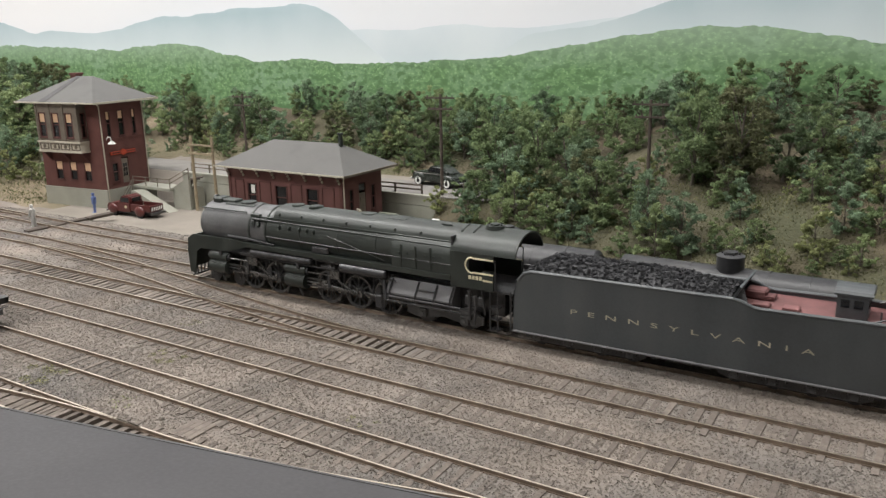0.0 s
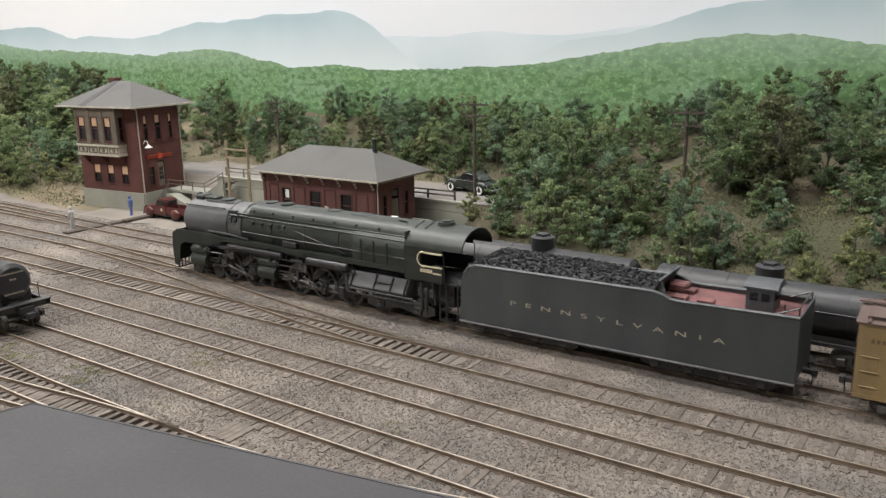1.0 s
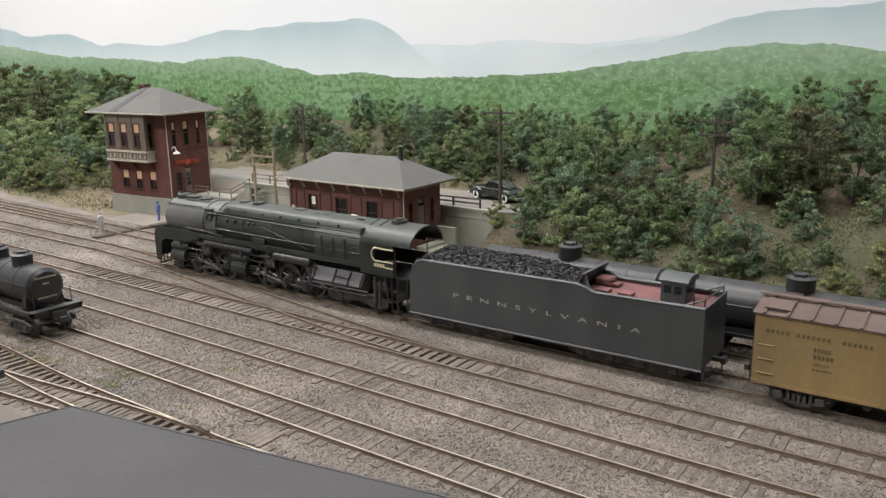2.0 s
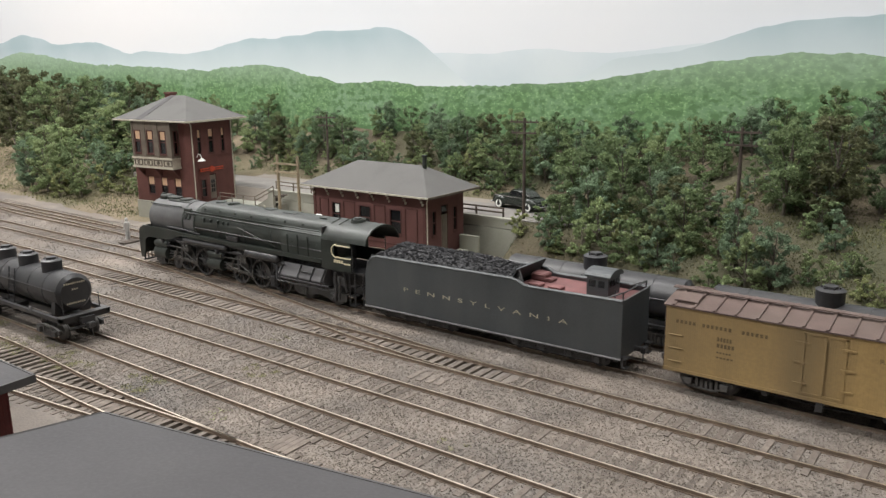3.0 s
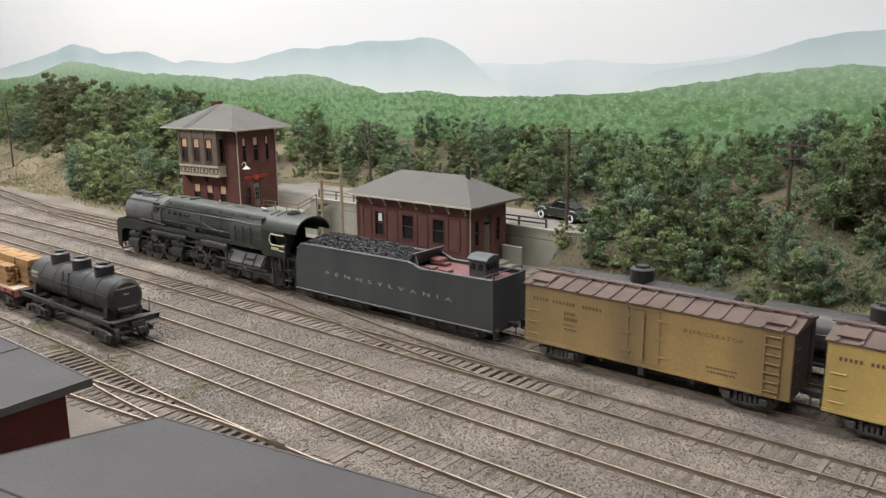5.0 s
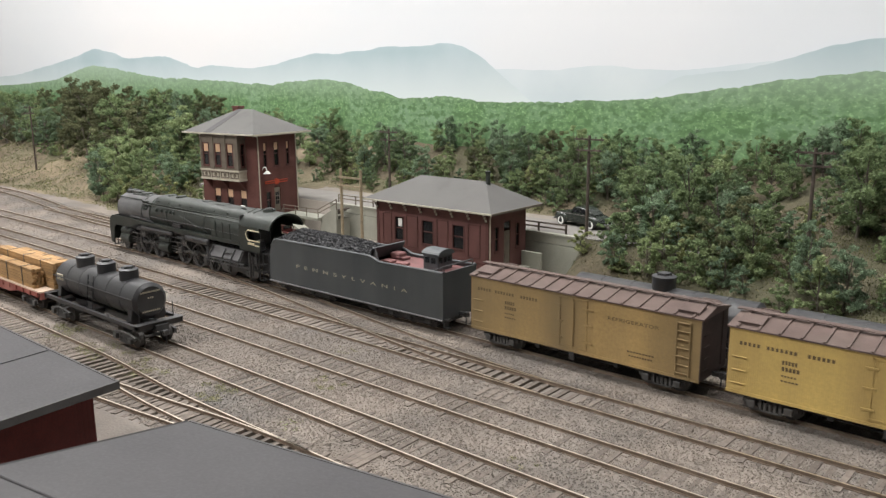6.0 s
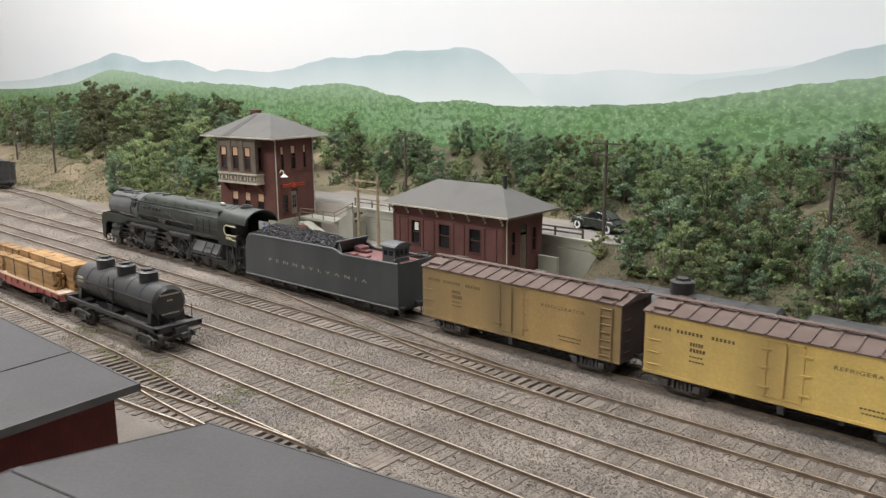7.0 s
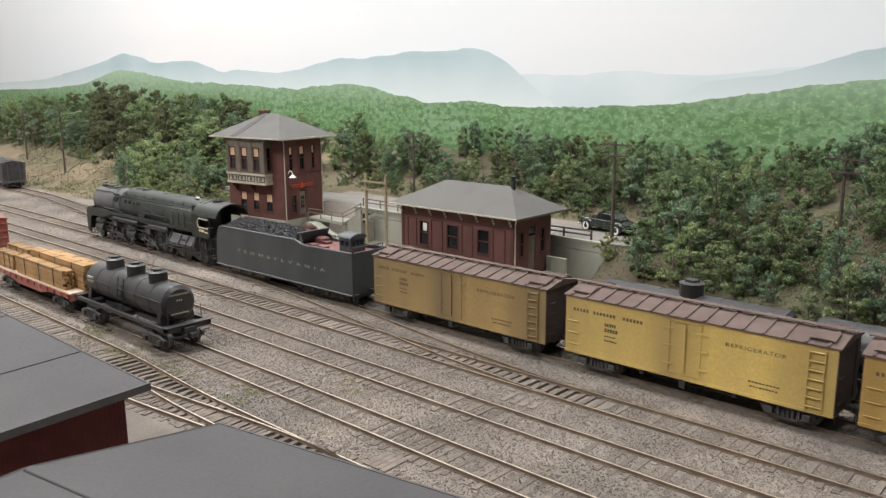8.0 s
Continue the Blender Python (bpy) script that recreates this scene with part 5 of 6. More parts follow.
def hopper_car(x1, y, rz):
    h = thing("hopper_car", "dusty dark grey coal hopper car on the far track", "hopper car", x1, y, 0, rz)
    bm = bm_new()
    for s in (-1, 1):
        box(bm, -110, 0, s * 15.2 - 0.5, s * 15.2 + 0.5, 12, 38)
        for k in range(8):
            box(bm, -108 + 15 * k, -106 + 15 * k, min(s * 15.6, s * 16.6), max(s * 15.6, s * 16.6), 12, 38)
    part("side", bm, M_TRUCK, h)
    part("end_plate", box(bm_new(), -1.6, -1.0, -15, 15, 10, 36), M_GEAR, h)
    part("end_sheet", prism(bm_new(), [(-0.8, 38), (0, 38), (-18, 16), (-19, 16)], "y", -15, 15), M_ASH, h)
    bm = bm_new()
    for yy in (-15, -8, 8, 15):
        box(bm, -1.2, 0.2, yy - 0.7, yy + 0.7, 9, 38)
    box(bm, -2, 0.6, -15.6, 15.6, 8, 11)
    part("end_post", bm, M_TRUCK, h)
    xs = np.linspace(-108, -3, 30)
    ys = np.linspace(-14.6, 14.6, 12)
    v = [(x, y_, 37 + 5 * (1 - (y_ / 15) ** 2) * (0.75 + 0.25 * math.sin(x * 0.2)) + random.uniform(-0.5, 0.5)) for y_ in ys for x in xs]
    j, i = np.meshgrid(np.arange(11), np.arange(29), indexing="ij")
    a = (j * 30 + i).ravel()
    mesh_arrays("coal_load", v, np.stack([a, a + 1, a + 31, a + 30], 1), M_COAL, h)
    part("underframe", box(bm_new(), -108, -2, -6, 6, 8, 16), M_GEAR, h)
    for q in (-18, -92):
        freight_truck(h, q)
    coupler(h, 0, 1)
    return h


box_car(-730, T1, M_FLATRED, "faded red freight car at the end of the yard")
hopper_car(-1280, 517, -6)

# ---- station depot ----
def window_unit(parent, plane, a0, a1, z0, z1, face, out, trim, blind=None, sash=True, glass=M_GLASS):
    """A window set into a wall: plane 'y' lies in a wall along x, 'x' in a wall along y; out is the side that it looks to."""
    def bx(bm, u0, u1, w0, w1, c0, c1):
        d0, d1 = sorted((face + out * w0, face + out * w1))
        if plane == "y":
            return box(bm, u0, u1, d0, d1, c0, c1)
        return box(bm, d0, d1, u0, u1, c0, c1)
    t = 0.9
    w = part("window", bx(bm_new(), a0, a1, -1.0, -0.8, z0, z1), glass, parent, "dark window pane")
    bm = bm_new()
    for u0, u1, c0, c1 in ((a0 - t, a0, z0 - t, z1 + t), (a1, a1 + t, z0 - t, z1 + t), (a0, a1, z1, z1 + t), (a0, a1, z0 - t, z0)):
        bx(bm, u0, u1, -1.0, 0.45, c0, c1)
    if sash:
        zm = z0 + (z1 - z0) * 0.52
        bx(bm, a0, a1, -0.8, -0.2, zm - 0.4, zm + 0.4)
    part("window_frame", bm, trim, w)
    part("window_sill", bx(bm_new(), a0 - 1.2, a1 + 1.2, 0.0, 1.0, z0 - t - 0.8, z0 - t), trim, w)
    if blind:
        part("window_blind", bx(bm_new(), a0 + 0.2, a1 - 0.2, -0.75, -0.55, z0 + (z1 - z0) * blind, z1 - 0.2), M_BLIND, w, "peach roller blind coloured as if warmly lit")
    return w


def wall_with_openings(u0, u1, z0, z1, holes):
    """Boxes (u0, u1, z0, z1) that fill a wall around its openings, which share no columns."""
    out, u = [], u0
    for a, b, c, d in sorted(holes):
        out += [(u, a, z0, z1), (a, b, z0, c), (a, b, d, z1)]
        u = b
    out.append((u, u1, z0, z1))
    return [o for o in out if o[1] - o[0] > 0.01 and o[3] - o[2] > 0.01]


def depot():
    d = thing("depot", "small brown-red wooden railway depot with grey hip roof", "depot", -377.5, 559, -3)
    W, D, H = 125.0, 52.0, 49.0
    front_holes = [(-103.5, -92.5, 17, 39), (-71.5, -58, 17.5, 39), (-37.5, -24.5, 18, 39)]
    for a, b, c, e in wall_with_openings(-W, 0, -7, H, front_holes):
        part("front_wall", box(bm_new(), a, b, 0, 1.5, c, e), M_DEPOT, d)
    side_holes = [(8, 14, 18, 39), (21, 30, 4, 42), (37, 43, 18, 39)]
    bm = bm_new()
    for a, b, c, e in wall_with_openings(1.5, D, -7, H, side_holes):
        box(bm, -1.5, 0, a, b, c, e)
    part("side_wall", bm, M_DEPOT, d)
    part("side_wall", box(bm_new(), -W, -W + 1.5, 1.5, D, -7, H), M_DEPOT, d)
    part("back_wall", box(bm_new(), -W + 1.5, -1.5, D - 1.5, D, -7, H), M_DEPOT, d)
    part("inner_floor", box(bm_new(), -W + 1.6, -1.6, 1.6, D - 1.6, 0, 2), M_TRIMGREY, d)
    for a, b, c, e in front_holes:
        window_unit(d, "y", a + 0.9, b - 0.9, c + 0.9, e - 0.9, 0, -1, M_TRIMRED)
    for a, b, c, e in (side_holes[0], side_holes[2]):
        window_unit(d, "x", a + 0.9, b - 0.9, c + 0.9, e - 0.9, 0, 1, M_TRIMRED)
    part("window_notice", box(bm_new(), -99.5, -95, 0.2, 0.5, 30, 37), M_WHITE, d, "white paper notice in the window")
    door = part("door", box(bm_new(), -1.0, -0.4, 21.4, 29.6, 4, 34), M_TRIMGREY, d, "grey-green panelled door")
    for zz in (7, 20):
        part("door_panel", box(bm_new(), -0.4, -0.1, 23, 28, zz, zz + 10.5), M_TRIMGREY, door)
    part("door_pane", box(bm_new(), -1.0, -0.6, 22, 29, 36, 41), M_GLASS, door)
    # raised panels between the windows
    for a, b in ((-118, -107), (-89.5, -76), (-54.5, -42), (-21, -8)):
        bm = bm_new()
        for u0, u1, c0, c1 in ((a, a + 0.8, 13, 41), (b - 0.8, b, 13, 41), (a + 0.8, b - 0.8, 40.2, 41), (a + 0.8, b - 0.8, 13, 13.8)):
            box(bm, u0, u1, -0.6, 0, c0, c1)
        part("wall_panel", bm, M_TRIMRED, d)
    part("water_table", box(bm_new(), -W - 0.6, 0.6, -0.9, 0, 9.0, 10.2), M_TRIMRED, d)
    part("corner_board", box(bm_new(), -2.4, 0.5, -0.5, 0.0, -7, H), M_TRIMRED, d)
    part("corner_board", box(bm_new(), -W - 0.5, -W + 2.4, -0.5, 0.0, -7, H), M_TRIMRED, d)
    # roof: hip, with thin pale fascia
    x0, x1, y0, y1, ze, zr = -W - 8.0, 9.0, -8.5, D + 12.0, 52.8, 72.5
    ym = (y0 + y1) / 2
    bm = bm_new()
    c = [bm.verts.new(p) for p in ((x0, y0, ze), (x1, y0, ze), (x1, y1, ze), (x0, y1, ze))]
    r0, r1 = bm.verts.new((x0 + 37, ym, zr)), bm.verts.new((x1 - 33, ym, zr))
    for f in ((c[0], c[1], r1, r0), (c[1], c[2], r1), (c[2], c[3], r0, r1), (c[3], c[0], r0)):
        bm.faces.new(f)
    lo = [bm.verts.new(v.co - Vector((0, 0, 1.0))) for v in c]
    for k in range(4):
        bm.faces.new((c[k], c[(k + 1) % 4], lo[(k + 1) % 4], lo[k]))
    bm.faces.new(lo)
    part("roof", bm, M_SHINGLE, d)
    bm = bm_new()
    box(bm, x0 - 0.3, x1 + 0.3, y0 - 0.6, y0 - 0.02, ze - 1.2, ze + 0.15)
    part("fascia", bm, M_CREAM, d, "pale cream roof edge")
    part("fascia", box(bm_new(), x1 + 0.02, x1 + 0.6, y0, y1, ze - 1.6, ze + 0.2), M_TRIMGREY, d)
    part("gutter", box(bm_new(), x0 - 0.6, x0 - 0.02, y0, y1, ze - 1.6, ze + 0.2), M_TRIMGREY, d)
    part("soffit_beam", box(bm_new(), -W, 0, 0, D, H, ze - 1.05), M_TRIMRED, d)
    for k in range(8):
        bx_ = -W + 1.5 + k * (W - 3) / 7
        bm = bm_new()
        for j, (dy, dz) in enumerate(((-4.6, 50.6), (-3.0, 48.0), (-1.4, 45.4))):
            ball(bm, (bx_, dy, dz), 1.15, 0.9, 1, 1.1, n=4)
        box(bm, bx_ - 0.5, bx_ + 0.5, -5.6, 0, 50.4, 51.6)
        part("bracket", bm, M_CREAM, d, "small cream scrolled bracket")
    part("stovepipe", rod(bm_new(), (-21, ym - 1, 66), (-21, ym - 1, 80.2), 1.9, n=14), M_BLACK, d, "black stovepipe", smooth=True)
    part("stovepipe_cap", rod(bm_new(), (-21, ym - 1, 80), (-21, ym - 1, 81.2), 2.4, n=14), M_BLACK, d)
    bm = rod(bm_new(), (2.6, -1.0, -6), (2.6, -1.0, 48), 0.5, n=8)
    rod(bm, (2.6, -1.0, 48), (7.5, -6, 51), 0.5, n=8)
    part("downspout", bm, M_CREAM, d, "cream downspout")
    return d


depot()
steps = thing("depot_steps", "low grey concrete steps beside the depot door", "steps", -376, 572, -8.5)
for k in range(3):
    part("step", box(bm_new(), 0.6, 22 - 6 * k, 2, 30, 2.6 * k, 2.6 * k + 2.6, 0.2), M_CONCRETE, steps)
part("side_slab", box(bm_new(), 0.6, 20, 30, 33, -0.5, 20, 0.3), M_CONCRETE, steps)


# ---- signal tower ----
def tower():
    t = thing("signal_tower", "two-storey dark red brick signal tower with grey hip roof", "signal tower", -689.5, 570, -1, 6)
    W, D = 88.0, 57.0
    part("base", box(bm_new(), -W - 1.2, 1.2, -1.2, D + 1.2, -9, 11.0, 0.2), M_CONCRETE, t, "pale concrete foundation")
    lower = [(-70, -59, 18.5, 38.5), (-49.5, -39, 18.5, 38.5), (-29, -18, 18.5, 38.5)]
    for a, b, c, e in wall_with_openings(-W, 0, 11, 98, lower):
        part("front_wall", box(bm_new(), a, b, 0, 2, c, e), M_BRICK, t)
    side_low = [(9.5, 17.5, 17.5, 37), (22, 31, 15, 41)]
    bm = bm_new()
    for a, b, c, e in wall_with_openings(2, D, 11, 60, side_low):
        box(bm, -2, 0, a, b, c, e)
    side_up = [(8, 14, 63, 89), (23, 31, 63, 89), (41, 46.5, 63, 89)]
    for a, b, c, e in wall_with_openings(2, D, 60, 98, side_up):
        box(bm, -2, 0, a, b, c, e)
    part("side_wall", bm, M_BRICK, t)
    part("side_wall", box(bm_new(), -W, -W + 2, 2, D, 11, 98), M_BRICK, t)
    part("back_wall", box(bm_new(), -W + 2, -2, D - 2, D, 11, 98), M_BRICK, t)
    part("upper_floor", box(bm_new(), -W + 2.1, -2.1, 2.1, D - 2.1, 46, 48), M_TRIMGREY, t)
    for a, b, c, e in lower:
        window_unit(t, "y", a + 0.9, b - 0.9, c + 0.9, e - 0.9, 0, -1, M_TRIMRED, blind=0.5)
    window_unit(t, "x", 10.4, 16.6, 18.4, 36, 0, 1, M_TRIMRED)
    for a, b, c, e in side_up:
        window_unit(t, "x", a + 0.9, b - 0.9, c + 0.9, e - 0.9, 0, 1, M_TRIMRED, blind=0.68)
    part("belt_course", box(bm_new(), 0.0, 0.8, 0, D, 60.0, 61.4), M_BRICK, t)
    door = part("door", box(bm_new(), -1.2, -0.5, 22.6, 30.4, 15, 40), M_TRIMGREY, t, "grey-green door with small panes")
    for i, k in itertools.product((0, 1), (0, 1, 2)):
        part("door_pane", box(bm_new(), -0.6, -0.3, 24 + 2.8 * i, 26.2 + 2.8 * i, 22 + 4.6 * k, 25.8 + 4.6 * k), M_GLASS, door)
    # bay window on brackets
    bx0, bx1, by = -77.0, -17.0, -10.5
    holes = [(-72.5, -62.5, 63.5, 88), (-53.5, -43.5, 63.5, 88), (-34.5, -24.5, 63.5, 88)]
    bm = bm_new()
    for a, b, c, e in wall_with_openings(bx0, bx1, 59, 97, holes):
        box(bm, a, b, by, by + 1.4, c, e)
    box(bm, bx0, bx0 + 1.4, by + 1.4, 0, 59, 97)
    for a, b, c, e in wall_with_openings(by + 1.4, 0, 59, 97, [(-7.6, -1.6, 63.5, 88)]):
        box(bm, bx1 - 1.4, bx1, a, b, c, e)
    part("bay", bm, M_TRIMGREY, t, "grey-brown timber bay window")
    for a, b, c, e in holes:
        window_unit(t, "y", a + 0.9, b - 0.9, c + 0.9, e - 0.9, by, -1, M_TRIMRED, blind=0.62)
    window_unit(t, "x", -6.7, -2.5, 64.4, 87.1, bx1, 1, M_TRIMRED)
    for k in range(4):
        part("bay_post", box(bm_new(), -76.0 + 19.1 * k, -74.0 + 19.1 * k, by - 0.8, by, 59, 97), M_TRIMGREY, t)
    part("bay_floor", box(bm_new(), bx0 - 0.8, bx1 + 0.8, by - 1.0, 0, 48.5, 50.5), M_CREAM, t, "cream ledge under the bay")
    part("bay_ledge", box(bm_new(), bx0 - 0.8, bx1 + 0.8, by - 1.2, 0, 58.2, 60.0), M_CREAM, t)
    bm = box(bm_new(), bx0, bx1, by, 0, 50.5, 58.2)
    part("bay_skirt", bm, M_CREAM, t)
    for k in range(4):
        a = bx0 + 2 + 15.0 * k
        bm = bm_new()
        for u0, u1, c0, c1 in ((a, a + 1, 51.2, 57.6), (a + 11.5, a + 12.5, 51.2, 57.6), (a + 1, a + 11.5, 56.6, 57.6), (a + 1, a + 11.5, 51.2, 52.2)):
            box(bm, u0, u1, by - 0.7, by, c0, c1)
        rod(bm, (a + 6.2, by - 0.6, 54.4), (a + 6.2, by, 54.4), 1.9, n=10)
        part("bay_panel", bm, M_TRIMGREY, t)
    for a in (-75, -48, -21):
        part("bay_bracket", prism(bm_new(), [(0, 48.5), (by + 1, 48.5), (0, 38)], "x", a, a + 2), M_TRIMRED, t)
    # roof
    x0, x1, y0, y1, ze, zr = -W - 12.5, 11.0, -14.0, D + 13.0, 98.6, 122.0
    ym = (y0 + y1) / 2
    bm = bm_new()
    c = [bm.verts.new(p) for p in ((x0, y0, ze), (x1, y0, ze), (x1, y1, ze), (x0, y1, ze))]
    r0, r1 = bm.verts.new((x0 + 45, ym, zr)), bm.verts.new((x1 - 44, ym, zr))
    for f in ((c[0], c[1], r1, r0), (c[1], c[2], r1), (c[2], c[3], r0, r1), (c[3], c[0], r0)):
        bm.faces.new(f)
    lo = [bm.verts.new(v.co - Vector((0, 0, 1.2))) for v in c]
    for k in range(4):
        bm.faces.new((c[k], c[(k + 1) % 4], lo[(k + 1) % 4], lo[k]))
    bm.faces.new(lo)
    part("roof", bm, M_SHINGLE, t)
    part("fascia", box(bm_new(), x0 - 0.3, x1 + 0.3, y0 - 0.6, y0 - 0.02, ze - 1.3, ze + 0.2), M_CREAM, t, "pale cream roof edge")
    part("fascia", box(bm_new(), x1 + 0.02, x1 + 0.6, y0, y1, ze - 1.7, ze + 0.3), M_CREAM, t)
    bm = bm_new()
    u = (zr - ze) / (ym - y0)
    pts = [(-66, y0 + 0.5), (-56, y0 + 0.5), (-49, ym - 1), (-55, ym - 1)]
    top = [bm.verts.new((a, b, ze + (b - y0) * u + 0.35)) for a, b in pts]
    bot = [bm.verts.new((a, b, ze + (b - y0) * u + 0.02)) for a, b in pts]
    bm.faces.new(top)
    for k in range(4):
        bm.faces.new((top[k], top[(k + 1) % 4], bot[(k + 1) % 4], bot[k]))
    part("roof_patch", bm, M_SLATE, t, "dark stripe up the front roof slope")
    bm = box(bm_new(), -70, -61, ym + 4, ym + 12, 112, 124.5)
    box(bm, -70.8, -60.2, ym + 3.2, ym + 12.8, 123, 125)
    part("chimney", bm, M_BRICK, t)
    # sign, lamp, downspout
    bm = box(bm_new(), 0.3, 1.1, 9, 41, 45, 48.2)
    rod(bm, (0.3, 25, 46.6), (1.4, 25, 46.6), 3.2, n=16)
    part("name_board", bm, M_SIGN, t, "orange-red name board with a round centre")
    bm = bm_new()
    for k in range(9):
        box(bm, 1.1, 1.25, 11 + 1.3 * k, 11.9 + 1.3 * k, 46, 47.4)
        box(bm, 1.1, 1.25, 29 + 1.3 * k, 29.9 + 1.3 * k, 46, 47.4)
    part("lettering_strip", bm, M_TRIMRED, t)
    bm = bm_new()
    ring = [(0, 6, 60), (3, 6, 64), (6, 6, 63.5), (7.5, 6, 60)]
    for a, b in zip(ring, ring[1:]):
        rod(bm, a, b, 0.45, n=6)
    part("lamp_bracket", bm, M_WHITE, t)
    part("lamp_shade", rod(bm_new(), (7.5, 6, 57.2), (7.5, 6, 60), 4.2, 1.0, n=16), M_WHITE, t, "white enamel lamp shade")
    bm = rod(bm_new(), (0.9, 1.0, 0), (0.9, 1.0, 94), 0.6, n=8)
    rod(bm, (0.9, 1.0, 94), (6, -6, 97), 0.6, n=8)
    part("downspout", bm, M_CREAM, t, "cream downspout")
    part("downspout", rod(bm_new(), (0.9, D - 1, 0), (0.9, D - 1, 97), 0.6, n=8), M_CREAM, t)
    return t


tower()

# ---- retaining wall, landing, stairs, railings ----
wall = thing("retaining_wall", "pale concrete retaining wall along the raised road", "retaining wall", 0, 0, 0)
wall["kind"] = "structure"
for k, (a, b) in enumerate(((-640, -560), (-560, -480), (-480, -400), (-400, -332))):
    part("wall_panel", box(bm_new(), a + 0.2, b - 0.2, WALL_Y - 4, WALL_Y - 0.5, -11, 15.2), M_CONCRETE, wall)
    part("wall_panel", box(bm_new(), a + 0.2, b - 0.2, WALL_Y - 3.8, WALL_Y - 0.5, 15.8, 23.0), M_CONCRETE, wall)
part("coping", box(bm_new(), -640, -332, WALL_Y - 4.6, WALL_Y, 23.0, 24.6), M_CONCRETE, wall)
structure(link("road", box(bm_new(), -900, -230, WALL_Y + 6, WALL_Y + 62, 18, 22.4), M_ROAD), "grey road on the raised shelf behind the depot", "road")

land = thing("landing", "concrete landing with ramp and stairs beside the tower door", "landing", 0, 0, 0)
part("landing_slab", box(bm_new(), -684, -628, 596, 617, 9, 12, 0.3), M_CONCRETE, land)
part("landing_pier", box(bm_new(), -683, -671, 598, 615, -10.5, 9), M_CONCRETE, land)
part("stair_block", box(bm_new(), -631, -608, 606, 623, -10.5, 11.9, 0.3), M_CONCRETE, land)
part("stair_cheek", prism(bm_new(), [(-630, 12), (-606, 24.5), (-606, -10.5), (-630, -10.5)], "y", 602.0, 604.8), M_CONCRETE, land)
for k in range(5):
    part("stair_tread", box(bm_new(), -628 + 4.6 * k, -622.8 + 4.6 * k, 605, 620, 12.2 + 2.3 * k, 13.2 + 2.3 * k), M_POLE, land)
part("ramp", prism(bm_new(), [(-672, -10.5), (-612, -10.5), (-664, 8.5), (-672, 8.5)], "y", 584, 595.5), M_CONCRETE, land, "sloping concrete ramp")


def railing(pts, label, m, high=11.0, post_r=0.55):
    f = thing("railing", label, "railing")
    for x, y, z in pts:
        part("post", rod(bm_new(), (x, y, z - 2), (x, y, z + high), post_r, n=6), m, f)
    for a, b in zip(pts, pts[1:]):
        for h in (high - 0.6, high * 0.52):
            part("rail", rod(bm_new(), (a[0], a[1], a[2] + h), (b[0], b[1], b[2] + h), post_r * 0.8, n=6), m, f)
    return f


railing([(-683, 596.5, 12), (-664, 597, 12), (-646, 597, 12), (-629, 598, 12), (-606, 603, 24)], "weathered timber railing of the tower landing", M_TRIMGREY, 9.5)
railing([(-682, 594, 8), (-682, 580, -8)], "short sloping stair rail beside the tower", M_TRIMGREY, 9.5)
railing([(-632 + 26 * k, WALL_Y + 2, 24.2) for k in range(6)], "weathered timber railing on the retaining wall", M_TRIMGREY, 9.0, 0.75)
railing([(-404 + 27.5 * k, WALL_Y + 1.2, 23.5) for k in range(3)], "dark timber railing on the retaining wall by the road", M_POLE, 9.0, 0.95)

# ---- timber frame, poles ----
fr = thing("timber_frame", "tall timber frame with two crossbars", "timber frame", -584.5, 604, -9)
for x in (-14.3, 14.3):
    part("post", rod(bm_new(), (x, 0, 0), (x, 0, 74.0), 1.6, 1.4, n=8), M_WOOD, fr)
for z in (56.5, 64.8):
    part("crossbar", box(bm_new(), -17.5, 16.5, -1.8, -0.4, z, z + 1.6), M_WOOD, fr)


def utility_pole(x, y, z0, z1, arms=2, turn=8):
    p = thing("utility_pole", "dark creosoted utility pole with crossarms", "utility pole", x, y, z0 - 6, turn, "utility poles along the road")
    h = z1 - z0 + 6
    part("pole", rod(bm_new(), (0, 0, 0), (0, 0, h), 1.55, 1.1, n=10), M_POLE, p)
    for k in range(arms):
        zz = h - 4 - 9 * k
        part("crossarm", box(bm_new(), -13 + 2 * k, 13 - 2 * k, -1.7, -0.6, zz, zz + 1.4), M_POLE, p)
        for q in (-11, -6, 6, 11):
            part("insulator", rod(bm_new(), (q * (1 - 0.12 * k), -1.1, zz + 1.4), (q * (1 - 0.12 * k), -1.1, zz + 3.0), 0.55, 0.4, n=6), M_POLE, p)
    return p


utility_pole(-336.8, 642, 22, 107)
utility_pole(-158.3, 637, 28, 106.5)
utility_pole(-636, 712, 24, 97)
utility_pole(-1345, 620, 14, 112)
utility_pole(-1548, 640, 22, 104)


# ---- vehicles ----
def road_wheel(parent, x, y, r, w, white=False):
    wh = part("wheel", rod(bm_new(), (x, y - w / 2, r), (x, y + w / 2, r), r, n=18), M_RUBBER, parent, smooth=True)
    s = -1 if y < 0 else 1
    if white:
        part("whitewall", rod(bm_new(), (x, y + s * w / 2, r), (x, y + s * (w / 2 + 0.12), r), r * 0.82, n=18), M_WHITE, wh)
    part("hub", rod(bm_new(), (x, y + s * w / 2, r), (x, y + s * (w / 2 + 0.35), r), r * 0.45, n=12), M_RUBBER if white else M_PICKUP, wh)
    return wh


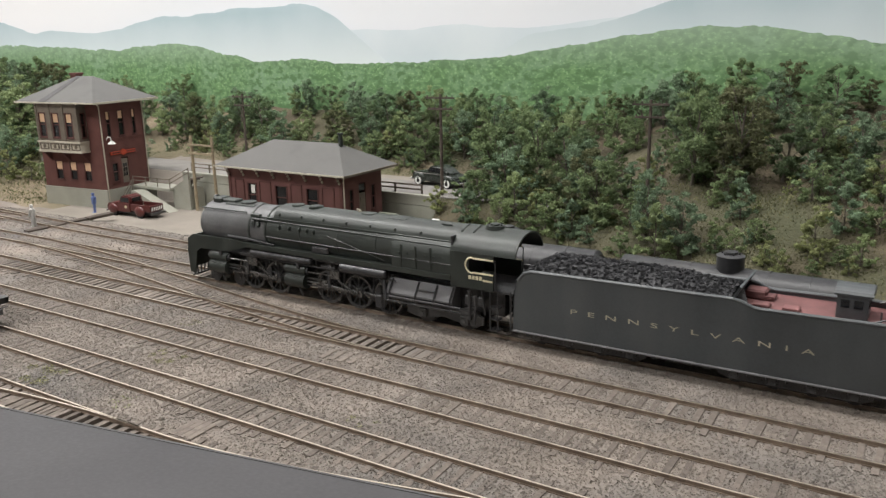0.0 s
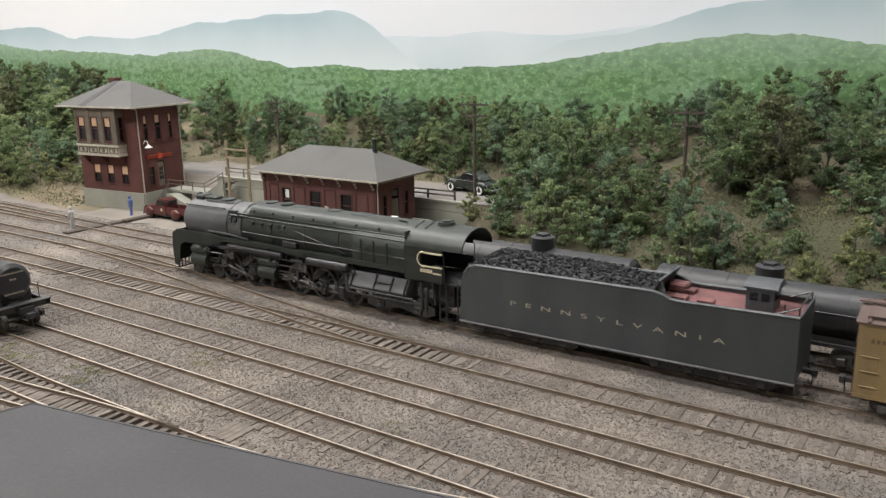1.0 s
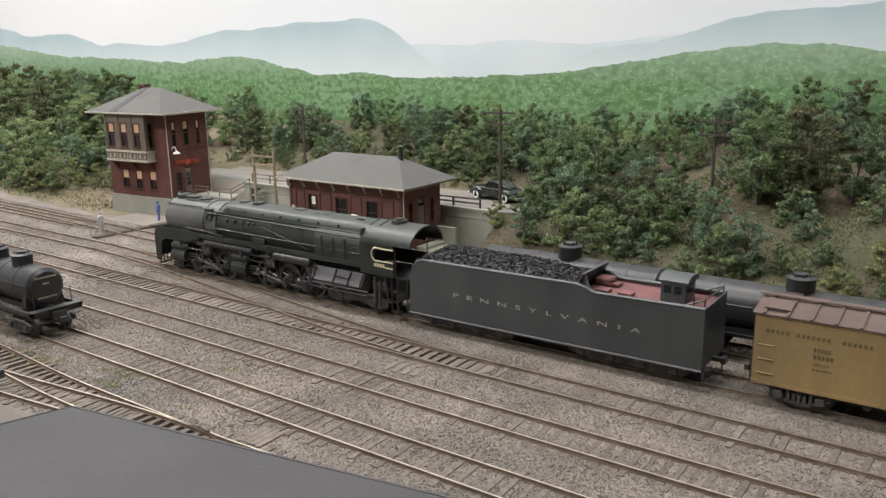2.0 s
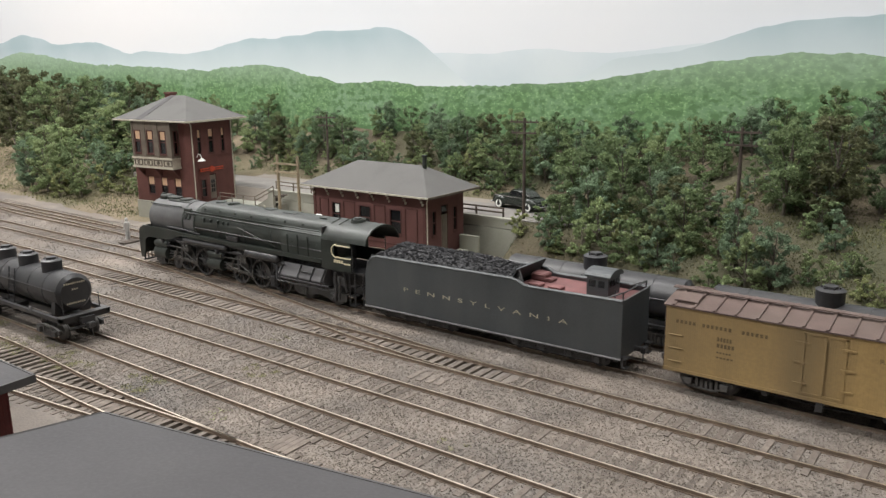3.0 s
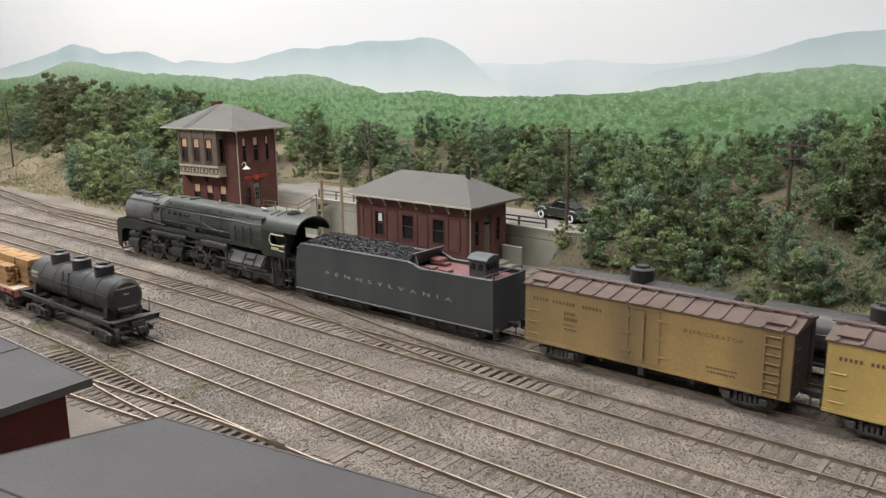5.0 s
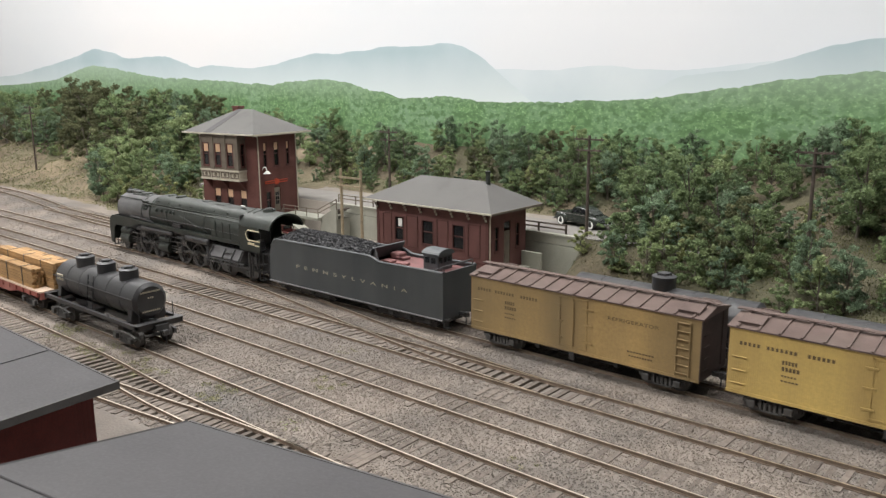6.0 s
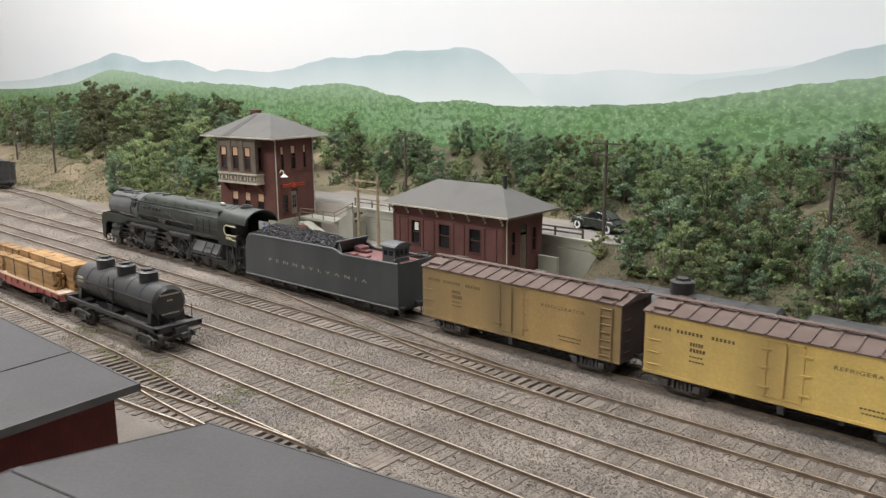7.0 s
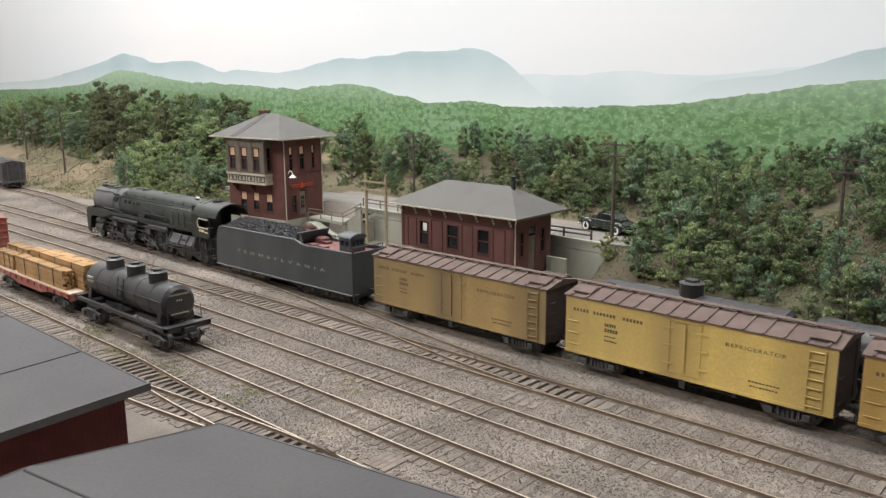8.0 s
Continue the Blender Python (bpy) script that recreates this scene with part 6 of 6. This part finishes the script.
def pickup(x, y, rz):
    p = thing("pickup_truck", "old dark red pickup truck parked by the tower", "pickup truck", x, y, -9.3, rz)
    bm = bm_new()
    prism(bm, [(-29, 5), (-29, 10.5), (-27, 12.6), (-14, 13.6), (-12, 14.2), (3, 14.2), (3, 5)], "y", -8.4, 8.4)
    bmesh.ops.bevel(bm, geom=list(bm.edges), offset=0.7, segments=2, affect="EDGES")
    part("body", bm, M_PICKUP, p, smooth=True)
    bm = prism(bm_new(), [(-13, 13.6), (-9.5, 19.6), (-7.5, 20.6), (0.5, 20.6), (2.4, 19.4), (2.8, 13.6)], "y", -7.6, 7.6)
    bmesh.ops.bevel(bm, geom=list(bm.edges), offset=0.8, segments=2, affect="EDGES")
    part("cab", bm, M_PICKUP, p, smooth=True)
    for s in (-1, 1):
        part("side_window", prism(bm_new(), [(-11, 14.6), (-8.8, 18.8), (0.6, 18.8), (1.2, 14.6)], "y", min(s * 7.6, s * 7.75), max(s * 7.6, s * 7.75)), M_GLASS, p)
        part("fender", ball(bm_new(), (-20, s * 8.4, 7.6), 5.0, 1.25, 0.42, 0.95), M_PICKUP, p, smooth=True)
        part("fender", ball(bm_new(), (16, s * 8.8, 7.0), 5.2, 1.25, 0.42, 0.95), M_PICKUP, p, smooth=True)
        part("bed_side", box(bm_new(), 3.4, 29, min(s * 7.4, s * 8.3), max(s * 7.4, s * 8.3), 7, 13.4, 0.3), M_PICKUP, p)
        part("door_emblem", rod(bm_new(), (-3, s * 8.4, 10.2), (-3, s * 8.55, 10.2), 1.5, n=10), M_GOLD, p)
        for q in (-20, 16):
            road_wheel(p, q, s * 8.0, 4.4, 2.6)
    part("rear_window", box(bm_new(), 2.75, 2.9, -5, 5, 15, 18.6), M_GLASS, p)
    part("windscreen", prism(bm_new(), [(-12.9, 14.4), (-12.7, 14.4), (-9.9, 19.3), (-10.1, 19.3)], "y", -6.6, 6.6), M_GLASS, p)
    part("bed_floor", box(bm_new(), 3.4, 29, -7.4, 7.4, 6.4, 7.2), M_GEAR, p)
    tail = part("tailgate", box(bm_new(), 28.4, 29.3, -7.4, 7.4, 7.0, 13.0, 0.2), M_PICKUP, p)
    for k in range(5):
        part("stripe", prism(bm_new(), [(-6.8 + 2.8 * k, 8), (-5.4 + 2.8 * k, 8), (-4.2 + 2.8 * k, 11.4), (-5.6 + 2.8 * k, 11.4)], "x", 29.32, 29.5), M_WHITE, tail)
    part("bumper", box(bm_new(), 30, 31.4, -9, 9, 4.2, 6.4, 0.4), M_GEAR, p)
    part("front_bumper", box(bm_new(), -31, -29.6, -8.8, 8.8, 4.2, 6.4, 0.4), M_CHROME, p)
    part("chassis", box(bm_new(), -27, 29, -5, 5, 3.2, 6.4), M_GEAR, p)
    return p


pickup(-637, 561, 4)


def sedan(x, y, z, rz):
    c = thing("sedan_car", "dark green-black vintage sedan with whitewall tyres on the road", "car", x, y, z, rz)
    bm = prism(bm_new(), [(-27, 4), (-27.5, 8), (-25, 11.4), (-9, 12.6), (10, 12.6), (20, 12), (27, 8.5), (28, 4)], "y", -8.6, 8.6)
    bmesh.ops.bevel(bm, geom=list(bm.edges), offset=1.4, segments=3, affect="EDGES")
    part("body", bm, M_CARGREEN, c, smooth=True)
    bm = prism(bm_new(), [(-9.5, 12), (-5.5, 17.2), (-2, 18.6), (7, 18.4), (14, 16), (20, 12)], "y", -7.4, 7.4)
    bmesh.ops.bevel(bm, geom=list(bm.edges), offset=1.3, segments=3, affect="EDGES")
    part("cabin", bm, M_CARGREEN, c, smooth=True)
    for s in (-1, 1):
        part("side_window", prism(bm_new(), [(-6.2, 13), (-4, 16.4), (1.6, 17), (1.6, 13)], "y", min(s * 7.3, s * 7.55), max(s * 7.3, s * 7.55)), M_GLASS, c)
        part("side_window", prism(bm_new(), [(2.6, 13), (2.6, 17), (8.6, 16.4), (11, 13)], "y", min(s * 7.3, s * 7.55), max(s * 7.3, s * 7.55)), M_GLASS, c)
        part("chrome_strip", box(bm_new(), -24, 10, min(s * 8.6, s * 8.8), max(s * 8.6, s * 8.8), 11.2, 11.7), M_CHROME, c)
        for q in (-17.5, 17.5):
            part("fender", ball(bm_new(), (q, s * 7.9, 6.6), 5.4, 1.4, 0.45, 0.95), M_CARGREEN, c, smooth=True)
            road_wheel(c, q, s * 8.8, 4.3, 2.6, True)
    part("windscreen", prism(bm_new(), [(-9.4, 12.9), (-9.2, 12.9), (-5.6, 17.0), (-5.8, 17.0)], "y", -6, 6), M_GLASS, c)
    part("bumper", box(bm_new(), -29.4, -28.2, -8.4, 8.4, 4, 5.6, 0.3), M_CHROME, c)
    part("rear_bumper", box(bm_new(), 28.4, 29.6, -8.4, 8.4, 4, 5.6, 0.3), M_CHROME, c)
    part("grille", box(bm_new(), -28.0, -27.2, -3, 3, 5, 10, 0.3), M_CHROME, c)
    return c


sedan(-364, 681, 22.4, -11)


# ---- figurines ----
def figurine(x, y, z, m, label, rz):
    bm = bm_new()
    for s in (-1, 1):
        rod(bm, (0.3 * s, s * 1.3, 0), (0, s * 1.1, 9.5), 1.1, 1.3, n=8)
        rod(bm, (0, s * 2.6, 15.4), (-1.6, s * 2.9, 9.8), 0.8, 0.7, n=7)
        ball(bm, (-0.9, s * 1.4, 0.5), 1.0, 1.5, 0.9, 0.6, n=4)
    rod(bm, (0, 0, 9), (0, 0, 15.8), 2.2, 2.6, n=10)
    ball(bm, (0, 0, 15.9), 2.4, 0.8, 1.1, 0.5, n=5)
    ball(bm, (-0.2, 0, 18.6), 1.5, 1, 0.9, 1.15, n=6)
    rod(bm, (-0.2, 0, 19.2), (-0.2, 0, 20.2), 1.6, 1.3, n=10)
    ob = link("figurine", bm, m, None, "", True)
    ob.matrix_basis = pose(x * MM, y * MM, z * MM, 0, 0, rz)
    return tagged(ob, label, "figurine")


figurine(-686, 551, -9.2, plain("blue_figure_paint", (0.10, 0.14, 0.30), 0.7), "tiny blue painted figurine standing by the crossing", 60)
figurine(-652, 467, -2.6, plain("pale_figure_paint", (0.45, 0.44, 0.42), 0.7), "tiny pale painted figurine standing beside the track", 20)

# ---- plank crossing and loose ties ----
cr = thing("plank_crossing", "narrow dark plank walkway across the tracks", "plank crossing", -636, 450, -1.4, 0)
for k, (a, b) in enumerate(((0, 19), (21.5, 36), (38, 56), (58, 84))):
    for j in range(3):
        part("plank", box(bm_new(), -4 + 2.7 * j, -1.5 + 2.7 * j, a, b, -1.4, 0.9), M_POLE, cr)
pile = thing("tie_ends", "long switch ties showing beside the siding", "switch ties", -224, 361, -2.6, 4, )
for k in range(4):
    part("tie_end", box(bm_new(), -8 + 5.6 * k, -5 + 5.6 * k, -4, 8, -1.5, 1.0), M_TIES, pile)
pad = thing("wooden_pad", "square weathered plank pad between the rails", "plank pad", -226, 270, -2.7, 2)
for k in range(4):
    part("plank", box(bm_new(), -6 + 3.1 * k, -3.1 + 3.1 * k, -6.0, 8.5, -1, 1.1), M_TIES, pad)


# ---- sheds near the viewer ----
def shed_b():
    s = thing("shed", "dark red wooden shed with flat grey tar-paper roof", "shed", -297, 204, -3)
    part("roof", prism(bm_new(), [(-104, 31.6), (-104, 33.8), (0, 37.6), (0, 35.4)], "x", -290, 0), M_TARROOF, s)
    part("roof_edge", prism(bm_new(), [(-104, 30.6), (-104, 34.1), (0, 37.9), (0, 34.6)], "x", 0.02, 1.0), M_SLATE, s)
    part("roof_edge", box(bm_new(), -290, 1.0, 0.02, 0.9, 34.6, 37.9), M_SLATE, s)
    part("side_wall", prism(bm_new(), [(-98, 0), (-98, 31.6), (-7, 34.9), (-7, 0)], "x", -8.5, -7), M_SHEDRED, s)
    part("back_wall", box(bm_new(), -284, -8.5, -8.5, -7, 0, 34.8), M_SHEDRED, s)
    part("front_wall", box(bm_new(), -284, -8.5, -98, -96.5, 0, 31.4), M_SHEDRED, s)
    for a, b in ((-150, -148.6), (-62, -60.6)):
        part("roof_seam", prism(bm_new(), [(-103, 33.84), (-103, 34.2), (-0.5, 37.98), (-0.5, 37.62)], "x", a, b), M_TARROOF, s)
    return s


def shed_a():
    s = thing("shed", "large dark shed with sloping grey tar-paper roof", "shed", -217.5, 188, -3, 10)
    rows = ((0, 0, 48.6), (-13.4, -58, 54.4), (-25, -120, 50.0))
    bm = bm_new()
    top = [[bm.verts.new((x, y, z)) for x in (x0, 420)] for x0, y, z in rows]
    bot = [[bm.verts.new((x, y, z - 2.2)) for x in (x0, 420)] for x0, y, z in rows]
    for k in (0, 1):
        bm.faces.new((top[k][0], top[k][1], top[k + 1][1], top[k + 1][0]))
        bm.faces.new((bot[k][0], bot[k][1], bot[k + 1][1], bot[k + 1][0]))
        bm.faces.new((top[k][0], top[k + 1][0], bot[k + 1][0], bot[k][0]))
    bm.faces.new((top[0][0], top[0][1], bot[0][1], bot[0][0]))
    part("roof", bm, M_TARROOF, s)
    part("ridge_cap", box(bm_new(), -13, 420, -59.5, -56.5, 54.0, 54.9, 0.3), M_TARROOF, s)
    for k in (0, 1):
        (xa, ya, za), (xb, yb, zb) = rows[k], rows[k + 1]
        bm = rod(bm_new(), (xa - 0.4, ya, za - 0.9), (xb - 0.4, yb, zb - 0.9), 1.3, n=4)
        part("roof_edge", bm, M_SLATE, s)
    part("roof_edge", box(bm_new(), 0, 420, 0.02, 0.8, 45.4, 48.8), M_SLATE, s)
    part("side_wall", prism(bm_new(), [(-6, 0), (-6, 46.8), (-57, 52.1), (-114, 48), (-114, 0)], "x", 7, 8.5), M_SHEDRED, s)
    part("back_wall", box(bm_new(), 8.5, 412, -7.5, -6, 0, 46.6), M_SHEDRED, s)
    part("front_wall", box(bm_new(), 8.5, 412, -114, -112.5, 0, 48), M_SHEDRED, s)
    return s


shed_b()
shed_a()


# ---- trees and shrubs ----
def leaf_cloud(g, centres, radii, count, size):
    """Small triangles scattered round cluster centres, denser towards their shells."""
    n = len(centres)
    pick = g.integers(0, n, count)
    d = g.normal(0, 1, (count, 3))
    d /= np.linalg.norm(d, axis=1)[:, None]
    rad = radii[pick] * g.uniform(0.2, 1.0, count) ** 0.55 * np.where(g.random(count) > 0.9, 1.35, 1.0)
    c = centres[pick] + d * rad[:, None] * np.array([1, 1, 0.7])
    a = g.normal(0, 1, (count, 3))
    a /= np.linalg.norm(a, axis=1)[:, None]
    b = np.cross(a, d + 0.4 * g.normal(0, 1, (count, 3)))
    b /= np.linalg.norm(b, axis=1)[:, None] + 1e-9
    s = g.uniform(0.5, 1.3, count)[:, None] * size
    v = np.stack([c - a * s - b * s * 0.3, c + b * s * 0.9, c + a * s - b * s * 0.5], 1)
    return v.reshape(-1, 3), np.arange(count * 3).reshape(-1, 3)


def tree_model(seed, high, wide, leaf, count, size, bare=0.3, limbs=13):
    """A forked stem with limbs; each limb carries a spray of small leaf clumps."""
    g = np.random.default_rng(seed)
    t = thing("tree", "", "")
    bm = bm_new()
    lean = g.uniform(-0.08, 0.08, 2) * high
    top = Vector((lean[0], lean[1], high * 0.8))
    rod(bm, (0, 0, -5), top * 0.5, high * 0.022, high * 0.014, n=7)
    rod(bm, top * 0.5, top, high * 0.014, high * 0.005, n=6)
    centres, radii = [np.array([top.x, top.y, high * 0.93])], [high * 0.07]
    for i in range(limbs):
        f = (i + 0.5) / limbs
        z = high * (bare + (0.96 - bare) * f) * g.uniform(0.93, 1.06)
        reach = wide * (0.45 + 0.55 * math.sin(math.pi * min(1, f * 0.8 + 0.15))) * g.uniform(0.6, 1.15)
        a = i * 2.4 + g.uniform(-0.6, 0.6)
        tip = Vector((math.cos(a) * reach, math.sin(a) * reach, z))
        start = top * min(0.95, max(0.2, z / high - 0.28))
        rod(bm, start, tip, high * 0.008, high * 0.003, n=5)
        for q in range(5):
            u = g.uniform(0.45, 1.08)
            c = np.array(start.lerp(tip, u)) + g.normal(0, 1, 3) * high * np.array([0.05, 0.05, 0.03])
            centres.append(c)
            radii.append(high * g.uniform(0.04, 0.085))
            if q < 2:
                rod(bm, start.lerp(tip, u * 0.7), Vector(c), high * 0.004, high * 0.002, n=4)
    part("trunk", bm, M_BARK, t)
    v, f = leaf_cloud(g, np.array(centres), np.array(radii), count, size)
    mesh_arrays("crown", v, f, leaf, t)
    return t


MODELS = []
for k in range(12):
    leaf = M_LEAF[(0, 1, 0, 3, 2, 1, 3, 0, 4, 2, 1, 4)[k]]
    MODELS.append(tree_model(100 + k, 50.0, 14 + (k % 4) * 2.5, leaf, 6000, 0.90, 0.07 + 0.05 * (k % 3)))
SHRUBS = []
for k in range(8):
    leaf = M_LEAF[(2, 0, 5, 1, 2, 0, 3, 5)[k]]
    SHRUBS.append(tree_model(300 + k, 20.0, 8.0, leaf, 2100, 0.66, 0.02, 10))
WORDS = {"leaves_mid_green": "mid-green", "leaves_blue_green": "bluish green", "leaves_light_green": "light green", "leaves_dark_green": "dark green", "leaves_olive_brown": "olive-brown", "leaves_yellow_green": "yellow-green"}
USED = set()


def plant(model, x, y, scale, turn, kind, where):
    z = ground_height(x, y) - 1.0
    m = pose(x * MM, y * MM, z * MM, random.uniform(-4, 4), random.uniform(-4, 4), turn)
    if model in USED:
        ob = copy_thing(model, m)
    else:
        ob = model
        USED.add(model)
        ob.matrix_basis = m
    ob.scale = (scale * random.uniform(0.9, 1.12), scale * random.uniform(0.9, 1.12), scale)
    ob.name = kind
    colour = next(WORDS[c.data.materials[0].name] for c in model.children if c.name.startswith("crown"))
    tagged(ob, "%s leafy model %s %s" % (colour, kind, where), kind, kind + "s on the bank")
    return ob


rt = random.Random(42)


def free_spot(x, y):
    if -775 < x < -240 and y < 712:
        return False
    if x < -690 and y < 590:
        return False
    return True


# back rows close the foot of the painted hill, front rows stand looser
for row, (y0, y1, step, s0, s1) in enumerate(((772, 810, 18, 0.55, 0.95), (725, 768, 20, 0.6, 1.0), (672, 720, 24, 0.6, 1.05), (622, 668, 30, 0.5, 0.95))):
    x = -1900.0
    while x < 110:
        y = rt.uniform(y0, y1)
        if free_spot(x, y) and not (x > -240 and row > 1) and not (x < -1060 and row == 3):
            k = rt.randrange(11)
            if x < -1080 and rt.random() < 0.25:
                k = 8 if rt.random() < 0.5 else 11
            plant(MODELS[k], x, y, rt.uniform(s0, s1) * (1 + 0.45 * smooth((-1050 - x) / 150)), rt.uniform(0, 360), "tree", "on the brown bank")
        x += step * rt.uniform(0.7, 1.3) * (1.7 if x < -1500 else 1)
for n_, x0, x1, y0, y1, s0, s1 in ((34, -320, -150, 600, 660, 0.7, 1.3), (20, -140, 30, 565, 640, 0.4, 0.9), (70, -330, 60, 645, 740, 0.8, 1.5), (26, -760, -330, 740, 770, 0.8, 1.4), (16, -1400, -1120, 640, 700, 0.8, 1.3), (60, -780, -330, 716, 745, 0.6, 1.1), (46, -1000, -790, 640, 720, 0.8, 1.6), (30, -1500, -1000, 680, 760, 1.2, 1.9)):
    for _ in range(n_):
        x, y = rt.uniform(x0, x1), rt.uniform(y0, y1)
        plant(SHRUBS[rt.randrange(len(SHRUBS))], x, y, rt.uniform(s0, s1), rt.uniform(0, 360), "shrub", "on the brown bank")
# single trees and shrubs: place on the plan and height
BY_COLOUR = {"m": ((0, 2, 7), (1, 5)), "b": ((1, 5, 10), (3,)), "l": ((4, 9), (0, 4)), "d": ((3, 6), (6,)), "o": ((8, 11), (5,)), "y": ((4, 9), (2, 7))}
EAST = ((-295, 663, 62, "m"), (-292, 612, 27, "b"), (-327, 618, 21, "y"), (-312, 634, 20, "m"), (-262, 606, 30, "l"), (-215, 605, 34, "l"), (-243, 630, 22, "y"), (-119, 584, 43, "b"), (-132, 577, 36, "l"), (-90, 624, 28, "b"),
        (-97, 589, 21, "l"), (-105, 671, 72, "o"), (-39, 596, 31, "y"), (-65, 662, 14, "y"), (-13, 589, 22, "l"), (-64, 573, 16, "y"), (-82, 577, 18, "l"), (-77, 692, 47, "d"),
        (-205, 626, 56, "o"), (-186, 612, 50, "m"), (-255, 666, 73, "m"), (-230, 661, 62, "d"), (-180, 579, 20, "b"), (-153, 571, 20, "m"), (-299, 632, 27, "m"))
MORE = ((-301, 705, 65, "d"), (-134, 664, 66, "m"), (-55, 706, 48, "m"), (-26, 689, 50, "b"), (-27, 622, 32, "b"), (-7, 623, 32, "m"), (-210, 645, 58, "b"), (-275, 645, 50, "b"),
        (-200, 600, 30, "b"), (-228, 612, 33, "m"), (-258, 622, 34, "l"), (-146, 600, 44, "b"))
WEST = ((-990, 570, 66, "l"), (-925, 578, 48, "l"), (-902, 594, 36, "y"), (-1025, 570, 60, "b"), (-999, 596, 84, "l"), (-1198, 687, 90, "m"), (-1380, 735, 98, "o"), (-1166, 735, 78, "m"),
        (-1332, 805, 58, "d"), (-1011, 676, 77, "l"), (-1202, 640, 72, "o"), (-955, 566, 40, "y"), (-965, 590, 62, "m"), (-1050, 600, 70, "m"), (-880, 606, 30, "y"), (-1090, 600, 52, "b"),
        (-930, 610, 56, "b"), (-1300, 700, 90, "o"), (-1250, 720, 95, "o"), (-1480, 770, 85, "o"), (-1100, 650, 80, "o"), (-860, 615, 24, "l"))
for x, y, high, colour in EAST + MORE + WEST:
    trees, shrubs = BY_COLOUR[colour]
    if high > 40:
        plant(MODELS[rt.choice(trees)], x, y, high / 48, rt.uniform(0, 360), "tree", "standing alone on the bank")
    else:
        plant(SHRUBS[rt.choice(shrubs)], x, y, high / 19, rt.uniform(0, 360), "shrub", "at the foot of the bank")
for model in MODELS + SHRUBS:
    if model not in USED:
        plant(model, rt.uniform(100, 300), 780, 0.8, 0, "tree", "on the brown bank")


# ---- low growth and litter on the banks ----
def undergrowth(count, x0, x1, y0, y1, m, seed, size, label):
    """Grass blades and dry litter in drifts over the bank, one joined layer."""
    g = np.random.default_rng(seed)
    v = []
    while len(v) < count * 3:
        x, y = g.uniform(x0, x1), g.uniform(y0, y1)
        if -776 < x < -336 and y < 712 or noise.noise((x * 0.02, y * 0.03, seed)) < g.uniform(-0.5, 0.4):
            continue
        z = ground_height(x, y)
        a, r = g.uniform(0, 6.28), size * g.uniform(0.5, 1.4)
        dx, dy = math.cos(a) * r, math.sin(a) * r
        tip = (x + g.normal(0, 0.6) * r, y + g.normal(0, 0.6) * r, z + r * g.uniform(0.3, 1.8))
        v += [(x - dx * 0.5, y - dy * 0.5, z - 0.2), (x + dx * 0.5, y + dy * 0.5, z - 0.2), tip]
    return tagged(mesh_arrays("undergrowth", v, np.arange(len(v)).reshape(-1, 3), m), label, "undergrowth", kind="stuff")


undergrowth(30000, -335, 60, 548, 720, M_LEAF[4], 21, 0.9, "olive grass and litter on the brown bank")
undergrowth(14000, -335, 60, 548, 700, M_WEED, 22, 0.9, "dry tan litter on the brown bank")
undergrowth(16000, -1600, -780, 548, 720, M_LEAF[4], 23, 1.3, "thin olive grass on the sandy bank")
undergrowth(12000, -1600, -780, 540, 700, M_WEED, 24, 1.3, "dry tan grass on the sandy bank")
undergrowth(8000, -780, -335, 712, 790, M_LEAF[4], 25, 1.1, "olive grass behind the raised road")


# ---- weeds in the yard ----
def weed(x, y, r, count, m, seed, label):
    g = np.random.default_rng(seed)
    w = thing("weed_patch", label, "weeds", x, y, -2.8)
    v, f = leaf_cloud(g, np.array([[g.uniform(-r, r), g.uniform(-r, r) * 0.6, 0.3] for _ in range(9)]), np.full(9, r * 0.3), count, 0.45)
    v[:, 2] = np.abs(v[:, 2]) * 0.7
    tagged(mesh_arrays("grass", v, f, m, w), kind="stuff")
    return w


weed(-273, 273, 8, 700, M_LEAF[5], 1, "small tuft of yellow-green weeds in the gravel")
for k, (x, y, r) in enumerate(((-338, 273, 14), (-395, 270, 16), (-440, 268, 18), (-300, 318, 10), (-500, 272, 20), (-330, 360, 8), (-170, 310, 7))):
    weed(x, y, r, 1500, M_WEED, 10 + k, "thin patch of pale weeds in the gravel")


# ---- motion ----
def motions():
    for ob, x in ROLLING:
        y, z = ob.matrix_basis.translation.y, ob.matrix_basis.translation.z
        walk(ob, [(t, pose((x + SPEED * t) * MM, y, z)) for t in (0.0, 2.0, 4.0, 6.0, 8.0)])
    moving = {ob for ob, _ in ROLLING}
    for ob, x, z, r in SPINNING:
        if ob.parent in moving:
            walk(ob, [(t, pose(x * MM, 0, z * MM, 0, math.degrees(SPEED * t / r), 0)) for t in WHEEL_TIMES])
    for ob, x, z, throw, r in RODS:
        rows = []
        for t in WHEEL_TIMES:
            a = SPEED * t / r
            rows.append((t, pose((x + throw * math.cos(a)) * MM, 0, (z - throw * math.sin(a)) * MM)))
        walk(ob, rows)
    for main, head, x, z, throw, length in MAIN_RODS:
        rows, slide = [], []
        for t in WHEEL_TIMES:
            a = SPEED * t / 10.0
            cx, cz = x + throw * math.cos(a), z - throw * math.sin(a)
            dip = 12.1 - cz
            rows.append((t, pose(cx * MM, 0, cz * MM, 0, math.degrees(math.asin(dip / length)), 0)))
            slide.append((t, pose((cx - math.sqrt(length ** 2 - dip ** 2)) * MM, 0, 12.1 * MM)))
        walk(main, rows)
        walk(head, slide)


motions()
